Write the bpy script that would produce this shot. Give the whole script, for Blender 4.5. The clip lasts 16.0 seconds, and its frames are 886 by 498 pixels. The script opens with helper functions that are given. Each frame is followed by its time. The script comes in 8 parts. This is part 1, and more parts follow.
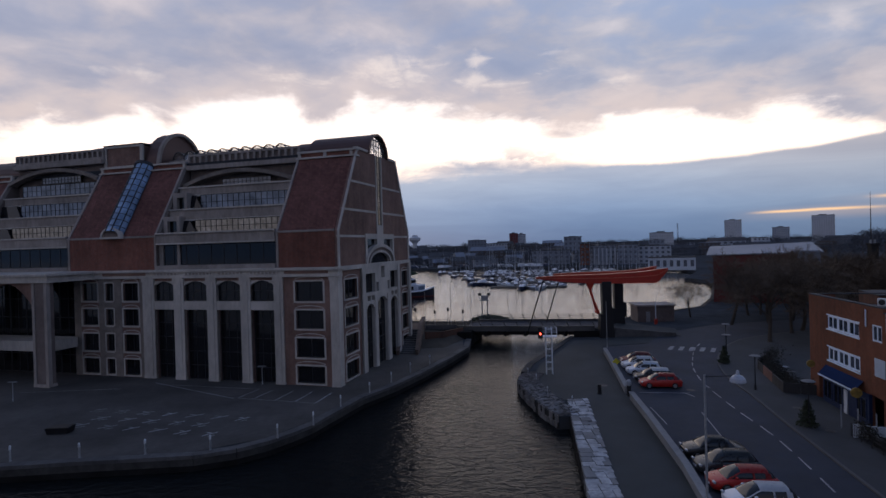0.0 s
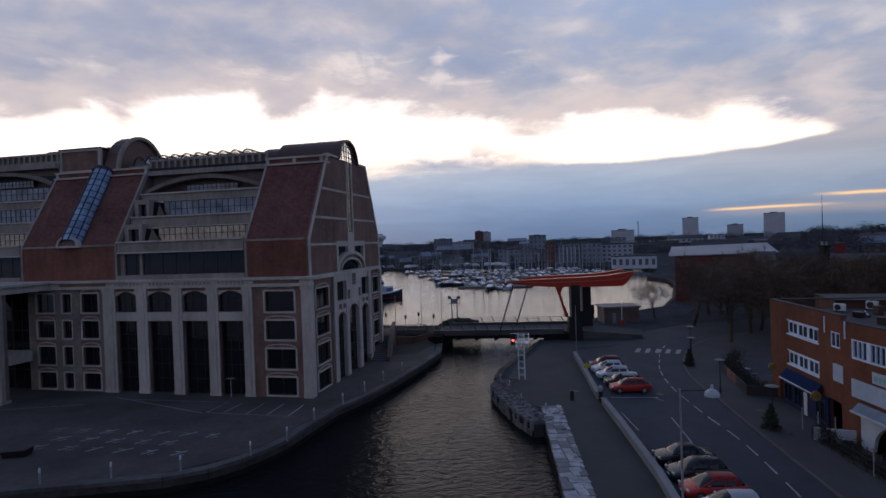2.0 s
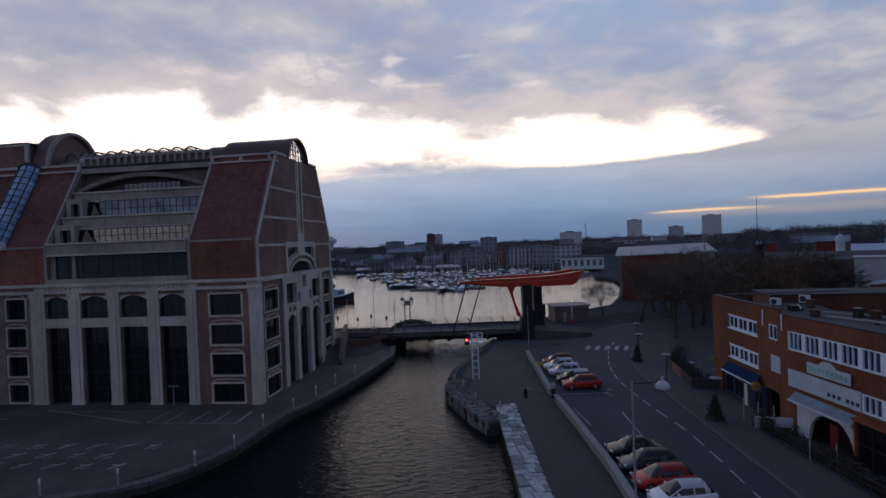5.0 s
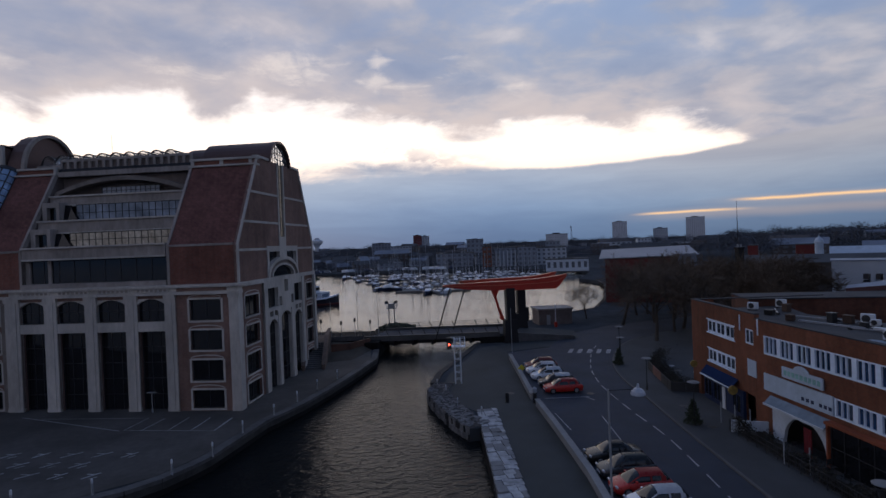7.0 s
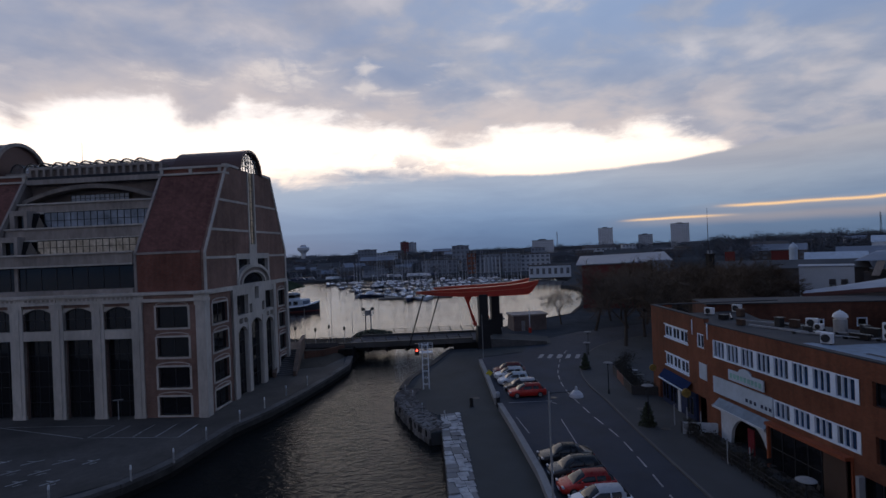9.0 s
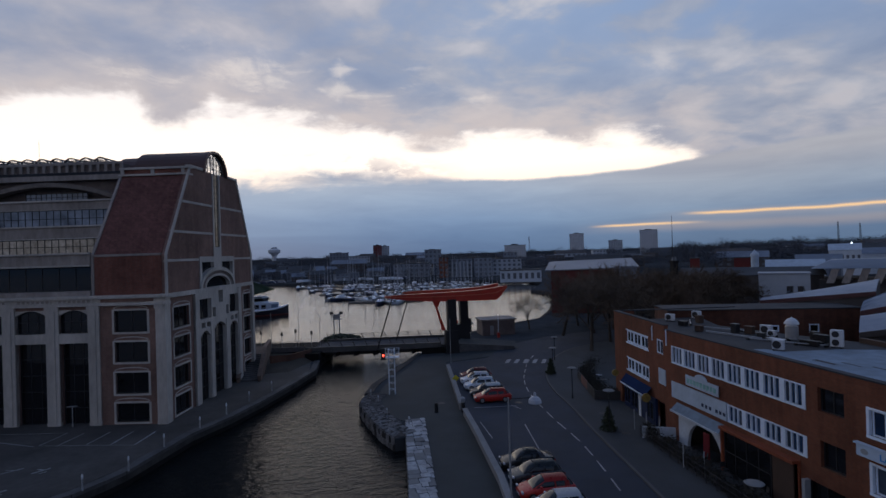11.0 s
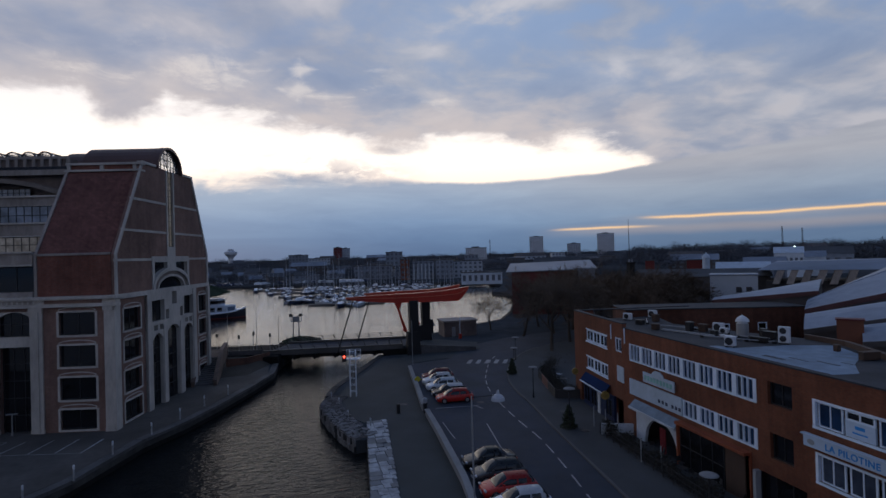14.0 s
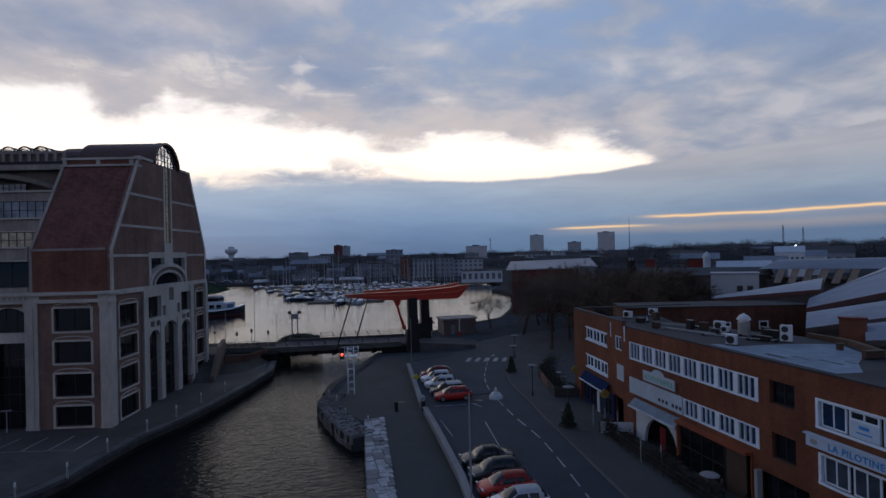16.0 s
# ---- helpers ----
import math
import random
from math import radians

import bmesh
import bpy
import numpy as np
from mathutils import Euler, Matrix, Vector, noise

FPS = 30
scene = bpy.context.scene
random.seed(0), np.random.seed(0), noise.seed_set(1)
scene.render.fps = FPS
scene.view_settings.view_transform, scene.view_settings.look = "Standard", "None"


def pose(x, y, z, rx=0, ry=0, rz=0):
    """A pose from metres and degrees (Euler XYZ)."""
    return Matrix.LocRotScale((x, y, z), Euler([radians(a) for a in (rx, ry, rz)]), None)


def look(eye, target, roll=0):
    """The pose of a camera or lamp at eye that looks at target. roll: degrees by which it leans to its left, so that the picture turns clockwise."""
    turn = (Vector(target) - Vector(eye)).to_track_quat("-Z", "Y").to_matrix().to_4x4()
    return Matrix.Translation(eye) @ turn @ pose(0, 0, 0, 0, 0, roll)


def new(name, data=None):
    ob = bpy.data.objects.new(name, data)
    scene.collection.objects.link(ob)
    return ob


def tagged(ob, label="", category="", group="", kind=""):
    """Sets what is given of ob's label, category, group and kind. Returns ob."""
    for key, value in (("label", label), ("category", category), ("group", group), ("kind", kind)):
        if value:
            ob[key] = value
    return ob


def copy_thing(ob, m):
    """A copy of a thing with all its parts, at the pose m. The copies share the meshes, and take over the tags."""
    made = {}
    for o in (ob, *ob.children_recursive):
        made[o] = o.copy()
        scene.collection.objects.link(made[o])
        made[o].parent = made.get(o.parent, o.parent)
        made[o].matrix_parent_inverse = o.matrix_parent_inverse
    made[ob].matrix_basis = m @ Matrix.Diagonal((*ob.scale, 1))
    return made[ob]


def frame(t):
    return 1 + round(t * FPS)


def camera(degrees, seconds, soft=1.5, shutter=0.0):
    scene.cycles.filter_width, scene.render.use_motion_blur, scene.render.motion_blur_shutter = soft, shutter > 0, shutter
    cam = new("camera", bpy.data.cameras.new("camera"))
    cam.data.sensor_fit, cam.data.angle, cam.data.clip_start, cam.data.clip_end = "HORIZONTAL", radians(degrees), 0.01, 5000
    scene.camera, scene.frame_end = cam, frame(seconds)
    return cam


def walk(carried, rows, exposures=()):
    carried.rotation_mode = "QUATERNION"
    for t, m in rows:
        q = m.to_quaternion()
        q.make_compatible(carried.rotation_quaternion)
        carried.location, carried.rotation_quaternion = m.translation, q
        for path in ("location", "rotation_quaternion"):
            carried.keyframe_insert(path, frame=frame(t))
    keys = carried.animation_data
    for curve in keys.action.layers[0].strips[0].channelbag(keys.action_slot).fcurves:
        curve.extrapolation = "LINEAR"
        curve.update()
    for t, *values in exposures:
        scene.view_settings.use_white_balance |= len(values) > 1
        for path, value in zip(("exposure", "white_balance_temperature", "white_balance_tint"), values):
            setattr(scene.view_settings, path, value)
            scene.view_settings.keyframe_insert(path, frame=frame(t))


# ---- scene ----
# ---------------------------------------------------------------- camera
cam = camera(77.9, 16.0, soft=1.5)
PATH = [
    (0, (0.165, -0.022, 15.995), (0.106, 1.977, 15.979), -1.6),
    (0.5, (0.011, 0.012, 16.622), (-0.013, 2.012, 16.59), -1.4),
    (1, (-0.178, 0.074, 17.109), (-0.165, 2.073, 17.072), -1.2),
    (1.5, (-0.425, 0.135, 17.318), (-0.384, 2.135, 17.29), -1.4),
    (2, (-0.673, 0.144, 17.215), (-0.606, 2.142, 17.187), -1.9),
    (2.5, (-0.971, 0.261, 17.021), (-0.879, 2.259, 16.995), -2.2),
    (3, (-1.055, 0.388, 16.759), (-0.934, 2.384, 16.738), -2.5),
    (3.5, (-1.08, 0.502, 16.635), (-0.926, 2.496, 16.615), -2.6),
    (4, (-0.948, 0.56, 16.662), (-0.758, 2.551, 16.638), -2.5),
    (6.5, (-0.596, 0.732, 17.187), (-0.314, 2.712, 17.166), -2.1),
    (7, (-0.264, 0.567, 17.224), (0.026, 2.546, 17.203), -2.2),
    (7.5, (0.249, 0.377, 17.235), (0.544, 2.355, 17.214), -2.3),
    (8, (0.788, 0.06, 17.2), (1.091, 2.037, 17.186), -2.3),
    (8.5, (1.409, -0.366, 17.205), (1.727, 1.609, 17.205), -2.2),
    (9, (2.084, -0.927, 17.223), (2.417, 1.045, 17.224), -2.3),
    (11.5, (2.78, -1.193, 17.406), (3.242, 0.753, 17.419), -1.5),
    (12, (2.666, -1.236, 17.447), (3.161, 0.702, 17.458), -1.4),
    (12.5, (2.654, -1.216, 17.33), (3.173, 0.715, 17.351), -1.7),
    (13, (2.619, -1.248, 17.08), (3.165, 0.676, 17.092), -1.9),
    (13.5, (2.581, -1.213, 17.009), (3.139, 0.708, 17.019), -1.8),
    (14, (2.671, -0.932, 17.07), (3.237, 0.986, 17.087), -1.6),
    (14.5, (2.827, -0.517, 17.17), (3.395, 1.401, 17.185), -1.6),
    (15, (2.895, -0.336, 17.244), (3.463, 1.582, 17.262), -1.5),
    (15.5, (2.948, -0.391, 17.13), (3.509, 1.528, 17.146), -1.4),
    (16, (2.988, -0.476, 16.898), (3.552, 1.442, 16.909), -1.4),
]
walk(cam, [(t, look(eye, target, roll)) for t, eye, target, roll in PATH], [(0, 0.1, 6640, 15), (4, 0.07, 6580, 14), (9, -0.07, 6450, 12), (12.5, -0.1, 6350, 10), (16, -0.1, 6320, 10)])

# ---------------------------------------------------------------- sky and light
SUN_AZ, SUN_EL = radians(-9.0), radians(11.0)
world = bpy.data.worlds.new("dusk_sky")
scene.world = world
world.use_nodes = True
wn, wl = world.node_tree.nodes, world.node_tree.links
wn.clear()


class Nodes:
    """Short hand for building node trees."""

    def __init__(self, nodes, links):
        self.nodes, self.links = nodes, links

    def put(self, kind, ins=(), **props):
        n = self.nodes.new(kind)
        if "operation" in props:
            n.operation = props["operation"]
        if "interpolation_type" in props:
            n.interpolation_type = props["interpolation_type"]
        if "data_type" in props:
            n.data_type, n.blend_type = props["data_type"], props["blend_type"]
        if "invert" in props:
            n.invert = props["invert"]
        for k, v in dict(ins).items():
            if isinstance(v, bpy.types.NodeSocket):
                self.links.new(v, n.inputs[k])
            else:
                n.inputs[k].default_value = v
        return n

    def math(self, op, a, b=0.0, c=0.0):
        return self.put("ShaderNodeMath", {0: a, 1: b, 2: c}, operation=op).outputs[0]

    def smooth(self, x, a, b, lo=0.0, hi=1.0):
        return self.put("ShaderNodeMapRange", {0: x, 1: a, 2: b, 3: lo, 4: hi}, interpolation_type="SMOOTHSTEP").outputs[0]

    def noise(self, vec, scale, detail=4.0, rough=0.55, distort=0.0):
        return self.put("ShaderNodeTexNoise", {"Vector": vec, "Scale": scale, "Detail": detail, "Roughness": rough, "Distortion": distort}).outputs["Fac"]

    def ramp(self, fac, stops, mode="LINEAR"):
        n = self.put("ShaderNodeValToRGB", {0: fac})
        cr = n.color_ramp
        cr.interpolation = mode
        while len(cr.elements) < len(stops):
            cr.elements.new(0.5)
        for e, (p, c) in zip(cr.elements, stops):
            e.position, e.color = p, (*c, 1)
        return n.outputs[0]

    def mix(self, fac, a, b, blend="MIX"):
        n = self.put("ShaderNodeMix", data_type="RGBA", blend_type=blend)
        for i, v in ((0, fac), (6, a), (7, b)):
            if isinstance(v, bpy.types.NodeSocket):
                self.links.new(v, n.inputs[i])
            else:
                n.inputs[i].default_value = v if i == 0 else (*v, 1)
        return n.outputs[2]

    def stretch(self, vec, x, y, z, loc=(0, 0, 0)):
        return self.put("ShaderNodeMapping", {"Vector": vec, "Scale": (x, y, z), "Location": loc}).outputs[0]


def make_sky():
    g = Nodes(wn, wl)
    way = g.put("ShaderNodeTexCoord").outputs["Generated"]
    xyz = g.put("ShaderNodeSeparateXYZ", {0: way}).outputs
    az = g.math("ARCTAN2", xyz[0], xyz[1])
    z = xyz[2]
    # cloud fields: long flat rolls near the horizon, billows above
    rolls = g.noise(g.stretch(way, 4.0, 4.0, 26.0, (1.7, 0.4, 0.0)), 1.0, 6, 0.58, 0.5)
    fine = g.noise(g.stretch(way, 13.0, 13.0, 30.0, (0.2, 4.0, 1.0)), 1.0, 6, 0.6, 0.5)
    puff = g.noise(g.stretch(way, 7.0, 7.0, 17.0, (2.2, 8.1, 3.0)), 1.0, 7, 0.58, 0.5)
    n_roll, n_fine, n_puff = [g.math("SUBTRACT", q, 0.5) for q in (rolls, fine, puff)]
    along = g.put("ShaderNodeMapRange", {0: az, 1: -1.0, 2: 1.2, 3: 0.0, 4: 1.0}).outputs[0]

    def curve(stops, mode="EASE"):
        return g.put("ShaderNodeRGBToBW", {0: g.ramp(along, [((p + 1.0) / 2.2, (v, v, v)) for p, v in stops], mode)}).outputs[0]

    # low bank: a crisp upper edge that rises away from the sun, frayed below it
    fray = curve([(-1.0, 0.55), (-0.1, 0.55), (0.12, 0.40), (0.28, 0.08), (0.6, 0.06), (0.7, 0.14), (0.9, 0.2)])
    edge = curve([(-1.0, 0.125), (-0.25, 0.130), (-0.09, 0.134), (0.0, 0.142), (0.08, 0.142), (0.16, 0.134), (0.27, 0.130), (0.37, 0.1255), (0.46, 0.128), (0.555, 0.131), (0.64, 0.138), (0.71, 0.146), (0.83, 0.158), (1.2, 0.20)])
    low_bend = g.math("MULTIPLY", g.math("ADD", g.math("MULTIPLY", n_roll, 0.10), g.math("MULTIPLY", n_fine, 0.10)), fray)
    rim = g.math("SUBTRACT", g.math("ADD", z, low_bend), edge)
    bank = g.smooth(rim, g.smooth(az, 0.30, 0.05, 0.0035, 0.016), g.smooth(az, 0.30, 0.05, -0.0035, -0.020))
    low = g.ramp(z, [(0.0, (0.115, 0.20, 0.355)), (0.03, (0.15, 0.25, 0.425)), (0.06, (0.225, 0.335, 0.52)), (0.10, (0.345, 0.44, 0.59)), (0.14, (0.45, 0.50, 0.60))])
    low = g.mix(1.0, low, g.ramp(rolls, [(0.3, (0.88, 0.89, 0.92)), (0.7, (1.13, 1.12, 1.09))]), "MULTIPLY")
    low = g.mix(g.smooth(az, 0.2, 0.75, 0.0, 0.75), low, g.mix(1.0, low, (1.24, 1.06, 0.90), "MULTIPLY"))
    # upper deck, seen in perspective: broad soft masses with billows on them
    lift = g.math("ADD", z, 0.20)
    over = g.put("ShaderNodeVectorMath", {0: way, 1: g.put("ShaderNodeCombineXYZ", {0: lift, 1: lift, 2: lift}).outputs[0]}, operation="DIVIDE").outputs[0]
    deck = g.noise(g.stretch(over, 1.9, 1.5, 0.0, (3.1, 7.3, 0.0)), 1.0, 5, 0.5, 0.5)
    wisps = g.noise(g.stretch(over, 4.0, 4.4, 0.0, (9.0, 1.0, 0.0)), 1.0, 7, 0.52, 0.25)
    body = g.math("ADD", g.math("MULTIPLY", deck, 0.55), g.math("MULTIPLY", wisps, 0.45))
    up = g.ramp(body, [(0.36, (0.29, 0.345, 0.475)), (0.45, (0.365, 0.41, 0.52)), (0.53, (0.47, 0.495, 0.575)), (0.63, (0.67, 0.655, 0.69))])
    blue = g.math("MULTIPLY", g.smooth(az, -0.3, 0.75, 0.30, 1.0), g.smooth(z, 0.20, 0.40))
    up = g.mix(g.math("MULTIPLY", blue, g.smooth(wisps, 0.60, 0.42, 0.15, 0.85)), up, (0.30, 0.425, 0.66))
    up = g.mix(g.smooth(az, 0.4, -0.2), up, g.mix(1.0, up, (1.03, 0.985, 0.975), "MULTIPLY"))
    # peach light on the underside of the deck beside the opening
    warm = g.math("MULTIPLY", g.smooth(z, 0.31, 0.20), g.smooth(wisps, 0.40, 0.62, 0.1, 0.75))
    up = g.mix(g.math("MULTIPLY", warm, g.smooth(az, 0.95, 0.2, 0.35, 1.0)), up, (0.70, 0.60, 0.57))
    # the opening towards the hidden sun: its upper edge along the horizon
    top = curve([(-1.0, 0.16), (-0.7, 0.18), (-0.655, 0.212), (-0.6, 0.20), (-0.53, 0.222), (-0.488, 0.212), (-0.424, 0.238), (-0.386, 0.256), (-0.29, 0.260), (-0.262, 0.232), (-0.215, 0.236), (-0.175, 0.266), (-0.129, 0.252), (-0.072, 0.236), (0.055, 0.232), (0.15, 0.203), (0.231, 0.190), (0.293, 0.209), (0.373, 0.209), (0.467, 0.191), (0.549, 0.196), (0.60, 0.175), (0.655, 0.150), (0.72, 0.10)], "LINEAR")
    ragged = g.math("ADD", g.math("MULTIPLY", n_puff, 0.075), g.math("ADD", g.math("MULTIPLY", n_fine, 0.055), g.math("MULTIPLY", n_roll, 0.02)))
    depth = g.math("ADD", g.math("SUBTRACT", top, z), ragged)
    veil = g.smooth(depth, -0.085, 0.004)
    open_ = g.smooth(depth, -0.012, 0.022)
    # broken cover above it
    holes = g.math("MULTIPLY", g.smooth(az, 0.30, 0.06), g.smooth(az, -0.60, -0.05))
    holes = g.math("MULTIPLY", holes, g.smooth(z, 0.37, 0.30))
    tear = g.math("ADD", g.math("MULTIPLY", n_puff, 1.0), g.math("MULTIPLY", n_fine, 0.8))
    rent = g.math("MULTIPLY", g.smooth(tear, 0.06, 0.30, 0.0, 0.7), holes)
    for a_, z_, wa, wz in ((0.040, 0.318, 0.014, 0.010), (0.034, 0.285, 0.022, 0.010), (0.085, 0.276, 0.035, 0.006), (0.30, 0.268, 0.030, 0.010), (-0.084, 0.296, 0.035, 0.016), (-0.525, 0.277, 0.030, 0.012)):
        away = g.math("ADD", g.math("ABSOLUTE", g.math("DIVIDE", g.math("SUBTRACT", az, a_), wa)), g.math("ABSOLUTE", g.math("DIVIDE", g.math("SUBTRACT", z, z_), wz)))
        rent = g.math("MAXIMUM", rent, g.smooth(g.math("ADD", away, g.math("MULTIPLY", g.math("ADD", n_fine, n_puff), 5.0)), 1.8, -0.2, 0.0, 0.7))
    col = g.mix(g.smooth(z, 0.10, 0.15), low, up)
    col = g.mix(g.math("MULTIPLY", veil, g.smooth(az, 0.8, 0.3, 0.15, 0.62)), col, (0.72, 0.64, 0.62))
    col = g.mix(g.math("MULTIPLY", rent, 0.75), col, (1.0, 0.90, 0.82))
    bright = g.ramp(z, [(0.12, (1.5, 1.2, 0.95)), (0.155, (1.55, 1.34, 1.14)), (0.24, (1.22, 1.13, 1.08))])
    col = g.mix(open_, col, bright)
    # pale torn puffs hanging in the opening over the frayed end of the bank
    shred = g.math("MULTIPLY", g.math("MULTIPLY", g.smooth(az, -0.16, -0.02), g.smooth(az, 0.30, 0.10)), g.smooth(rim, 0.052, 0.004))
    shred = g.math("MULTIPLY", shred, g.smooth(g.math("ADD", n_fine, n_puff), -0.02, 0.14))
    col = g.mix(g.math("MULTIPLY", shred, 0.9), col, (0.70, 0.63, 0.63))
    col = g.mix(bank, col, low)
    # duller cover away from the sun
    col = g.mix(g.smooth(az, 0.45, 0.95), col, g.mix(1.0, col, (0.84, 0.87, 0.91), "MULTIPLY"))
    # thin gaps with evening light low over the land
    wob = g.math("MULTIPLY", g.math("SUBTRACT", g.noise(g.stretch(way, 5, 5, 5), 1.0, 3), 0.5), 0.012)
    for level, half, a0, a1, a2, a3, k in ((0.0365, 0.0034, 0.47, 0.53, 0.585, 0.68, 0.95), (0.0515, 0.0038, 0.62, 0.68, 1.05, 1.2, 1.0), (0.033, 0.014, 0.42, 0.60, 0.95, 1.25, 0.16), (0.050, 0.011, 0.55, 0.72, 1.0, 1.3, 0.14)):
        off = g.math("ABSOLUTE", g.math("SUBTRACT", g.math("ADD", z, wob), level))
        gate = g.math("MULTIPLY", g.smooth(az, a0, a1), g.smooth(az, a3, a2))
        line = g.math("MULTIPLY", g.math("MULTIPLY", g.smooth(off, half, 0.0), gate), k)
        col = g.mix(line, col, (1.1, 0.72, 0.40))
    # away from the sunset the cloud cover is duller
    back = g.smooth(xyz[1], 0.55, -0.7)
    high = g.smooth(z, 0.40, 0.78)
    col = g.mix(back, col, g.mix(1.0, col, (0.62, 0.65, 0.72), "MULTIPLY"))
    col = g.mix(high, col, g.mix(1.0, col, (0.36, 0.50, 0.71), "MULTIPLY"))
    clear = g.put("ShaderNodeTexSky")
    clear.sky_type, clear.sun_disc, clear.sun_elevation, clear.sun_rotation = "NISHITA", False, SUN_EL, SUN_AZ
    clear_bg = g.put("ShaderNodeBackground", {0: clear.outputs[0], 1: 0.05})
    cloud_bg = g.put("ShaderNodeBackground", {0: col, 1: 0.95})
    both = g.put("ShaderNodeMixShader", {0: 0.98, 1: clear_bg.outputs[0], 2: cloud_bg.outputs[0]})
    g.put("ShaderNodeOutputWorld", {0: both.outputs[0]})


make_sky()
sun = new("sun", bpy.data.lights.new("sun", "SUN"))
sun.data.energy, sun.data.angle, sun.data.color = 0.25, radians(60), (1.0, 0.86, 0.72)
sun_from = Vector((math.sin(SUN_AZ) * math.cos(SUN_EL), math.cos(SUN_AZ) * math.cos(SUN_EL), math.sin(SUN_EL)))
sun.matrix_world = look(sun_from * 500, (0, 0, 0))

# ---------------------------------------------------------------- materials
def material(name, base, rough=0.8, metal=0.0, vary=0.25, big=0.15, small=3.0, bump=0.0, bump_scale=20.0, tint=None, spec=0.4, emit=None, squash=(1, 1, 1)):
    m = bpy.data.materials.new(name)
    m.use_nodes = True
    nt = m.node_tree
    nt.nodes.clear()
    g = Nodes(nt.nodes, nt.links)
    at = g.stretch(g.put("ShaderNodeNewGeometry").outputs["Position"], *squash)
    n1 = g.noise(at, big, 4, 0.6)
    n2 = g.noise(at, small, 5, 0.65)
    dark = tuple(c * (1 - vary) for c in base)
    lite = tuple(min(1.0, c * (1 + vary)) for c in (tint or base))
    c1 = g.ramp(n1, [(0.3, dark), (0.7, lite)])
    c2 = g.ramp(n2, [(0.3, tuple([1 - vary * 0.7] * 3)), (0.7, tuple([1 + vary * 0.7] * 3))])
    col = g.mix(1.0, c1, c2, "MULTIPLY")
    ins = {"Base Color": col, "Roughness": g.smooth(n2, 0.2, 0.8, max(0.02, rough - 0.1), min(1.0, rough + 0.1)), "Metallic": metal, "Specular IOR Level": spec}
    b = g.put("ShaderNodeBsdfPrincipled", ins)
    if bump:
        n3 = g.noise(at, bump_scale, 3, 0.6)
        h = g.put("ShaderNodeBump", {"Height": n3, "Strength": min(1.0, bump), "Distance": 0.02})
        nt.links.new(h.outputs[0], b.inputs["Normal"])
    if emit:
        b.inputs["Emission Color"].default_value = (*emit[0], 1)
        b.inputs["Emission Strength"].default_value = emit[1]
    g.put("ShaderNodeOutputMaterial", {0: b.outputs[0]})
    return m


def brick_material(name, a, b, mortar, w=0.22, h=0.065, vary=0.3):
    """Courses of small bricks in the wall's own plane."""
    m = bpy.data.materials.new(name)
    m.use_nodes = True
    nt = m.node_tree
    nt.nodes.clear()
    g = Nodes(nt.nodes, nt.links)
    geo = g.put("ShaderNodeNewGeometry")
    p = g.put("ShaderNodeSeparateXYZ", {0: geo.outputs["Position"]}).outputs
    run = g.math("ADD", g.math("MULTIPLY", p[0], 0.97), p[1])
    vec = g.put("ShaderNodeCombineXYZ", {0: run, 1: p[2], 2: 0.0}).outputs[0]
    br = g.put("ShaderNodeTexBrick", {"Vector": vec, "Color1": (*a, 1), "Color2": (*b, 1), "Mortar": (*mortar, 1), "Scale": 1.0, "Mortar Size": 0.006, "Brick Width": w, "Row Height": h})
    n1 = g.noise(geo.outputs["Position"], 0.22, 5, 0.62)
    n2 = g.noise(geo.outputs["Position"], 2.3, 5, 0.65)
    streak = g.noise(g.stretch(geo.outputs["Position"], 1.6, 1.6, 0.12), 1.0, 4, 0.6)
    col = g.mix(1.0, br.outputs[0], g.ramp(n1, [(0.3, tuple([1 - vary] * 3)), (0.7, tuple([1 + vary] * 3))]), "MULTIPLY")
    col = g.mix(1.0, col, g.ramp(n2, [(0.3, (0.86, 0.85, 0.86)), (0.7, (1.14, 1.12, 1.1))]), "MULTIPLY")
    col = g.mix(1.0, col, g.ramp(streak, [(0.35, (0.84, 0.83, 0.83)), (0.62, (1.06, 1.06, 1.06))]), "MULTIPLY")
    bm_ = g.put("ShaderNodeBump", {"Height": br.outputs[1], "Strength": 0.4, "Distance": 0.006}, invert=True)
    b_ = g.put("ShaderNodeBsdfPrincipled", {"Base Color": col, "Roughness": 0.88, "Normal": bm_.outputs[0], "Specular IOR Level": 0.25})
    g.put("ShaderNodeOutputMaterial", {0: b_.outputs[0]})
    return m


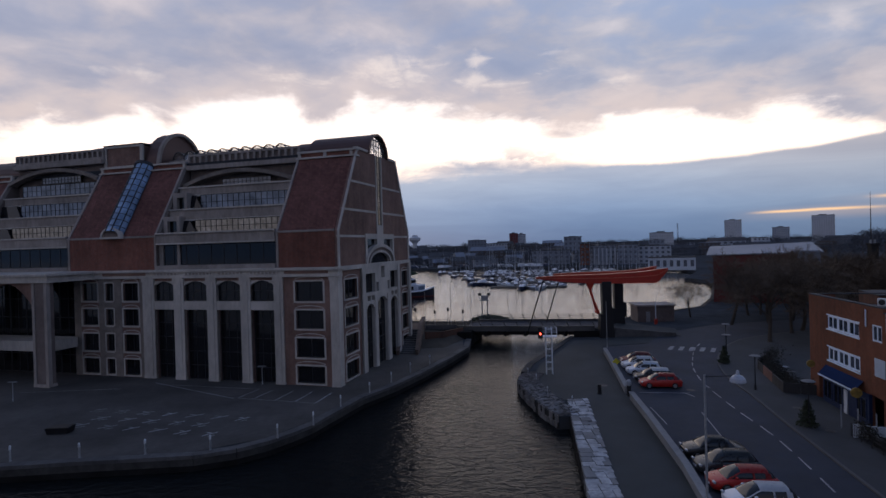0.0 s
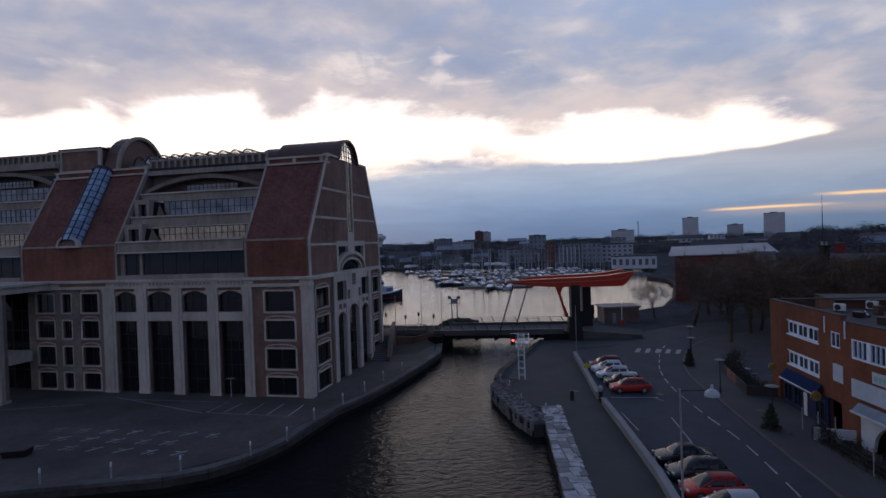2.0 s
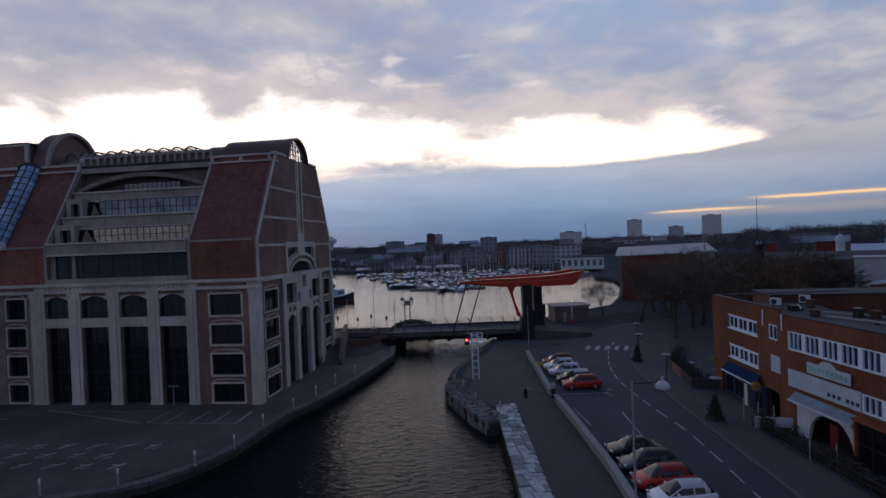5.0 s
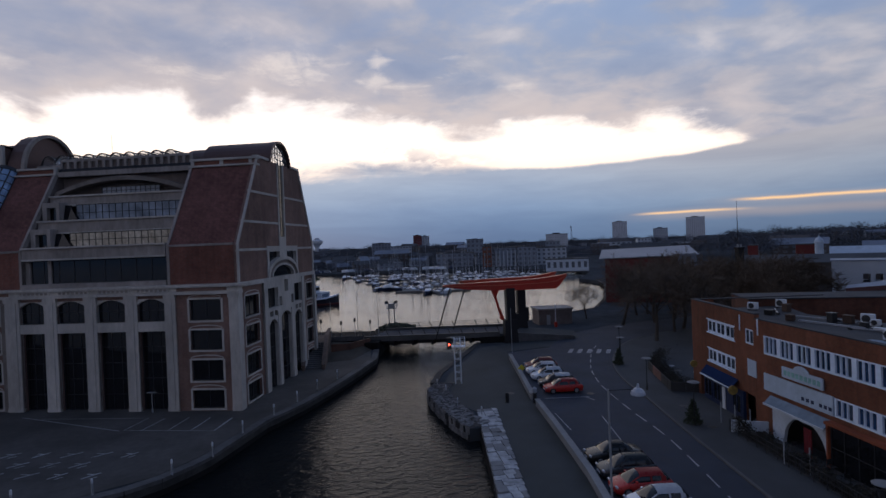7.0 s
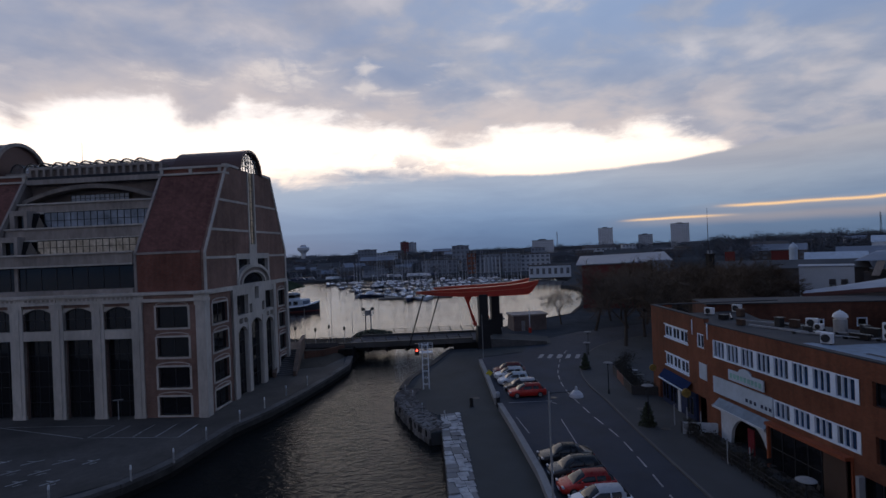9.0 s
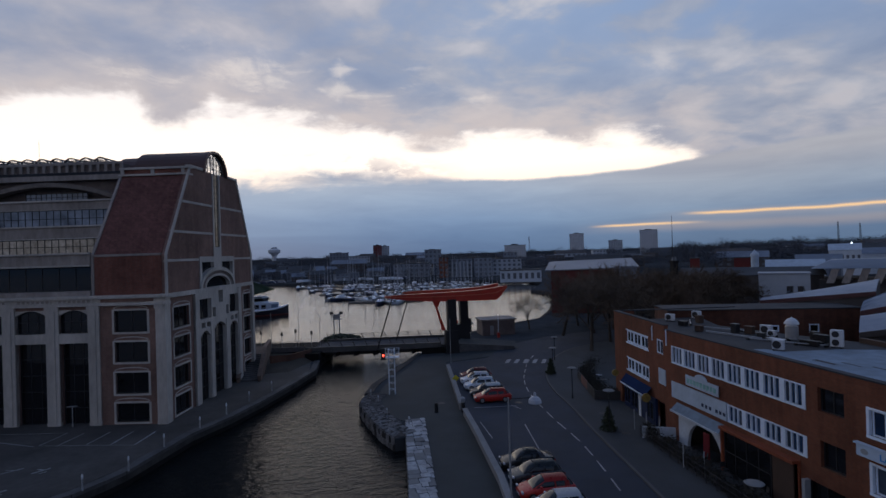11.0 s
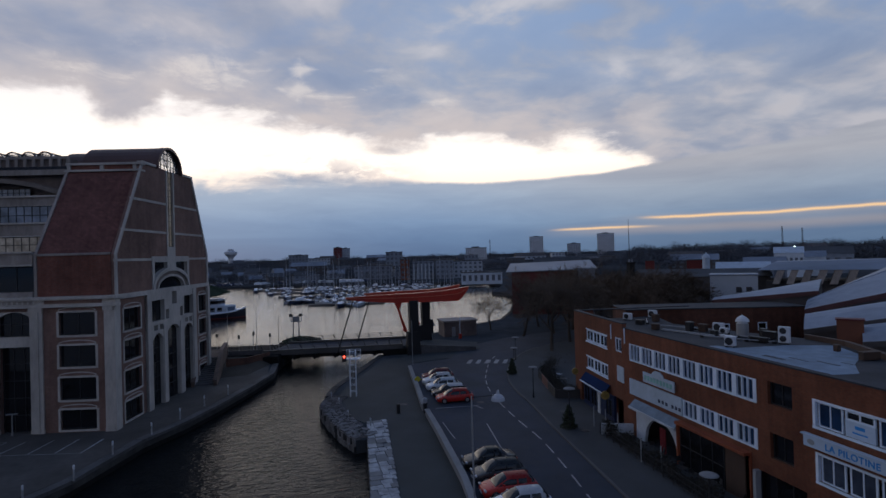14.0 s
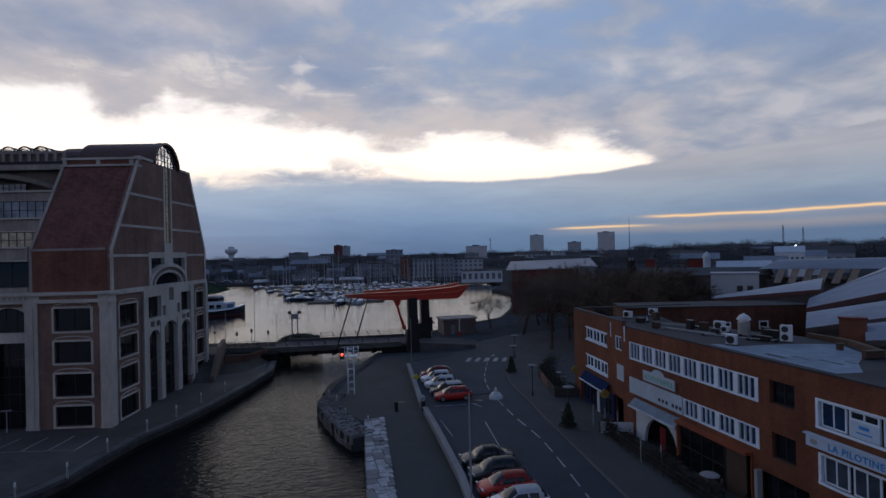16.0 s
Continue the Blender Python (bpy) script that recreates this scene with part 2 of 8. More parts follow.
def water_material():
    m = bpy.data.materials.new("harbour_water")
    m.use_nodes = True
    nt = m.node_tree
    nt.nodes.clear()
    g = Nodes(nt.nodes, nt.links)
    at = g.put("ShaderNodeNewGeometry").outputs["Position"]
    w1 = g.noise(g.stretch(at, 0.6, 1.0, 1.0), 1.7, 2.0, 0.5, 0.6)
    w2 = g.noise(g.stretch(at, 0.8, 1.0, 1.0), 6.5, 2, 0.5, 0.2)
    calm = g.noise(at, 0.06, 3, 0.5)
    h = g.math("ADD", g.math("MULTIPLY", w1, 1.0), g.math("MULTIPLY", w2, 0.34))
    bump = g.put("ShaderNodeBump", {"Height": h, "Strength": g.math("MULTIPLY", g.smooth(calm, 0.3, 0.7, 0.75, 1.0), g.smooth(g.put("ShaderNodeSeparateXYZ", {0: at}).outputs[1], 86.0, 130.0, 1.0, 0.36)), "Distance": 0.14})
    b = g.put("ShaderNodeBsdfPrincipled", {"Base Color": (0.008, 0.010, 0.011, 1), "Roughness": 0.015, "IOR": 1.15, "Specular IOR Level": 0.5, "Normal": bump.outputs[0]})
    g.put("ShaderNodeOutputMaterial", {0: b.outputs[0]})
    return m


def glass_material(name, tint=(0.02, 0.025, 0.03), rough=0.06, clear=0.0):
    m = bpy.data.materials.new(name)
    m.use_nodes = True
    nt = m.node_tree
    nt.nodes.clear()
    g = Nodes(nt.nodes, nt.links)
    at = g.put("ShaderNodeNewGeometry").outputs["Position"]
    n = g.noise(at, 0.6, 3)
    col = g.ramp(n, [(0.3, tuple(c * 0.6 for c in tint)), (0.7, tuple(c * 1.5 for c in tint))])
    b = g.put("ShaderNodeBsdfPrincipled", {"Base Color": col, "Roughness": rough, "IOR": 1.5, "Transmission Weight": clear, "Specular IOR Level": 0.5})
    g.put("ShaderNodeOutputMaterial", {0: b.outputs[0]})
    return m


M_STONE = material("pale_limestone", (0.45, 0.415, 0.38), 0.85, vary=0.22, big=0.3, small=2.5, bump=0.3, squash=(1, 1, 0.35))
M_CONC = material("grey_concrete", (0.285, 0.25, 0.23), 0.88, vary=0.25, big=0.25, small=2.0, bump=0.3, squash=(1, 1, 0.4))
M_BRICK = brick_material("red_brown_brick", (0.225, 0.09, 0.066), (0.175, 0.066, 0.05), (0.15, 0.10, 0.085))
M_BRICK_T = brick_material("tan_brown_brick", (0.225, 0.14, 0.113), (0.185, 0.108, 0.09), (0.17, 0.125, 0.112))
M_TILE = brick_material("dark_red_roof_tile", (0.165, 0.075, 0.064), (0.125, 0.056, 0.05), (0.07, 0.035, 0.032), 0.3, 0.28)
M_ORANGE = brick_material("orange_red_brick", (0.18, 0.066, 0.036), (0.145, 0.051, 0.03), (0.13, 0.07, 0.048))
M_PIER = material("weathered_brown_stone", (0.20, 0.17, 0.15), 0.9, vary=0.28, big=0.3, small=2.2, bump=0.3)
# Darker brown version of the grey concrete.
M_CONC_DK = material("dark_brown_concrete", (0.15, 0.12, 0.11), 0.9, vary=0.25, big=0.3, small=2.0, bump=0.3)
M_METAL_BROWN = material("brown_zinc_roof", (0.09, 0.052, 0.048), 0.5, 0.3, vary=0.2)
M_GLASS = glass_material("dark_window_glass", (0.008, 0.009, 0.012), 0.05)
# Blue base stands in for the sky reflected in the skylights.
M_GLASS_L = glass_material("sky_tinted_skylight_glass", (0.20, 0.31, 0.47), 0.12)
M_GLASS_SKY = glass_material("clear_vault_glass", (0.8, 0.82, 0.85), 0.05, 0.9)
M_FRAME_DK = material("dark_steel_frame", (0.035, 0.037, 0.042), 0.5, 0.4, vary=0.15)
M_FRAME_W = material("white_window_frame", (0.64, 0.74, 0.88), 0.55, vary=0.1)
M_PAVE = material("grey_setts", (0.066, 0.061, 0.058), 0.9, vary=0.42, big=0.12, small=1.6, bump=0.5, bump_scale=6)
M_PATH = material("worn_tarmac_path", (0.035, 0.043, 0.048), 0.92, vary=0.22, big=0.18, small=2.0, bump=0.4)
M_ROAD = material("asphalt", (0.025, 0.034, 0.053), 0.85, vary=0.25, big=0.2, small=1.3, bump=0.4, bump_scale=30)
M_WALK = material("pavement_slabs", (0.046, 0.052, 0.060), 0.9, vary=0.2, big=0.2, small=2.0, bump=0.3)
M_LAND = material("dull_grass_land", (0.058, 0.063, 0.070), 1.0, vary=0.35, big=0.01, small=0.2, bump=0.4, bump_scale=2, spec=0.0)
M_PAINT = material("worn_white_road_paint", (0.30, 0.31, 0.33), 0.8, vary=0.35, small=4.0)
M_OLDPAINT = material("faded_ground_paint", (0.27, 0.275, 0.28), 0.9, vary=0.5, small=5.0)
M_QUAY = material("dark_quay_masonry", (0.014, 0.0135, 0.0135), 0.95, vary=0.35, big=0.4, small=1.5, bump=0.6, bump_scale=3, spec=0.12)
M_WATER = water_material()
M_KERB = material("pale_kerb_stone", (0.09, 0.09, 0.095), 0.9, vary=0.2, small=3)
M_WALLC = material("weathered_parapet_concrete", (0.20, 0.205, 0.215), 0.9, vary=0.22, small=2.5, bump=0.3)
M_BLOCK = material("pale_stone_block", (0.34, 0.35, 0.37), 0.9, vary=0.35, big=0.9, small=4.0, bump=0.5, bump_scale=6)
M_RED = material("red_bridge_paint", (0.44, 0.035, 0.02), 0.42, vary=0.16, big=0.3, small=1.5)
M_BLACK = material("black_painted_steel", (0.014, 0.014, 0.017), 0.5, 0.2, vary=0.2)
M_GREY_ST = material("galvanised_steel", (0.34, 0.35, 0.37), 0.5, 0.5, vary=0.15)
M_WHITE_P = material("white_paint", (0.56, 0.59, 0.64), 0.5, vary=0.08)
M_ROOFING = material("dark_roofing_felt", (0.036, 0.039, 0.047), 0.9, vary=0.35, big=0.3, small=1.5, bump=0.3)
M_ROOFPALE = material("pale_roofing_membrane", (0.165, 0.225, 0.30), 0.8, vary=0.25, big=0.25, small=1.0)
M_BARK = material("dark_bark", (0.065, 0.053, 0.044), 0.95, vary=0.3, small=6)
M_TWIG = material("brown_twigs", (0.10, 0.072, 0.052), 0.95, vary=0.3, small=2)
M_LEAF = material("dark_evergreen_leaf", (0.03, 0.04, 0.02), 0.8, vary=0.4, small=5)
M_TYRE = material("black_rubber", (0.015, 0.015, 0.016), 0.85, vary=0.1)
M_RIM = material("alloy_rim", (0.4, 0.4, 0.42), 0.35, 0.8, vary=0.1)
M_CARGLASS = glass_material("car_glass", (0.012, 0.014, 0.018), 0.03)
M_LAMP_GLASS = material("lamp_lens", (0.34, 0.37, 0.43), 0.25, vary=0.05)


def paint(name, c, metal=0.0):
    m = material(name, c, 0.32, metal, vary=0.06, spec=0.4)
    for n in m.node_tree.nodes:
        if n.type == "BSDF_PRINCIPLED":
            n.inputs["Coat Weight"].default_value = 0.12
    return m


P_RED, P_BLACK = paint("red_car_paint", (0.42, 0.025, 0.02)), paint("black_car_paint", (0.012, 0.012, 0.014))
P_GREY, P_WHITE = paint("dark_grey_car_paint", (0.045, 0.05, 0.055), 0.3), paint("white_car_paint", (0.68, 0.70, 0.74))
P_BLUEW, P_DKRED = paint("pale_blue_car_paint", (0.60, 0.66, 0.74), 0.1), paint("dark_red_car_paint", (0.17, 0.025, 0.025))


# ---------------------------------------------------------------- builders
def mesh_of(name, bm, mat, smooth=False):
    bmesh.ops.recalc_face_normals(bm, faces=bm.faces)
    me = bpy.data.meshes.new(name)
    bm.to_mesh(me)
    bm.free()
    for m in mat if isinstance(mat, (list, tuple)) else (mat,):
        me.materials.append(m)
    if smooth:
        me.polygons.foreach_set("use_smooth", [True] * len(me.polygons))
    return me


def part(name, bm, mat, parent=None, label="", smooth=False):
    ob = new(name, mesh_of(name, bm, mat, smooth))
    if parent is not None:
        ob.parent = parent
    if label:
        ob["label"] = label
    return ob


def thing(name, label, category, m=None, group="", kind=""):
    ob = new(name)
    ob.empty_display_size = 0.3
    if m is not None:
        ob.matrix_world = m
    return tagged(ob, label, category, group, kind)


def solid(name, bm, mat, label, category, group="", kind="", smooth=False, m=None):
    ob = part(name, bm, mat, None, "", smooth)
    if m is not None:
        ob.matrix_world = m
    return tagged(ob, label, category, group, kind)


def BM():
    return bmesh.new()


def box(bm, x0, x1, y0, y1, z0, z1, mi=0):
    v = [bm.verts.new(p) for p in ((x0, y0, z0), (x1, y0, z0), (x1, y1, z0), (x0, y1, z0), (x0, y0, z1), (x1, y0, z1), (x1, y1, z1), (x0, y1, z1))]
    for f in ((0, 3, 2, 1), (4, 5, 6, 7), (0, 1, 5, 4), (1, 2, 6, 5), (2, 3, 7, 6), (3, 0, 4, 7)):
        bm.faces.new([v[i] for i in f]).material_index = mi
    return v


def hexa(bm, lower, upper, mi=0):
    """A solid between two rings of points."""
    a, b = [bm.verts.new(p) for p in lower], [bm.verts.new(p) for p in upper]
    n = len(a)
    for f in (list(reversed(a)), b, *[[a[i], a[(i + 1) % n], b[(i + 1) % n], b[i]] for i in range(n)]):
        bm.faces.new(f).material_index = mi


def prism(bm, ring, z0, z1, mi=0):
    hexa(bm, [(x, y, z0) for x, y in ring], [(x, y, z1) for x, y in ring], mi)


def bar(bm, a, b, r, r2=None, n=6, mi=0):
    """A round bar from a to b."""
    a, b = Vector(a), Vector(b)
    d = (b - a).normalized()
    s = d.orthogonal().normalized()
    t = d.cross(s)
    r2 = r if r2 is None else r2
    ra = [a + (s * math.cos(k * math.tau / n) + t * math.sin(k * math.tau / n)) * r for k in range(n)]
    rb = [b + (s * math.cos(k * math.tau / n) + t * math.sin(k * math.tau / n)) * r2 for k in range(n)]
    hexa(bm, ra, rb, mi)


def beam(bm, a, b, w, h, mi=0):
    """A square bar from a to b, w wide and h high."""
    a, b = Vector(a), Vector(b)
    d = (b - a).normalized()
    s = d.cross(Vector((0, 0, 1)))
    s = s.normalized() * (w / 2) if s.length > 1e-4 else Vector((w / 2, 0, 0))
    u = s.cross(d).normalized() * (h / 2)
    hexa(bm, [a - s - u, a + s - u, a + s + u, a - s + u], [b - s - u, b + s - u, b + s + u, b - s + u], mi)


def spin(bm, profile, n=16, c=(0, 0, 0), mi=0):
    """A turned solid from (radius, height) pairs."""
    rings = [[bm.verts.new((c[0] + r * math.cos(k * math.tau / n), c[1] + r * math.sin(k * math.tau / n), c[2] + z)) for k in range(n)] for r, z in profile]
    for p, q in zip(rings, rings[1:]):
        for k in range(n):
            bm.faces.new((p[k], p[(k + 1) % n], q[(k + 1) % n], q[k])).material_index = mi
    for ring in (list(reversed(rings[0])), rings[-1]):
        bm.faces.new(ring).material_index = mi


def lattice(bm, at, ss, zs, d0, d1, full, mi=0):
    """One connected slab over a grid of cells, present where full(i, j) holds."""
    ni, nj = len(ss) - 1, len(zs) - 1
    on = [[bool(full(i, j)) for j in range(nj)] for i in range(ni)]
    vs = {}

    def v(i, j, k):
        if (i, j, k) not in vs:
            vs[i, j, k] = bm.verts.new(at(ss[i], (d0, d1)[k], zs[j]))
        return vs[i, j, k]

    def face(*c):
        bm.faces.new([v(*q) for q in c]).material_index = mi

    for i in range(ni):
        for j in range(nj):
            if not on[i][j]:
                continue
            face((i, j, 0), (i + 1, j, 0), (i + 1, j + 1, 0), (i, j + 1, 0))
            face((i, j, 1), (i, j + 1, 1), (i + 1, j + 1, 1), (i + 1, j, 1))
            if i == 0 or not on[i - 1][j]:
                face((i, j, 0), (i, j + 1, 0), (i, j + 1, 1), (i, j, 1))
            if i == ni - 1 or not on[i + 1][j]:
                face((i + 1, j, 0), (i + 1, j, 1), (i + 1, j + 1, 1), (i + 1, j + 1, 0))
            if j == 0 or not on[i][j - 1]:
                face((i, j, 0), (i, j, 1), (i + 1, j, 1), (i + 1, j, 0))
            if j == nj - 1 or not on[i][j + 1]:
                face((i, j + 1, 0), (i + 1, j + 1, 0), (i + 1, j + 1, 1), (i, j + 1, 1))


def panel(bm, at, s0, s1, z0, z1, d0, d1, holes=(), mi=0):
    """A wall from s0 to s1 and z0 to z1, from depth d0 to d1, with square holes through it; at(s, d, z) gives the place."""
    inside = [h for h in holes if h[1] > s0 and h[0] < s1 and h[3] > z0 and h[2] < z1]
    ss = sorted({s0, s1, *[min(max(h[i], s0), s1) for h in inside for i in (0, 1)]})
    zs = sorted({z0, z1, *[min(max(h[i], z0), z1) for h in inside for i in (2, 3)]})
    ms, mz = [(a + b) / 2 for a, b in zip(ss, ss[1:])], [(a + b) / 2 for a, b in zip(zs, zs[1:])]
    lattice(bm, at, ss, zs, d0, d1, lambda i, j: not any(h[0] < ms[i] < h[1] and h[2] < mz[j] < h[3] for h in inside), mi)


def sweep(bm, rings, mi=0):
    """One closed solid through a row of rings."""
    vs = [[bm.verts.new(p) for p in r] for r in rings]
    n = len(vs[0])
    for p, q in zip(vs, vs[1:]):
        for k in range(n):
            bm.faces.new((p[k], p[(k + 1) % n], q[(k + 1) % n], q[k])).material_index = mi
    bm.faces.new(list(reversed(vs[0]))).material_index = mi
    bm.faces.new(vs[-1]).material_index = mi


def block(bm, at, s0, s1, z0, z1, d0, d1, mi=0):
    hexa(bm, [at(s0, d0, z0), at(s1, d0, z0), at(s1, d1, z0), at(s0, d1, z0)], [at(s0, d0, z1), at(s1, d0, z1), at(s1, d1, z1), at(s0, d1, z1)], mi)


def arch_fill(bm, at, s0, s1, z0, z1, d0, d1, n=10, mi=0):
    """What is left of a rectangle above a segmental arch that springs at z0 and crowns just under z1."""
    w, r = s1 - s0, z1 - z0
    rings = []
    for k in range(n + 1):
        q = s0 + w * k / n
        z = z0 + r * 0.96 * (1 - (2 * k / n - 1) ** 2)
        rings.append([at(q, d0, z), at(q, d1, z), at(q, d1, z1), at(q, d0, z1)])
    sweep(bm, rings, mi)


def arch_ring(bm, at, c, z0, rx, rz, t, d0, d1, n=14, mi=0):
    """A curved band over c, with half width rx and rise rz, t thick."""
    rings = []
    for k in range(n + 1):
        a = math.pi * k / n
        p = [(c - (rx + e) * math.cos(a), z0 + (rz + e) * math.sin(a)) for e in (0, t)]
        rings.append([at(p[0][0], d0, p[0][1]), at(p[0][0], d1, p[0][1]), at(p[1][0], d1, p[1][1]), at(p[1][0], d0, p[1][1])])
    sweep(bm, rings, mi)


def window(parent, at, s0, s1, z0, z1, d, nx=2, ny=1, frame_mat=None, glass=None, fw=0.08, fd=0.1, name="window", label=""):
    """A window: its frame with glazing bars, and one pane behind each set of bars."""
    bm = BM()
    ss, zs = [s0, s0 + fw], [z0, z0 + fw]
    for k in range(1, nx):
        m = s0 + (s1 - s0) * k / nx
        ss += [m - fw * 0.4, m + fw * 0.4]
    for k in range(1, ny):
        m = z0 + (z1 - z0) * k / ny
        zs += [m - fw * 0.4, m + fw * 0.4]
    lattice(bm, at, ss + [s1 - fw, s1], zs + [z1 - fw, z1], d, d + fd, lambda i, j: i % 2 == 0 or j % 2 == 0)
    w = part(name, bm, frame_mat or M_FRAME_DK, parent, label)
    bm = BM()
    block(bm, at, s0 + fw * 0.5, s1 - fw * 0.5, z0 + fw * 0.5, z1 - fw * 0.5, d + fd * 0.45, d + fd * 0.55)
    part("pane", bm, glass or M_GLASS, w)
    return w

# ---------------------------------------------------------------- ground, water, quays
WATER_Z = -1.2
LEFT_COAST = [(-200, 28), (-60, 38.5), (-35.2, 40.6), (-30.5, 41.2), (-21.1, 42.2), (-18.2, 43.4), (-16.2, 45.1), (-14.7, 47.2), (-13.7, 48.9), (-10.6, 57.8), (-7.6, 62.8), (-4.7, 69.2), (-1.3, 77.9), (1.1, 84.9), (1.6, 92.0), (4.0, 101), (3.6, 104.5), (-5, 106), (-60, 124), (-200, 170)]
RIGHT_COAST = [(2.0, -60), (7.4, 30), (8.0, 34.3), (10.0, 50.3), (8.9, 50.2), (7.95, 53.5), (7.2, 57.5), (6.7, 61.2), (6.6, 63.5), (7.2, 65.8), (8.0, 67.4), (9.3, 72), (14, 81.5), (17.2, 88.5), (19.0, 92), (22.6, 100.5), (27, 103.5), (34, 112.5), (48, 123), (56, 128), (66, 145), (76, 166), (86, 187), (92, 206), (90, 222)]
FAR_COAST = [(90, 222), (112, 262), (114, 290), (94, 318), (60, 342), (0, 362), (-60, 366), (-200, 380)]


def build_ground():
    bm = BM()
    far = 4500
    prism(bm, LEFT_COAST + [(-far, 170), (-far, 28)], -4.0, 0.0)
    ring = RIGHT_COAST + FAR_COAST[1:] + [(-far, 380), (-far, far), (far, far), (far, -600), (2.0, -600)]
    prism(bm, ring, -4.0, 0.0)
    solid("ground", bm, M_LAND, "wide flat land behind stone harbour quays", "ground", kind="structure")
    bm = BM()
    vs = [bm.verts.new(p) for p in ((-4500, -600, WATER_Z), (140, -600, WATER_Z), (140, 460, WATER_Z), (-4500, 460, WATER_Z))]
    bm.faces.new(vs)
    solid("water", bm, M_WATER, "rippled dark harbour water reflecting the sunset", "water", kind="structure")


build_ground()


M_COPE_DK = material("dark_coping_stone", (0.034, 0.034, 0.036), 0.92, vary=0.3, small=2.0, bump=0.4)


M_COPE_W = material("worn_grey_coping", (0.085, 0.083, 0.085), 0.92, vary=0.35, big=0.3, small=2.0, bump=0.5, bump_scale=6)


M_COURSE = material("stained_quay_course", (0.045, 0.043, 0.041), 0.92, vary=0.45, big=0.5, small=2.5, bump=0.5, bump_scale=5)


def quay_wall(name, coast, label, out=0.0, cap=0.7, height=0.0):
    """A masonry face with a coping along the water's edge."""
    q = thing(name, label, "quay wall", kind="structure")
    for a, b in zip(coast, coast[1:]):
        a, b = Vector((*a, 0)), Vector((*b, 0))
        d = (b - a).normalized()
        n = Vector((d.y, -d.x, 0))
        bm = BM()
        e = d * 0.02
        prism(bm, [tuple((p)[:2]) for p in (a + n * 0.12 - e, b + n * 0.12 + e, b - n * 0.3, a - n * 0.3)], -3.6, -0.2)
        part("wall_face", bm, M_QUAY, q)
        if name == "quay_wall_west":
            bm = BM()
            prism(bm, [tuple((p)[:2]) for p in (a + n * 0.15, b + n * 0.15, b - n * 0.2, a - n * 0.2)], -0.75, -0.2)
            part("wall_course", bm, M_COURSE, q, "stained paler top course")
        count = max(1, round((b - a).length / 1.8))
        for k in range(count):
            p, r = a.lerp(b, k / count), a.lerp(b, (k + 1) / count)
            p, r = p + d * 0.012, r - d * 0.012
            bm = BM()
            prism(bm, [tuple(v[:2]) for v in (p + n * 0.2, r + n * 0.2, r - n * cap, p - n * cap)], -0.2, height + 0.09 + 0.012 * math.sin(k * 2.1 + a.x))
            part("coping_stone", bm, M_COPE_W if name == "quay_wall_west" else M_COPE_DK, q)
    return q


quay_wall("quay_wall_west", LEFT_COAST[1:15], "dark masonry quay wall with a low stone coping")
quay_wall("quay_wall_north", LEFT_COAST[16:20], "basin quay wall with a stone coping")
quay_wall("quay_wall_east", RIGHT_COAST[10:15], "stone lined channel wall by the bridge")
quay_wall("quay_wall_basin", RIGHT_COAST[15:24], "masonry basin wall with a stone coping")


def sheet(name, ring, z0, z1, mat, label, category, kind="structure"):
    bm = BM()
    prism(bm, ring, z0, z1)
    return solid(name, bm, mat, label, category, kind=kind)


# paved plaza on the west quay, just inside the coping
sheet("plaza", [(-90, 38.4), (-35.2, 41.5), (-21.3, 43.1), (-17.0, 45.6), (-14.5, 49.2), (-11.4, 58.1), (-8.4, 63.2), (-5.5, 69.6), (-2.1, 78.2), (0.3, 85), (0.4, 94), (-9, 97), (-30, 110), (-90, 120)], -0.3, 0.03, M_PAVE, "dark sett paving on the west quay", "pavement")
# path on the east quay
sheet("quay_path", [(9.2, 20), (9.9, 34.3), (12.6, 54.6), (10.4, 55.2), (9.4, 57.6), (8.6, 61.4), (8.4, 64.2), (8.9, 66.6), (10.3, 71.5), (14.9, 81), (18.2, 88.3), (22, 88.6), (29, 85), (21.2, 83), (20.3, 77), (17.9, 62.5), (17.1, 57), (16.1, 46.8), (14.7, 35.0), (13.0, 20)], -0.3, 0.035, M_PATH, "grey tarmac path along the east quay", "pavement")


def curve_pts(pts, n=8):
    """A smooth line through points."""
    out = []
    for i in range(len(pts) - 1):
        p0, p1, p2, p3 = [Vector((*pts[min(max(k, 0), len(pts) - 1)], 0)) for k in (i - 1, i, i + 1, i + 2)]
        for k in range(n):
            t = k / n
            out.append(0.5 * ((2 * p1) + (p2 - p0) * t + (2 * p0 - 5 * p1 + 4 * p2 - p3) * t * t + (3 * p1 - p0 - 3 * p2 + p3) * t ** 3))
    out.append(Vector((*pts[-1], 0)))
    return out


KERB = curve_pts([(22.0, 12), (23.6, 24), (25.1, 33), (26.4, 41), (27.4, 47), (28.9, 55), (29.9, 61.5), (31.7, 68), (35.2, 75.6), (40.5, 83), (47, 88), (60, 93), (90, 100)])
ROAD_L = [(13.1, 12), (14.5, 33), (16.1, 47), (17.4, 60), (20.2, 76.4), (21.4, 82.8), (28.5, 84.2), (31.0, 88.5), (36, 95), (46, 101), (58, 104), (88, 112)]
sheet("road", [tuple(p[:2]) for p in KERB] + list(reversed(ROAD_L)), -0.3, 0.02, M_ROAD, "dark asphalt street with a parking strip", "road")
sheet("bridge_road", [(28.5, 84.2), (31.0, 88.5), (36, 95), (33, 103), (24, 101), (20, 92), (22, 88.7)], -0.3, 0.012, M_PATH, "asphalt forecourt beside the bridge", "road")
walk_ring = [tuple(p[:2]) for p in KERB]
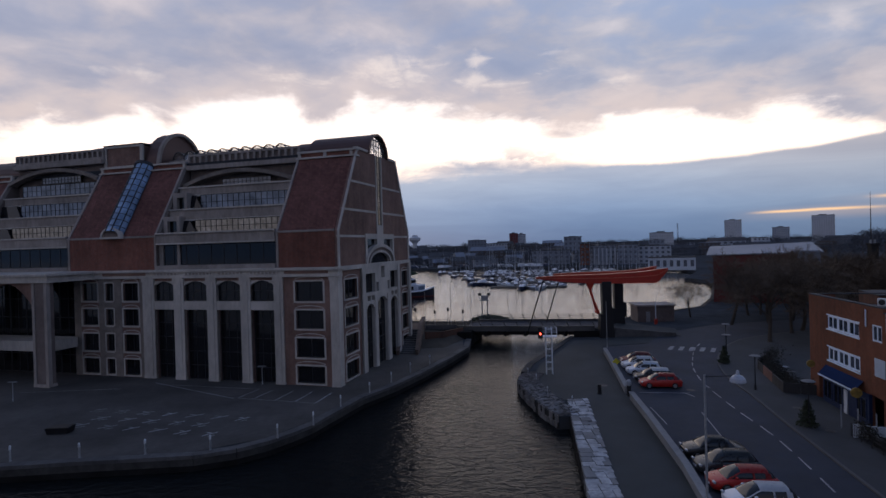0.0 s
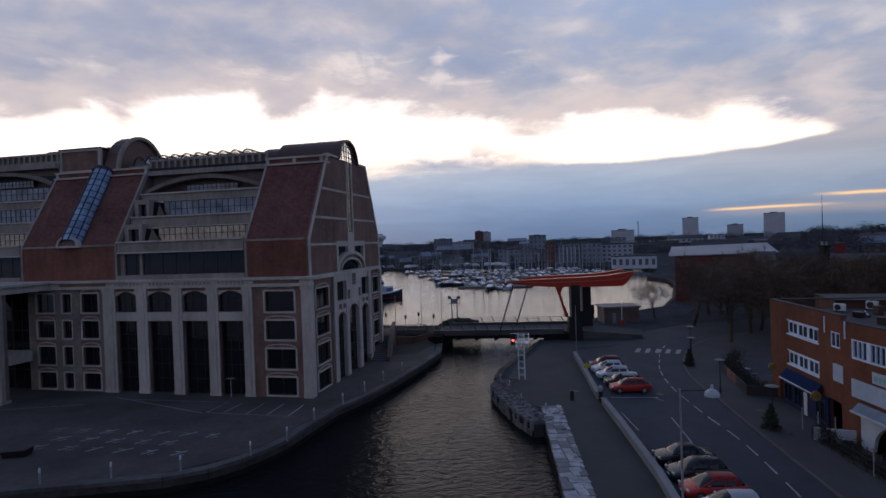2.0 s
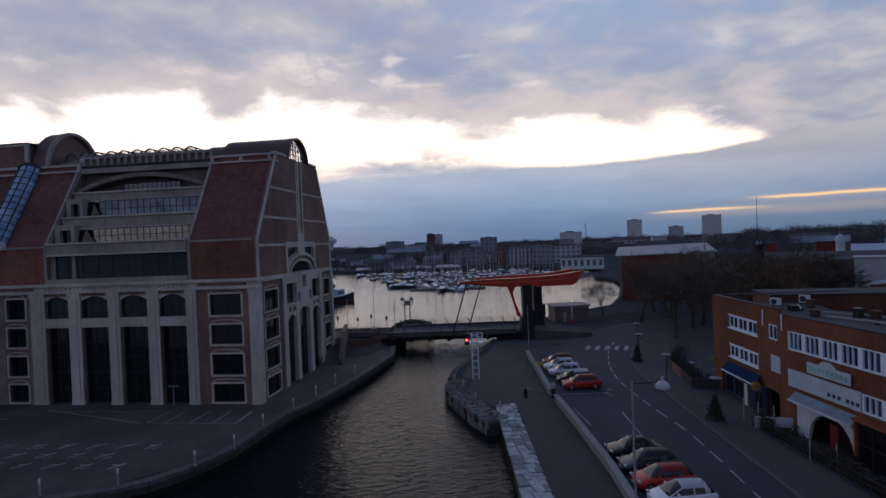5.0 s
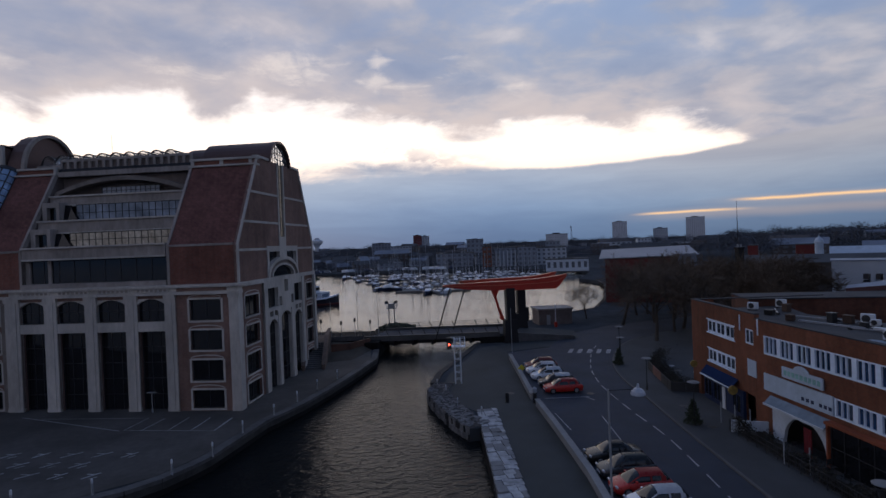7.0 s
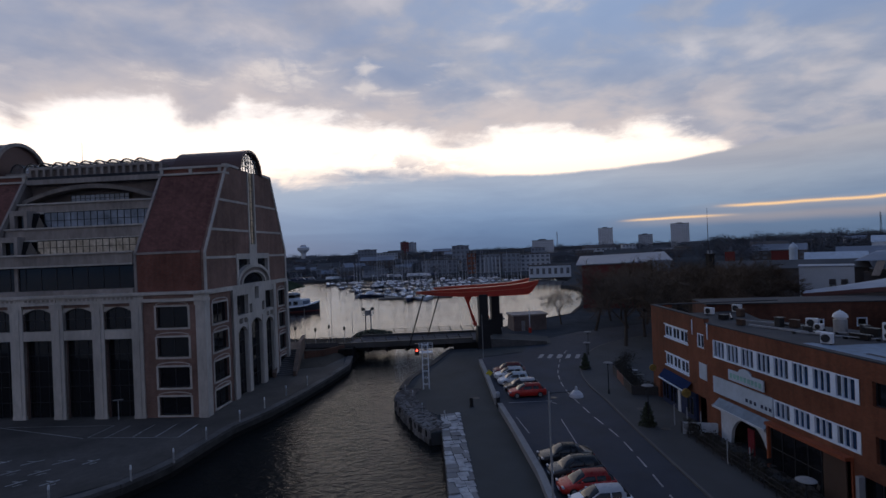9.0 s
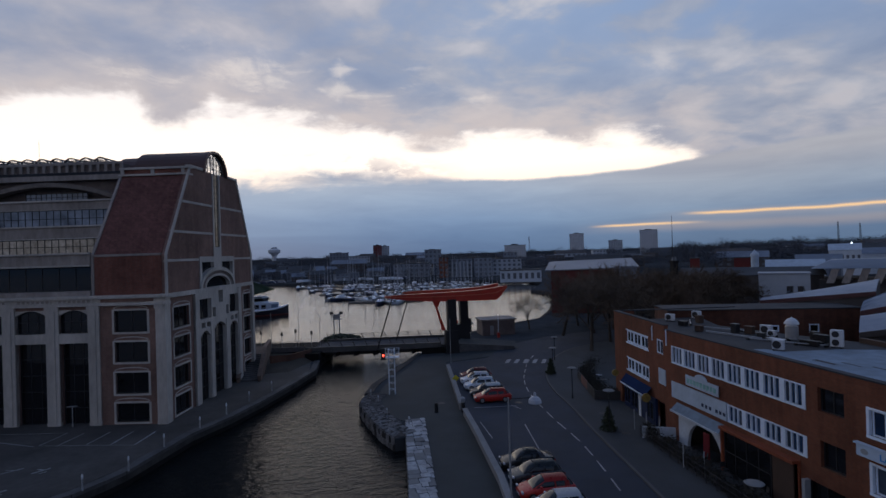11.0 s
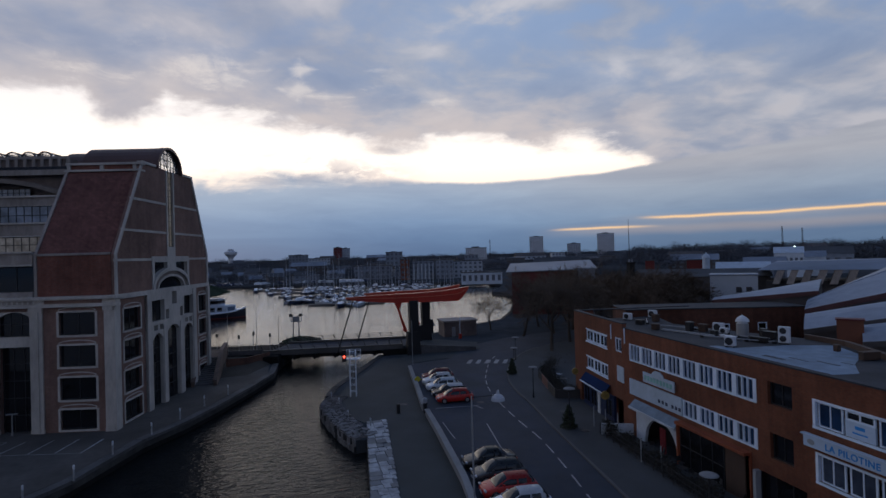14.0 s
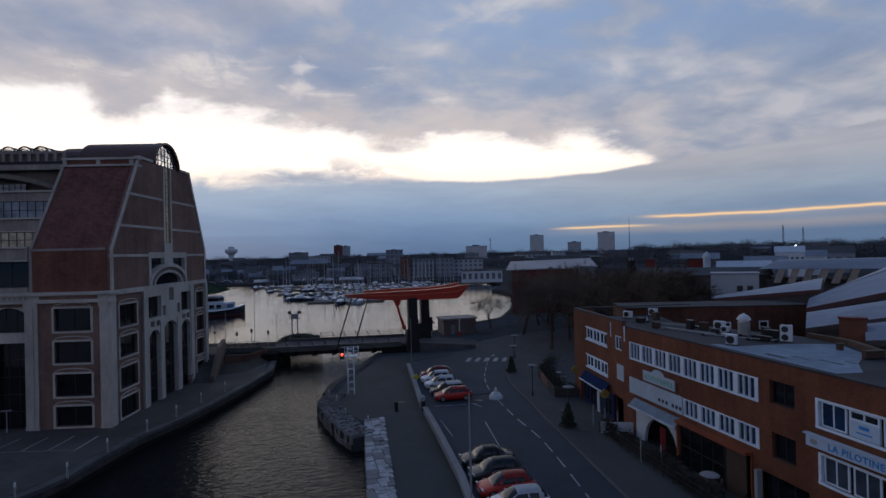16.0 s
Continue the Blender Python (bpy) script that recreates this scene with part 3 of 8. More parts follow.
sheet("pavement_east", walk_ring + [(95, 96), (60, 70), (44, 60), (40, 58), (35.6, 57), (33.2, 43.5), (31.0, 12)], -0.3, 0.13, M_WALK, "grey slab pavement in front of the brick building", "pavement")


def build_kerb():
    k = thing("kerb", "pale stone kerb along the street", "kerb", kind="structure")
    for a, b in zip(KERB, KERB[1:]):
        if a.y > 92:
            break
        d = (b - a).normalized()
        n = Vector((d.y, -d.x, 0))
        bm = BM()
        prism(bm, [tuple(v[:2]) for v in (a - n * 0.09 + d * 0.005, b - n * 0.09 - d * 0.005, b + n * 0.12, a + n * 0.12)], -0.2, 0.15)
        part("kerb_stone", bm, M_KERB, k)


build_kerb()


def strip(bm, a, b, w, z=0.026):
    a, b = Vector((*a, 0)), Vector((*b, 0))
    d = (b - a).normalized()
    n = Vector((d.y, -d.x, 0)) * w / 2
    prism(bm, [tuple(v[:2]) for v in (a - n, b - n, b + n, a + n)], z - 0.004, z)


def build_markings():
    rm = thing("road_marking", "worn white dashed centre line and crossing bars", "road marking", kind="structure")
    line = curve_pts([(18.8, 14), (21.0, 25), (22.6, 32.7), (24.0, 39.5), (24.9, 45), (25.3, 51), (26.5, 60.5), (28.4, 67.8), (30.5, 73), (33.4, 79.2), (37, 85)], 30)
    acc, on, start = 0.0, True, line[0]
    for p, q in zip(line, line[1:]):
        acc += (q - p).length
        lim = 2.1 if on else 1.15
        if acc >= lim:
            if on:
                bm = BM()
                strip(bm, start[:2], q[:2], 0.13)
                part("dash", bm, M_PAINT, rm)
            on, acc, start = not on, 0.0, q
    a, b = Vector((30.6, 80.6)), Vector((37.0, 78.0))
    d = (b - a).normalized()
    along = Vector((0.55, 1.0)).normalized()
    for k in range(6):
        c = a.lerp(b, k / 5)
        bm = BM()
        strip(bm, c - along * 1.5, c + along * 1.5, 0.62)
        part("crossing_bar", bm, M_PAINT, rm)
    for a, b, w in (((18.6, 57.6), (23.4, 56.9), 0.12), ((22.9, 57.2), (23.4, 55.6), 0.12), ((20.6, 43.6), (21.9, 50.5), 0.1), ((17.6, 47.5), (17.9, 52.5), 0.08)):
        bm = BM()
        strip(bm, a, b, w)
        part("bay_line", bm, M_PAINT, rm)
    pm = thing("plaza_marking", "faded white bay lines and squares on the plaza", "ground marking", kind="structure")
    for a, b, w in (((-15.1, 55.9), (-14.3, 59.7), 0.14), ((-17.4, 56.7), (-16.6, 60.4), 0.11), ((-19.7, 57.4), (-18.9, 61.0), 0.1), ((-22.4, 57.8), (-21.4, 61.4), 0.1), ((-24.2, 58.4), (-23.2, 62.0), 0.1), ((-15.1, 55.9), (-24.2, 58.4), 0.07), ((-24.6, 58.3), (-37.5, 66.0), 0.1), ((-23.2, 62.0), (-35.0, 64.8), 0.08), ((-40.0, 63.5), (-52, 62.5), 0.08)):
        bm = BM()
        strip(bm, a, b, w, 0.036)
        part("bay_line", bm, M_PAINT if w > 0.095 else M_OLDPAINT, pm)
    rnd = random.Random(4)
    for i in range(7):
        for j in range(3):
            if i == 6 and j or i == 0 and j == 1:
                continue
            x, y = -20.7 - i * 2.75 - j * 0.6 + rnd.uniform(-0.2, 0.2), 51.2 - j * 2.05 + i * 0.62
            w = rnd.uniform(0.5, 0.75)
            bm = BM()
            strip(bm, (x - w, y - 0.5), (x + w, y + 0.45), 0.16, 0.036)
            part("painted_mark", bm, M_PAINT if i < 4 else M_OLDPAINT, pm)
            bm = BM()
            strip(bm, (x - w * 0.9, y + 0.4), (x + w * 0.5, y + 0.1), 0.14, 0.0366)
            part("painted_mark", bm, M_OLDPAINT, pm)
            if rnd.random() < 0.6:
                bm = BM()
                strip(bm, (x + w * 0.2, y - 0.7), (x + w * 1.1, y - 0.35), 0.13, 0.037)
                part("painted_mark", bm, M_OLDPAINT, pm)


build_markings()


# rough stone blocks along the edge of the east quay and on the round jetty head
def manholes():
    for x, y in ((30.7, 51.0), (29.6, 44.8), (24.0, 58.0), (15.6, 60.5)):
        z = 0.13 if x > 28 else 0.03
        m = thing("manhole_cover", "round dark iron manhole cover in the paving", "manhole cover", pose(x, y, z), group="manhole covers")
        bm = BM()
        spin(bm, [(0.42, -0.02), (0.42, 0.006), (0.38, 0.008)], 18)
        part("frame", bm, M_KERB, m)
        bm = BM()
        spin(bm, [(0.36, 0.0), (0.36, 0.012), (0.3, 0.014)], 18)
        part("lid", bm, M_BLACK, m)


manholes()


def build_stone_edge():
    q = thing("stone_edge", "broken edge of pale and grey stone blocks on the east quay", "stone edging", kind="structure")
    rnd = random.Random(11)
    y = 22.0
    while y < 54.9:
        left = 8.0 + (y - 34.3) * 0.133
        step = rnd.uniform(0.7, 1.15)
        x = left - 0.12
        while x < left + 1.75:
            w = rnd.uniform(0.55, 1.0)
            if x + w > left + 1.95:
                w = left + 1.95 - x
            if w > 0.2:
                h = rnd.uniform(0.02, 0.16)
                t = rnd.uniform(-0.03, 0.03)
                bm = BM()
                lo = [(x + 0.02, y + 0.02), (x + w - 0.02, y + 0.02 + t), (x + w - 0.02, y + step - 0.03 + t), (x + 0.02, y + step - 0.03)]
                hexa(bm, [(*p, -0.6) for p in lo], [(p[0] * 0.985 + (x + w / 2) * 0.015, p[1] * 0.985 + (y + step / 2) * 0.015, h + 0.035 + rnd.uniform(-0.015, 0.015)) for p in lo])
                part("stone_block", bm, M_BLOCK if rnd.random() < 0.62 else M_WALLC, q)
            x += w
        y += step
    bm = BM()
    for a, b in zip(RIGHT_COAST[1:3], RIGHT_COAST[2:4]):
        prism(bm, [(a[0] - 0.18, a[1]), (b[0] - 0.18, b[1]), (b[0] + 0.3, b[1]), (a[0] + 0.3, a[1])], -3.6, -0.1)
    part("wall_face", bm, M_QUAY, q)
    j = thing("jetty_head", "weathered rough stone jetty wall with a rounded tip", "jetty", kind="structure")
    line = curve_pts([(8.95, 50.3), (8.0, 53.5), (7.25, 57.5), (6.8, 61.2), (6.7, 63.5), (7.25, 65.7), (8.1, 67.2)], 5)
    M_J = material("rough_jetty_stone", (0.16, 0.155, 0.155), 0.95, vary=0.4, big=1.2, small=4.0, bump=0.8, bump_scale=4)
    M_J2 = material("dark_jetty_stone", (0.03, 0.029, 0.029), 0.95, vary=0.4, big=1.0, small=4.0, bump=0.8, bump_scale=4)
    for a, b in zip(line, line[1:]):
        d = (b - a).normalized()
        n = Vector((-d.y, d.x, 0))
        for row in range(4):
            z1 = 0.02 - row * 0.6
            for h in range(2):
                p, q = a.lerp(b, h / 2), a.lerp(b, (h + 1) / 2)
                k1, k2 = rnd.uniform(-0.1, 0.12), rnd.uniform(-0.1, 0.12)
                bm = BM()
                ring = [(p + n * (0.2 + k1) + d * 0.03), (q + n * (0.2 + k2) - d * 0.03), (q - n * 0.25), (p - n * 0.25)]
                hexa(bm, [(v.x, v.y, z1 - 0.58) for v in ring], [(v.x + rnd.uniform(-0.05, 0.05), v.y + rnd.uniform(-0.05, 0.05), z1 + rnd.uniform(-0.08, 0.08)) for v in ring])
                part("stone_block", bm, M_J if row < 2 and rnd.random() < 0.75 else M_J2, j)
        for h in range(3):
            p, q = a.lerp(b, h / 3), a.lerp(b, (h + 1) / 3)
            for w0, w1 in ((0.12, -0.42), (-0.45, -1.0), (-1.03, -1.6), (-1.63, -2.2)):
                if rnd.random() < (0.12 if w0 > -1 else 0.3):
                    continue
                bm = BM()
                ring = [(p + n * w0 + d * 0.03), (q + n * w0 - d * 0.03), (q + n * w1 - d * 0.03), (p + n * w1 + d * 0.03)]
                hexa(bm, [(v.x, v.y, -0.3) for v in ring], [(v.x + rnd.uniform(-0.06, 0.06), v.y + rnd.uniform(-0.06, 0.06), rnd.uniform(0.06, 0.26)) for v in ring])
                part("stone_block", bm, M_J, j)


build_stone_edge()

# ---------------------------------------------------------------- harbour office building (brick and stone)
OFFICE = pose(-14.0, 62.2, 0, 0, 0, -14.2)


# Raised pale base stands in for sky reflected in the terrace panes.
M_GLASS_T = glass_material("terrace_window_glass", (0.20, 0.22, 0.26), 0.08)
# Added faint glow stands in for bright sky seen through the slot.
M_GLASS_SLOT = material("added_glow_slot_glass", (0.25, 0.24, 0.23), 0.12, vary=0.6, big=0.3, small=0.9, emit=((1.0, 0.84, 0.64), 0.06))
# Warm base and added glow imitate sunset showing through the lower terrace panes.
M_GLASS_GLOW = material("added_glow_terrace_glass", (0.26, 0.24, 0.215), 0.15, vary=0.55, big=0.5, small=1.6, emit=((1.0, 0.86, 0.70), 0.035))


def build_office():
    b = thing("office_building", "large brown brick and pale stone office building with steep sloping roofs", "building", OFFICE)
    near = lambda s, d, z: Vector((-s, d, z))          # s leftwards along the plaza front, d into the building
    end = lambda s, d, z: Vector((-d, s, z))           # s along the channel end, d into the building
    rows = [(0.3, 2.35), (3.3, 5.6), (6.65, 8.85), (9.85, 12.2)]
    LEN = 78.0

    # --- plaza front, ground storeys
    cols = [(1.7, 5.3), (28.0, 30.4), (32.0, 33.3), (34.6, 37.2)]
    holes = [(a, c, z0, z1) for a, c in cols for z0, z1 in rows]
    bays = [(8.1, 11.3), (12.7, 16.1), (17.5, 20.9), (22.4, 25.4)]
    holes += [(a, c, 0.0, 8.8) for a, c in bays] + [(a, c, 9.85, 12.35) for a, c in bays]
    bm = BM()
    panel(bm, near, 0.0, 38.4, 0.0, 12.75, 0.0, 0.55, holes)
    part("front_wall", bm, M_BRICK_T, b, "brown brick wall")
    for a, c in ((27.2, 27.72), (30.66, 31.78), (33.52, 34.36), (37.42, 38.5)):
        bm = BM()
        block(bm, near, a, c, 0.0, 12.72, -0.09, 0.3)
        part("pier", bm, M_PIER, b, "brown grey stone pier")
    for z0, z1 in zip([0.0] + [q[1] for q in rows], [q[0] for q in rows] + [12.7]):
        if z1 - z0 > 0.35:
            bm = BM()
            block(bm, near, 31.8, 33.5, z0 + 0.05, z1 - 0.05, -0.07, 0.2)
            part("spandrel", bm, M_PIER, b)
    for k in range(13):
        window(b, near, 38.5 + k * 3.0, 41.4 + k * 3.0, 0.05, 12.6, 0.25, 2, 5, name="glazed_bay")
    for a, c in ((-0.16, 0.75), (6.85, 8.1), (11.3, 12.7), (16.1, 17.5), (20.9, 22.4), (25.4, 27.2)):
        bm = BM()
        block(bm, near, a, c, 0.0, 12.72, -0.16, 0.3)
        if c - a > 1.2:
            block(bm, near, a + 0.38, c - 0.38, 0.0, 12.6, -0.24, -0.16)
        block(bm, near, a - 0.03, c + 0.03, 0.0, 0.4, -0.2, 0.1)
        block(bm, near, a - 0.05, c + 0.05, 12.3, 12.72, -0.28, 0.1)
        part("pilaster", bm, M_STONE, b, "pale stone pilaster")
    for a, c in bays:
        bm = BM()
        block(bm, near, a, c, 8.8, 9.85, -0.1, 0.5)
        part("spandrel", bm, M_STONE, b)
        bm = BM()
        arch_fill(bm, near, a, c, 11.75, 12.35, -0.02, 0.5)
        part("arch_head", bm, M_STONE, b)
        window(b, near, a, c, 9.85, 12.3, 0.3, 3, 2)
        window(b, near, a, c, 0.02, 8.78, 0.62, 3, 5, name="glazed_bay")
    for i, (a, c) in enumerate(cols):
        for z0, z1 in rows:
            bm = BM()
            for q in (a - 0.22, c):
                block(bm, near, q, q + 0.22, z0 - 0.18, z1 + 0.06, -0.05, 0.12)
            block(bm, near, a, c, z1 - 0.05, z1 + 0.14, -0.08, 0.12)
            block(bm, near, a - 0.02, c + 0.02, z0 - 0.2, z0, -0.08, 0.3)
            part("window_surround", bm, M_STONE, b)
            if c - a > 2:
                bm = BM()
                arch_ring(bm, near, (a + c) / 2, z1 + 0.16, (c - a) / 2, 0.28, 0.1, -0.06, 0.05, 8)
                part("window_head", bm, M_STONE, b)
            window(b, near, a, c, z0, z1, 0.28, 2, 1)
    # cornice
    bm = BM()
    block(bm, near, -0.55, 35.0, 12.72, 13.0, -0.35, 0.6)
    block(bm, near, -0.4, 35.0, 13.0, 13.5, -0.15, 0.6)
    block(bm, near, -0.62, 35.0, 13.5, 13.78, -0.42, 1.6)
    part("cornice", bm, M_STONE, b, "projecting pale stone cornice")
    for s0, s1 in ((0.9, 6.6), (26.6, 33.5)):
        bm = BM()
        block(bm, near, s0, s1, 13.08, 13.42, -0.2, -0.1)
        part("frieze_panel", bm, M_BRICK_T, b, "brick panel set in the frieze")
    for s0 in (7.5, 12.0, 16.8, 21.6):
        bm = BM()
        block(bm, near, s0, s0 + 3.9, 13.03, 13.47, -0.24, -0.1)
        part("frieze_panel", bm, M_STONE, b, "pale carved stone frieze panel")
        for k in range(7):
            bm = BM()
            block(bm, near, s0 + 0.22 + k * 0.52, s0 + 0.52 + k * 0.52, 13.12, 13.38, -0.28, -0.2)
            part("frieze_block", bm, M_CONC, b)

    # --- channel end, ground storeys
    ec = [(2.1, 5.6), (21.5, 24.1)]
    eh = [(a, c, z0, z1) for a, c in ec for z0, z1 in rows]
    tall = [(7.9, 10.4, 8.6), (11.6, 14.9, 9.2), (16.3, 18.9, 8.8)]
    eh += [(a, c, 0.0, t) for a, c, t in tall] + [(7.8, 10.9, 10.0, 12.5), (16.4, 19.2, 10.0, 12.5), (13.0, 14.3, 11.7, 16.0), (8.2, 9.2, 8.95, 9.6), (9.6, 10.5, 8.95, 9.6), (16.6, 17.5, 8.95, 9.6), (17.9, 18.8, 8.95, 9.6), (11.2, 12.1, 10.0, 11.2), (15.2, 16.0, 10.0, 11.2)]
    for a, c in ((0.56, 6.6), (20.2, 24.8)):
        bm = BM()
        panel(bm, end, a, c, 0.0, 13.4, 0.0, 0.55, eh)
        part("end_wall", bm, M_BRICK_T, b)
    bm = BM()
    panel(bm, end, 6.6, 20.2, 0.0, 13.4, -0.22, 0.5, eh)
    part("portal_wall", bm, M_STONE, b, "pale stone portal with tall arches")
    for a, c in ((-0.14, 0.95), (6.6, 7.6), (10.5, 11.4), (15.0, 16.1), (19.1, 20.1), (24.2, 24.95)):
        bm = BM()
        block(bm, end, a, c, 0.0, 9.4 if 7 < a < 18 else 13.3, -0.32, 0.1)
        part("pilaster", bm, M_STONE, b, "pale stone pilaster")
    for a, c, t in tall:
        bm = BM()
        arch_fill(bm, end, a, c, t - 0.7, t + 0.02, -0.24, 0.5)
        part("arch_head", bm, M_STONE, b)
        window(b, end, a, c, 0.02, t - 0.1, 0.2, 3, 5, name="glazed_bay")
    for a, c, z0, z1 in eh:
        if z1 > 9.7 and not (13.2 < z1 < 17 and z0 > 11.6) or (a, c) in ec:
            window(b, end, a, c, z0, z1, 0.28, 2, 1)
    for a, c in ec:
        for z0, z1 in rows:
            bm = BM()
            for q in (a - 0.22, c):
                block(bm, end, q, q + 0.22, z0 - 0.18, z1 + 0.06, -0.05, 0.12)
            block(bm, end, a, c, z1 - 0.05, z1 + 0.14, -0.08, 0.12)
            arch_ring(bm, end, (a + c) / 2, z1 + 0.16, (c - a) / 2, 0.28, 0.1, -0.06, 0.05, 8)
            block(bm, end, a, c, z0 - 0.2, z0, -0.08, 0.3)
            part("window_surround", bm, M_STONE, b)
    bm = BM()
    block(bm, end, -0.1, 24.9, 13.3, 13.8, -0.25, 0.5)
    part("string_course", bm, M_STONE, b)

    # --- upper end gable, brick panels between stone bands
    def edge(z):  # half profile of the gable
        return (0.75, 24.9) if z <= 18 else (0.75 + (z - 18) * 0.56, 24.9 - (z - 18) * 0.47)

    levels = [13.8, 17.35, 20.6, 24.15, 28.4]
    for z0, z1 in zip(levels, levels[1:]):
        zz = [z0, 18.0, z1] if z0 < 18 < z1 else [z0, z1]
        for side in (0, 1):
            bm = BM()
            for a, c in zip(zz, zz[1:]):
                (l0, r0), (l1, r1) = edge(a), edge(c)
                inner = (8.45, 18.45) if z0 < 14 else (12.45, 14.35)
                if side == 0:
                    lo, hi = (l0, inner[0]), (l1, inner[0])
                else:
                    lo, hi = (inner[1], r0), (inner[1], r1)
                hexa(bm, [end(lo[0], 0, a), end(lo[1], 0, a), end(lo[1], 0.4, a), end(lo[0], 0.4, a)], [end(hi[0], 0, c), end(hi[1], 0, c), end(hi[1], 0.4, c), end(hi[0], 0.4, c)])
            part("gable_panel", bm, M_BRICK_T, b, "tan brick gable panel")
    for z in levels[1:-1]:
        l, r = edge(z)
        for q0, q1 in ((l, 12.3), (14.5, r)):
            bm = BM()
            block(bm, end, q0, q1, z - 0.14, z + 0.14, -0.07, 0.2)
            part("gable_band", bm, M_STONE, b, "pale stone band")
    prof = [13.8, 18.0, 28.6]
    for i, w, o in ((0, 0.26, -0.06), (1, -0.32, 0.1)):
        bm = BM()
        sweep(bm, [[end(edge(z)[i] + o, -0.12, z), end(edge(z)[i] + w, -0.12, z), end(edge(z)[i] + w, 0.08, z), end(edge(z)[i] + o, 0.08, z)] for z in prof])
        part("gable_edge", bm, M_STONE, b)
    l, r = edge(28.4)
    for q0, q1 in ((l, 10.0), (16.4, r)):
        bm = BM()
        block(bm, end, q0, q1, 28.35, 28.65, -0.15, 0.5)
        part("gable_coping", bm, M_STONE, b)
    # cross of stone and glazed slot
    bm = BM()
    panel(bm, end, 8.4, 18.5, 13.8, 17.7, -0.1, 0.42, [(8.95, 12.2, 13.8, 17.0), (14.6, 17.95, 13.8, 17.0), (12.2, 14.6, 13.8, 16.0)])
    block(bm, end, 12.3, 12.62, 17.7, 28.4, -0.1, 0.42)
    block(bm, end, 14.18, 14.5, 17.7, 28.4, -0.1, 0.42)
    block(bm, end, 12.62, 14.18, 17.7, 18.9, -0.1, 0.42)
    arch_ring(bm, end, 13.4, 13.8, 4.6, 2.1, 0.45, -0.22, 0.4)
    arch_ring(bm, end, 13.4, 13.8, 3.5, 1.4, 0.28, -0.12, 0.4)
    part("gable_cross", bm, M_STONE, b, "pale stone cross over a round arch")
    bm = BM()
    arch_ring(bm, end, 13.4, 13.8, 3.75, 1.66, 0.5, -0.02, 0.3)
    part("arch_brick", bm, M_CONC_DK, b)
    bm = BM()
    block(bm, end, 8.9, 18.0, 13.8, 17.1, 0.34, 0.4)
    part("gable_glass", bm, M_GLASS, b)
    window(b, end, 12.62, 14.18, 18.9, 28.4, 0.12, 2, 12, glass=M_GLASS_SLOT, name="slot_window", fw=0.1)
    # lunette of the barrel vault
    bm = BM()
    arch_ring(bm, end, 13.2, 28.3, 3.1, 2.75, 0.28, -0.35, 0.5, 18)
    part("lunette_rim", bm, M_METAL_BROWN, b)
    bm = BM()
    hexa(bm, [end(13.2 - 3.1 * math.cos(math.pi * k / 18), 0.1, 28.3 + 2.75 * math.sin(math.pi * k / 18)) for k in range(19)], [end(13.2 - 3.1 * math.cos(math.pi * k / 18), 0.13, 28.3 + 2.75 * math.sin(math.pi * k / 18)) for k in range(19)])
    part("lunette_glass", bm, M_GLASS_SKY, b).visible_shadow = False
    bm = BM()
    for k in range(-3, 4):
        h = 2.75 * math.sqrt(max(0, 1 - (k * 0.86 / 3.1) ** 2))
        block(bm, end, 13.2 + k * 0.86 - 0.05, 13.2 + k * 0.86 + 0.05, 28.3, 28.3 + h, 0.06, 0.16)
    for z in (0.7, 1.4, 2.1):
        w = 3.1 * math.sqrt(1 - (z / 2.75) ** 2)
        block(bm, end, 13.2 - w, 13.2 + w, 28.3 + z - 0.04, 28.3 + z + 0.04, 0.07, 0.15)
    part("lunette_grid", bm, M_FRAME_DK, b)

    # --- towers with vertical brick base and tiled slope
    def slope_tower(s0, s1, skylight):
        bm = BM()
        block(bm, near, s0, s1, 13.7, 18.1, 0.7, 12.0)
        part("tower_wall", bm, M_BRICK, b, "red brown brick wall")
        bm = BM()
        hexa(bm, [near(s0 + (0.0 if s0 < 1 else 0.25), 0.72, 18.1), near(s1 - 0.25, 0.72, 18.1), near(s1 - 0.25, 12, 18.1), near(s0 + (0.0 if s0 < 1 else 0.25), 12, 18.1)],
             [near(s0 + (0.0 if s0 < 1 else 0.25), 6.15, 27.4), near(s1 - 0.25, 6.15, 27.4), near(s1 - 0.25, 12, 27.4), near(s0 + (0.0 if s0 < 1 else 0.25), 12, 27.4)])
        part("tower_slope", bm, M_TILE, b, "dark red tiled slope")
        for q in (s0, s1 - 0.3):
            if q < 0.6:
                continue
            bm = BM()
            sweep(bm, [[near(q, v - 0.1, z), near(q + 0.3, v - 0.1, z), near(q + 0.3, v + 0.5, z), near(q, v + 0.5, z)] for v, z in ((0.72, 13.7), (0.72, 18.1), (6.2, 27.6))])
            part("tower_edge", bm, M_CONC, b)
        for q in (s0 + 0.02, s1 - 0.4):
            if q > 0.6:
                bm = BM()
                hexa(bm, [near(q, 1.2, 18.1), near(q + 0.38, 1.2, 18.1), near(q + 0.38, 12, 18.1), near(q, 12, 18.1)],
                     [near(q, 6.6, 27.5), near(q + 0.38, 6.6, 27.5), near(q + 0.38, 12, 27.5), near(q, 12, 27.5)])
                part("tower_flank", bm, M_CONC_DK, b)
        bm = BM()
        block(bm, near, s0, s1, 17.95, 18.2, 0.6, 1.2)
        part("tower_coping", bm, M_CONC, b)
        bm = BM()
        lo = s0 - (0.55 if s0 < 1 else 0.1)
        block(bm, near, lo, s1 + 0.1, 27.42, 27.64, 5.95, 7.2)
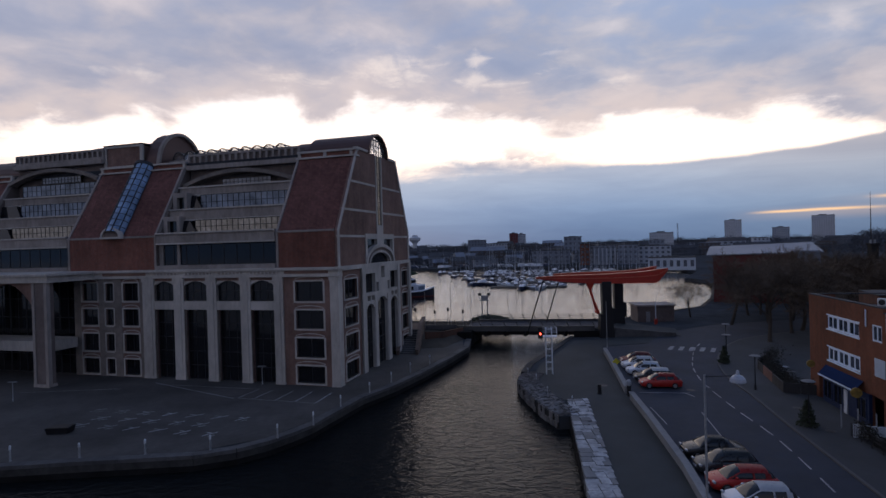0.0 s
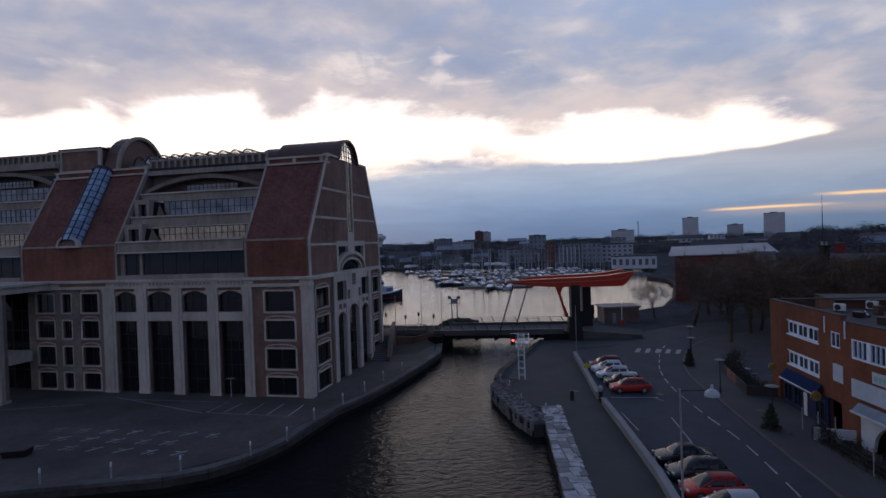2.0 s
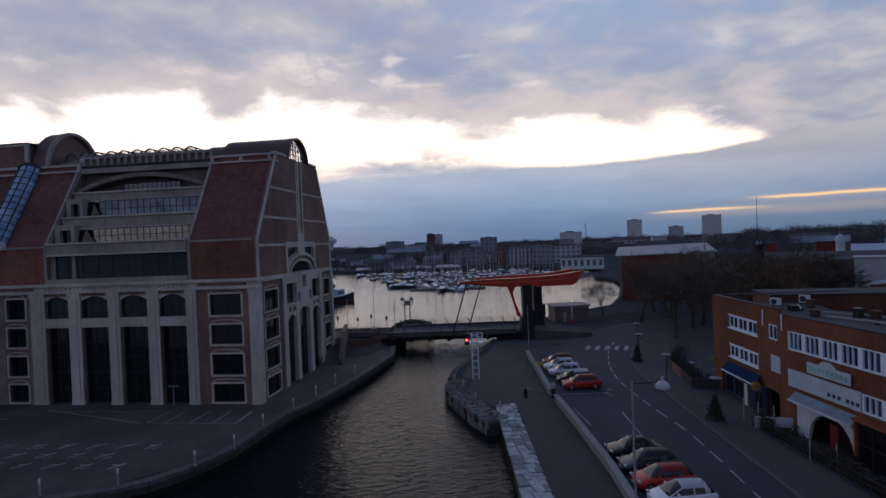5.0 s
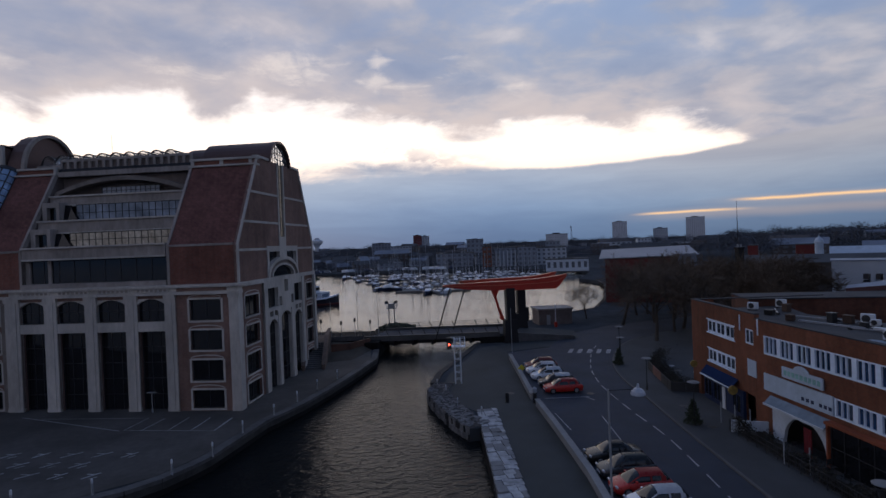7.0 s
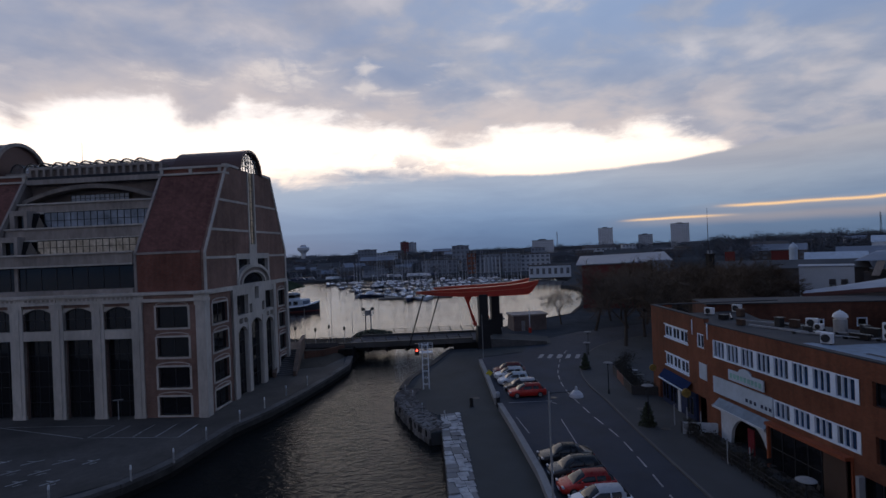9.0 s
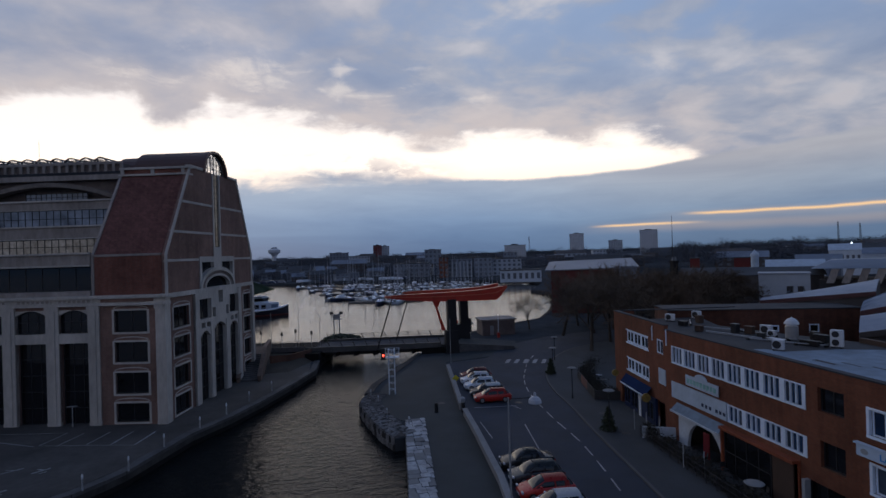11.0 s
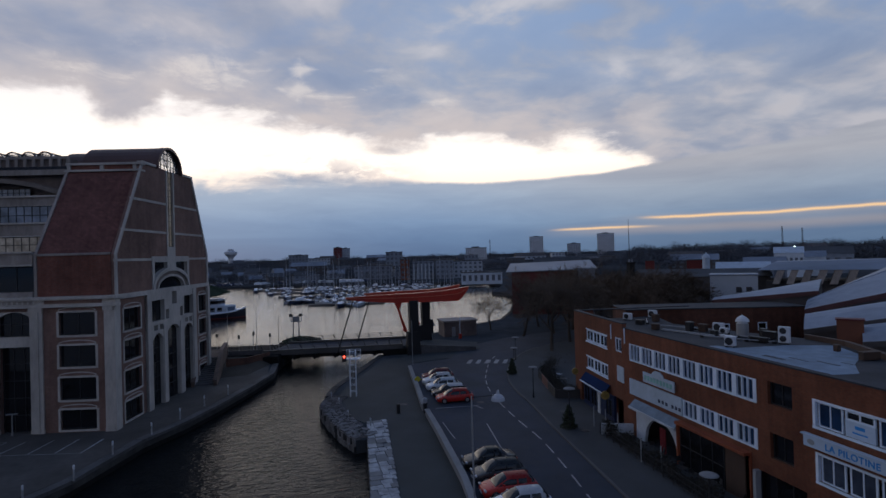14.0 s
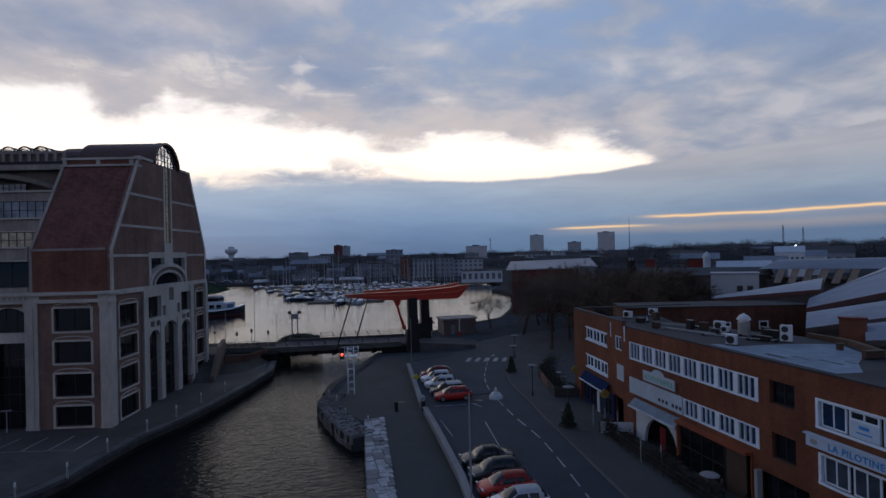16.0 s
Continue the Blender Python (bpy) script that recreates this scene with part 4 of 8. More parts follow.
        block(bm, near, lo, s1 + 0.1, 28.2, 28.45, 6.2, 7.2)
        for q in (s0, (s0 + s1) / 2 - 0.2, s1 - 0.4):
            block(bm, near, q, q + 0.4, 27.64, 28.2, 6.25, 7.0)
        part("tower_cornice", bm, M_STONE, b)
        bm = BM()
        block(bm, near, s0 + 0.1, s1 - 0.1, 27.6, 28.2, 6.4, 12)
        part("tower_frieze", bm, M_BRICK, b)

    slope_tower(0.42, 8.1, False)
    slope_tower(25.6, 40.2, True)
    slope_tower(57.5, 71.0, True)

    # barrel skylights running up the middle of the wide towers
    def skylight(c):
        r, n = 1.46, 10
        v0, z0, v1, z1 = 0.9, 18.35, 6.5, 28.05
        dn = Vector((0, -(z1 - z0), (v1 - v0))).normalized()
        bm = BM()
        lo, hi = [], []
        for k in range(n + 1):
            a = math.pi * k / n
            off = dn * (r * 0.85 * math.sin(a))
            lo.append(Vector((-(c - r * math.cos(a)), v0, z0)) + off)
            hi.append(Vector((-(c + 0.1 - r * math.cos(a)), v1, z1)) + off)
        for k in range(n):
            f = [bm.verts.new(p) for p in (lo[k], lo[k + 1], hi[k + 1], hi[k])]
            bm.faces.new(f)
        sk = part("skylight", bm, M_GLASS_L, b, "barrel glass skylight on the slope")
        bm = BM()
        for k in range(0, n + 1, 2):
            beam(bm, lo[k] + dn * 0.03, hi[k] + dn * 0.03, 0.1, 0.1)
        for j in range(13):
            t = j / 12
            for k in range(n):
                beam(bm, lo[k].lerp(hi[k], t) + dn * 0.03, lo[k + 1].lerp(hi[k + 1], t) + dn * 0.03, 0.09, 0.09)
        part("skylight_grid", bm, M_FRAME_DK, sk)
        bm = BM()
        arch_ring(bm, near, c, 18.15, r - 0.12, 1.0, 0.3, 0.1, 0.75, 14)
        block(bm, near, c - r - 0.25, c + r + 0.25, 17.95, 18.2, 0.1, 0.75)
        part("skylight_foot", bm, M_STONE, sk, "pale stone half-round foot")
        bm = BM()
        sweep(bm, [[near(c - r * math.cos(math.pi * k / n) * 0.95, d, z) for d, z in ((0.3, 18.2), (0.5, 18.2), (0.5, 18.2 + 0.99 * math.sin(math.pi * k / n) + 0.001), (0.3, 18.2 + 0.99 * math.sin(math.pi * k / n) + 0.001))] for k in range(n + 1)])
        part("skylight_lunette", bm, M_CONC_DK, sk)
        bm = BM()
        up = (hi[0] - lo[0]).normalized()
        sweep(bm, [[p - up * 0.1, p + up * 0.3, p + up * 0.3 + q * 0.16, p - up * 0.1 + q * 0.16] for p, q in [(hi[k], (hi[k] - (hi[0] + hi[n]) / 2).normalized()) for k in range(n + 1)]])
        part("skylight_rim", bm, M_FRAME_DK, sk)

    skylight(32.4)
    skylight(64.3)

    # --- terraced recesses between the towers
    def recess(s0, s1, lift=0.0):
        vz = lambda z: 2.2 + 0.57 * (z - 18)
        floors = [(14.3, 16.9), (18.45, 19.95), (21.6, 23.4)]
        slabs = [(16.95, 18.45, -0.7), (20.0, 21.6, 0.0), (23.4, 24.7, 0.0)]
        for i, (z0, z1, off) in enumerate(slabs):
            bm = BM()
            block(bm, near, s0, s1, z0, z1, vz(z0) - 0.3 + off, 12)
            part("terrace_parapet", bm, M_CONC, b, "brownish concrete terrace band")
            for zz, pr in ((z1 - 0.16, 0.5), (z0 + 0.02, 0.42)):
                bm = BM()
                block(bm, near, s0, s1, zz, zz + 0.18, vz(z0) - pr + off, vz(z0) - 0.29 + off)
                part("parapet_edge", bm, M_STONE, b)
        for i, (z0, z1) in enumerate(floors):
            v = vz(z0) + (0.4 if i else 1.2)
            bm = BM()
            block(bm, near, s0, s1, z0 - 0.2, z1 + 0.2, v + 0.9, v + 1.2)
            part("terrace_back", bm, M_FRAME_DK, b)
            if i == 0:
                window(b, near, s0 + 0.2, s1 - 0.2, z0, z1, v, 9, 1, name="terrace_window")
            else:
                window(b, near, s0 + 0.2, s1 - 4.6 + i * 0.5, z0 - 0.1, z1 + 0.15, v, 16, 2, glass=M_GLASS_GLOW if i == 1 else M_GLASS_T, name="terrace_window", fw=0.09)
                bm = BM()
                hexa(bm, [near(s1 - 5.2 + i * 0.5, v - 0.5, z0 - 0.1), near(s1, v - 0.5, z0 - 0.1), near(s1, v + 0.8, z0 - 0.1), near(s1 - 5.2 + i * 0.5, v + 0.8, z0 - 0.1)],
                     [near(s1 - 3.9 + i * 0.5, v - 0.1, z1 + 0.1), near(s1, v - 0.1, z1 + 0.1), near(s1, v + 0.8, z1 + 0.1), near(s1 - 3.9 + i * 0.5, v + 0.8, z1 + 0.1)])
                part("window_screen", bm, M_GLASS, b, "dark slanting glass screen")
        bm = BM()
        block(bm, near, s0, s1, 13.7, 14.3, 0.5, 12)
        part("terrace_sill", bm, M_CONC, b)
        # segmental vault under the gutter
        bm = BM()
        w, n = s1 - s0, 16
        rings = []
        for k in range(n + 1):
            q, z = s0 + w * k / n, 24.65 + lift + 1.75 * (1 - (2 * k / n - 1) ** 2)
            rings.append([near(q, 5.6, z), near(q, 6.9, z), near(q, 6.9, z + 0.5), near(q, 5.6, z + 0.5)])
        sweep(bm, rings)
        part("terrace_vault", bm, M_PIER, b, "shallow brown concrete arch")
        if lift:
            window(b, near, s0 + 0.2, s1 - 2.0, 24.9, 26.6, 6.2, 16, 2, glass=M_GLASS_T, name="terrace_window")
        window(b, near, s0 + w * 0.24, s1 - w * 0.32, 24.75 + lift, 25.75 + lift, 6.6, 12, 2, glass=M_GLASS_T, name="terrace_window")
        bm = BM()
        block(bm, near, s0, s1, 24.6, 27.9 + lift, 7.2, 10)
        part("terrace_back", bm, M_CONC_DK, b)
        bm = BM()
        block(bm, near, s0, s1, 27.2 + lift, 27.8 + lift, 6.3, 7.1)
        part("eaves_beam", bm, M_CONC, b)
        n = int((s1 - s0) / 0.95)
        ss = [s0]
        for k in range(n):
            ss += [s0 + 0.3 + k * 0.95, s0 + 0.3 + k * 0.95 + 0.62]
        bm = BM()
        lattice(bm, near, ss + [s1], [27.75 + lift, 28.25 + lift, 29.1 + lift, 29.4 + lift], 6.8, 7.0, lambda i, j: j != 1 or i % 2 == 0)
        part("roof_balustrade", bm, M_CONC, b, "concrete balustrade at the roof edge")
        bm = BM()
        block(bm, near, s0, s1, 28.25 + lift, 29.15 + lift, 7.02, 8.4)
        part("balustrade_back", bm, M_CONC_DK, b)

    recess(8.2, 25.5)
    recess(40.3, 57.4, 2.0)
    # stepped side windows beside the wide tower
    for s0, s1, z0, z1, d in ((22.4, 25.58, 13.8, 17.6, 1.15), (23.0, 25.5, 18.0, 20.6, 1.9), (23.2, 25.4, 21.0, 23.8, 3.6)):
        bm = BM()
        panel(bm, near, s0, s1, z0, z1, d, d + 1.6, [(s0 + 0.42, s1 - 0.6, z0 + 0.25, z1 - 0.6)])
        part("side_pavilion", bm, M_CONC, b, "concrete window frame stepping up the slope")
        window(b, near, s0 + 0.42, s1 - 0.6, z0 + 0.25, z1 - 0.6, d + 0.5, 1, 1, name="side_window")

    # --- body behind and roof
    bm = BM()
    block(bm, near, 0.42, LEN, 13.7, 27.7, 12.0, 14.5)
    hexa(bm, [near(0.42, 14.4, 13.7), near(LEN, 14.4, 13.7), near(LEN, 24.85, 13.7), near(0.42, 24.85, 13.7)], [near(0.42, 14.4, 18), near(LEN, 14.4, 18), near(LEN, 24.85, 18), near(0.42, 24.85, 18)])
    hexa(bm, [near(0.42, 14.4, 18), near(LEN, 14.4, 18), near(LEN, 24.85, 18), near(0.42, 24.85, 18)], [near(0.42, 14.4, 28.3), near(LEN, 14.4, 28.3), near(LEN, 20.0, 28.3), near(0.42, 20.0, 28.3)])
    part("rear_body", bm, M_BRICK, b)
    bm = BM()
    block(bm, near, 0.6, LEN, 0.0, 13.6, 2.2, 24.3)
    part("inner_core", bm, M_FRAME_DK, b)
    bm = BM()
    block(bm, near, 0.45, LEN, 27.7, 28.2, 6.6, 20)
    part("flat_roof", bm, M_ROOFING, b)
    bm = BM()
    panel(bm, lambda s, d, z: near(s, 24.8 - d, z), 0.56, LEN, 0.0, 13.6, 0, 0.5, [])
    part("rear_wall", bm, M_BRICK_T, b)

    # brown barrel vaults over the towers, glass ones between
    def vault(s0, s1, z0, rx, rz, mat, name, closed=True, n=12, c=13.2):
        bm = BM()
        ring = [(c - rx * math.cos(math.pi * k / n), z0 + rz * math.sin(math.pi * k / n)) for k in range(n + 1)]
        if closed:
            hexa(bm, [near(s0, q, z) for q, z in ring], [near(s1, q, z) for q, z in ring])
        else:
            for (q0, a), (q1, c_) in zip(ring, ring[1:]):
                bm.faces.new([bm.verts.new(v) for v in (near(s0, q0, a), near(s1, q0, a), near(s1, q1, c_), near(s0, q1, c_))])
        return part(name, bm, mat, b)

    bm = BM()
    nv = 16
    arc = [(13.2 - 3.3 * math.cos(math.pi * k / nv), 28.3 + 2.85 * math.sin(math.pi * k / nv)) for k in range(nv + 1)]
    sweep(bm, [[near(0.5, q, z), near(8.6, q, z), near(8.6, q, z + 0.12), near(0.5, q, z + 0.12)] for q, z in arc[:9]])
    part("barrel_roof", bm, M_METAL_BROWN, b)
    bm = BM()
    sweep(bm, [[near(0.5, q, z), near(8.6, q, z), near(8.6, q, z + 0.03), near(0.5, q, z + 0.03)] for q, z in arc[8:]])
    part("barrel_glass", bm, M_GLASS_SKY, b).visible_shadow = False
    for k in range(9):
        bm = BM()
        sweep(bm, [[near(0.5 + k, q, z), near(0.6 + k, q, z), near(0.6 + k, q, z + 0.1), near(0.5 + k, q, z + 0.1)] for q, z in arc[8:]])
        part("barrel_bar", bm, M_FRAME_DK, b)
    vault(8.6, 11.2, 28.3, 3.0, 2.5, M_METAL_BROWN, "barrel_roof")
    vault(31.2, 33.2, 28.3, 4.5, 5.3, M_METAL_BROWN, "barrel_roof", c=11.8)
    vault(33.2, 46.0, 28.3, 4.0, 4.3, M_METAL_BROWN, "barrel_roof", c=11.8)
    bm = BM()
    arch_ring(bm, end, 11.8, 28.3, 4.2, 5.0, 0.42, 30.8, 31.3, 18)
    part("barrel_rim", bm, M_CONC, b)
    vault(57.5, 70, 28.3, 4.0, 3.2, M_METAL_BROWN, "barrel_roof", c=11.8)
    bm = BM()
    block(bm, near, 33.8, 40.2, 28.4, 31.5, 7.2, 12)
    part("roof_block", bm, M_BRICK_T, b)
    bm = BM()
    lattice(bm, near, [33.55, 34.0, 40.0, 40.45], [28.4, 28.7, 31.35, 31.65], 7.05, 7.4, lambda i, j: i != 1 or j != 1)
    part("roof_block_frame", bm, M_STONE, b)
    bm = BM()
    block(bm, near, 33.5, 40.5, 31.66, 31.8, 7.0, 12)
    part("roof_block_coping", bm, M_CONC_DK, b)

    def glass_run(s0, s1):
        k = s0
        i = 0
        while k < s1 - 1.4:
            bm = BM()
            arc = [(k + 0.9 - 0.9 * math.cos(math.pi * j / 10), 29.15 + 1.15 * math.sin(math.pi * j / 10)) for j in range(11)]
            sweep(bm, [[near(q, 9.0, z), near(q, 16.5, z), near(q, 16.5, z + 0.04), near(q, 9.0, z + 0.04)] for q, z in arc])
            part("vault_glass", bm, M_GLASS_SKY, b).visible_shadow = False
            for v in (8.9, 12.6, 16.4):
                bm = BM()
                arch_ring(bm, near, k + 0.9, 29.15, 0.9, 1.15, 0.12, v, v + 0.16, 10)
                part("vault_rib", bm, M_FRAME_DK, b)
            for q, z in (arc[3], arc[5], arc[7]):
                bm = BM()
                block(bm, near, q - 0.04, q + 0.04, z + 0.04, z + 0.12, 8.9, 16.6)
                part("glazing_bar", bm, M_FRAME_DK, b)
            k += 1.85
            i += 1
        bm = BM()
        block(bm, near, s0, s1, 28.2, 29.15, 8.9, 9.3)
        part("vault_kerb", bm, M_CONC, b)
        bm = BM()
        block(bm, near, s0, s1, 28.2, 29.15, 16.3, 16.7)
        part("vault_kerb", bm, M_CONC, b)

    glass_run(11.4, 30.6)
    glass_run(46.4, 57.0)
    # antenna mast on the roof
    bm = BM()
    bar(bm, near(22, 11.5, 28.2), near(22, 11.5, 33.2), 0.03, 0.015)
    part("antenna", bm, M_GREY_ST, b, "thin aerial rod")

    # --- portico in front of the long side
    for s in (36.4, 47.5, 58.6):
        bm = BM()
        block(bm, near, s - 1.1, s + 1.1, 0.0, 12.7, -6.4, -5.5)
        part("portico_column", bm, M_CONC_DK, b)
        for q in (s - 1.18, s + 0.76):
            bm = BM()
            block(bm, near, q, q + 0.42, 0.0, 12.7, -6.5, -6.0)
            part("portico_pilaster", bm, M_CONC, b)
        bm = BM()
        block(bm, near, s - 1.2, s + 1.2, 0.0, 0.4, -6.55, -5.4)
        part("portico_base", bm, M_CONC, b)
    bm = BM()
    block(bm, near, 34.9, LEN, 12.7, 13.75, -6.6, 0.6)
    block(bm, near, 34.6, LEN, 13.5, 13.8, -6.9, 0.6)
    part("portico_entablature", bm, M_STONE, b)
    for s0, s1 in ((37.7, 46.4), (48.8, 57.4)):
        bm = BM()
        arch_fill(bm, near, s0, s1, 9.6, 12.7, -6.2, -5.6, 12)
        part("portico_arch", bm, M_BRICK_T, b)
    bm = BM()
    block(bm, near, 37.5, LEN, 3.9, 5.2, -4.4, -0.6)
    part("portico_gallery", bm, M_STONE, b, "white gallery slab inside the portico")


build_office()

# ---------------------------------------------------------------- orange brick building with shops
SHOP_N = pose(33.05, 43.6, 0, 0, 0, -94.13)   # x along the front towards the camera's end, y into the building
SHOP_F = pose(35.3, 56.8, 0, 0, 0, -99.67)
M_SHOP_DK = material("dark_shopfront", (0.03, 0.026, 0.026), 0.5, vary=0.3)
M_BLUE = material("navy_blue_paint", (0.008, 0.02, 0.065), 0.5, vary=0.15)
M_AWN_BLUE = material("blue_awning_canvas", (0.008, 0.022, 0.075), 0.95, vary=0.2, spec=0.08)
M_ORANGE_P = material("orange_painted_steel", (0.24, 0.062, 0.028), 0.6, vary=0.25)
M_PANEL = material("pale_grey_panel", (0.40, 0.48, 0.58), 0.7, vary=0.12, big=0.5)
M_GREEN_S = material("green_sign_paint", (0.20, 0.40, 0.38), 0.6, vary=0.2, big=1.5)
M_SIGN_W = material("white_sign_board", (0.44, 0.55, 0.70), 0.6, vary=0.08)
M_SIGN_B = material("blue_sign_letter", (0.03, 0.24, 0.62), 0.5, vary=0.1)
M_YELLOW = material("yellow_sign_paint", (0.26, 0.18, 0.05), 0.6, vary=0.3, big=3)
M_CANOPY = material("grey_canopy_sheet", (0.27, 0.29, 0.32), 0.6, vary=0.15)
M_DKRED = material("dark_red_cloth", (0.16, 0.02, 0.025), 0.9, vary=0.2)
M_WHITEWASH = material("whitewashed_wall", (0.46, 0.51, 0.58), 0.85, vary=0.15, big=0.6)
M_DOOR_BRN = material("brown_timber", (0.065, 0.04, 0.03), 0.8, vary=0.25)
# Blue in the base imitates sky reflected by the shop panes.
M_GLASS_B = glass_material("sky_tinted_dark_glass", (0.014, 0.036, 0.088), 0.04)
M_BLIND = glass_material("curtained_glass", (0.045, 0.058, 0.085), 0.08)
TOP = 9.62


def triple_strip(b, at, s0, s1, z0, z1, n, blank=0):
    """A white framed run of window groups, each of three narrow dark panes."""
    w = (s1 - s0) / n
    for k in range(n):
        a, c = s0 + w * k, s0 + w * (k + 1)
        if k < blank:
            continue
        bm = BM()
        pw = (w - 0.42) / 3
        ss = [a, a + 0.14]
        for q in (1, 2):
            ss += [a + 0.14 + pw * q - 0.035, a + 0.14 + pw * q + 0.035]
        lattice(bm, at, ss + [c - 0.28, c], [z0, z0 + 0.14, z1 - 0.09, z1], -0.05, 0.2, lambda i, j: i % 2 == 0 or j != 1)
        f = part("window", bm, M_FRAME_W, b, "white framed window of three narrow panes")
        for j in range(3):
            bm = BM()
            block(bm, at, a + 0.14 + pw * j, a + 0.14 + pw * (j + 1), z0 + 0.1, z1 - 0.06, 0.1, 0.13)
            part("pane", bm, M_GLASS_B if (k * 3 + j) % 7 else M_BLIND, f)


def build_shops():
    at = lambda s, d, z: Vector((s, d, z))
    b = thing("shop_building", "long orange brick building with white windows above ground floor shops", "building", SHOP_N)
    L = 36.0
    holes = [(1.2, 16.2, 6.85, 8.4), (1.2, 16.2, 3.85, 5.2), (17.1, 18.95, 7.05, 8.5), (17.2, 18.95, 3.7, 5.3), (20.5, 27.5, 6.7, 8.1), (20.6, 27.5, 3.6, 5.1), (29.0, 34.0, 6.7, 8.1), (2.2, 8.0, 0.0, 3.0), (8.3, 15.6, 0.0, 3.3), (16.0, 19.8, 0.0, 2.6), (21.5, 27.0, 0.0, 2.7), (29, 33, 0, 2.7)]
    bm = BM()
    panel(bm, at, 0.0, L, 0.0, TOP, 0.0, 0.4, holes)
    part("front_wall", bm, M_ORANGE, b, "orange red brick wall")
    bm = BM()
    block(bm, at, 0.0, L, TOP, TOP + 0.1, -0.04, 0.46)
    part("parapet_coping", bm, M_ROOFING, b)
    triple_strip(b, at, 1.2, 16.2, 6.85, 8.4, 8)
    # second row: windows in the nearer half, pale boards over the farther half
    triple_strip(b, at, 1.2, 16.2, 3.85, 5.2, 8, 4)
    bm = BM()
    block(bm, at, 1.15, 8.6, 3.85, 5.25, -0.1, 0.2)
    part("pale_board", bm, M_PANEL, b, "pale grey boarded shop panel")
    for s in (5.5, 6.0, 6.5, 7.3, 7.75, 8.2):
        bm = BM()
        block(bm, at, s, s + 0.3, 4.15, 4.42, -0.106, -0.09)
        part("board_mark", bm, M_BLUE, b)
    bm = BM()
    block(bm, at, 3.6, 7.9, 5.5, 6.35, -0.25, -0.15)
    for k in range(8):
        a, c = math.pi * k / 8, math.pi * (k + 1) / 8
        hexa(bm, [at(5.7, -0.25, 6.35), at(5.7 - 0.8 * math.cos(a), -0.25, 6.35 + 0.4 * math.sin(a)), at(5.7 - 0.8 * math.cos(c), -0.25, 6.35 + 0.4 * math.sin(c))],
             [at(5.7, -0.16, 6.35), at(5.7 - 0.8 * math.cos(a), -0.16, 6.35 + 0.4 * math.sin(a)), at(5.7 - 0.8 * math.cos(c), -0.16, 6.35 + 0.4 * math.sin(c))])
    sg = part("shop_sign", bm, M_PANEL, b, "pale sign board with green lettering bars")
    for s in range(9):
        q = 3.85 + s * 0.44
        bm = BM()
        block(bm, at, q, q + 0.3, 5.72, 6.1, -0.27, -0.25)
        part("sign_bar", bm, M_GREEN_S, sg)
    # recessed dark windows
    for s0, s1, z0, z1 in ((17.1, 18.95, 7.05, 8.5), (17.2, 18.95, 3.7, 5.3)):
        window(b, at, s0, s1, z0, z1, 0.22, 2, 1, M_FRAME_DK)
    # near end windows, white
    for s0, s1, z0, z1 in ((20.5, 27.5, 6.7, 8.1), (20.6, 27.5, 3.6, 5.1), (29.0, 34.0, 6.7, 8.1)):
        bm = BM()
        block(bm, at, s0 - 0.1, s1 + 0.1, z1, z1 + 0.12, -0.06, 0.1)
        block(bm, at, s0 - 0.1, s1 + 0.1, z0 - 0.14, z0, -0.1, 0.2)
        block(bm, at, s0 - 0.12, s0 + 0.05, z0, z1, -0.05, 0.15)
        block(bm, at, s1 - 0.05, s1 + 0.12, z0, z1, -0.05, 0.15)
        part("window_surround", bm, M_FRAME_W, b)
        n = 4 if s0 < 25 else 3
        for k in range(n):
            a, c = s0 + (s1 - s0) * k / n, s0 + (s1 - s0) * (k + 1) / n
            if k == 1 and z0 > 6 and s0 < 25:
                w = window(b, at, a + 0.05, c - 0.05, z1 - 0.55, z1, 0.08, 2, 1, M_FRAME_W, fw=0.11)
                bm = BM()
                block(bm, at, a + 0.05, c - 0.05, z0, z1 - 0.55, 0.06, 0.2)
                part("poster_board", bm, M_SIGN_W, b)
                bm = BM()
                block(bm, at, a + 0.6, a + 1.15, z0 + 0.5, z0 + 0.68, 0.05, 0.06)
                part("poster_mark", bm, M_SIGN_B, b)
                bm = BM()
                block(bm, at, a + 0.45, a + 1.3, z0 + 0.25, z0 + 0.33, 0.05, 0.06)
                part("poster_mark", bm, M_SIGN_B, b)
            else:
                window(b, at, a + 0.12, c - 0.12, z0, z1, 0.1, 2, 1, M_FRAME_W, M_GLASS_B if z0 > 6 else M_BLIND, fw=0.085)
    # shop sign board with lettering
    bm = BM()
    block(bm, at, 19.95, 28.5, 5.48, 6.12, -0.30, -0.14)
    block(bm, at, 19.85, 28.6, 6.12, 6.2, -0.40, -0.1)
    sb = part("sign_board", bm, M_SIGN_W, b, "white shop sign board with blue letters")
    t = bpy.data.curves.new("letters", "FONT")
    t.body, t.size, t.extrude, t.align_x, t.align_y, t.space_character = "LA PILOTINE", 0.50, 0.012, "LEFT", "CENTER", 1.12
    t.offset = 0.008
    txt = new("letters", t)
    bpy.context.view_layer.update()
    me = bpy.data.meshes.new_from_object(txt.evaluated_get(bpy.context.evaluated_depsgraph_get()))
    bpy.data.objects.remove(txt)
    me.materials.clear()
    me.materials.append(M_SIGN_B)
    lt = new("sign_letters", me)
    lt.parent = sb
    lt.matrix_local = pose(21.35, -0.313, 5.78, 90, 0, 0)
    bm = BM()
    ring = [(20.45 + 0.24 * math.cos(math.tau * k / 10), 5.78 + 0.16 * math.sin(math.tau * k / 10)) for k in range(10)]
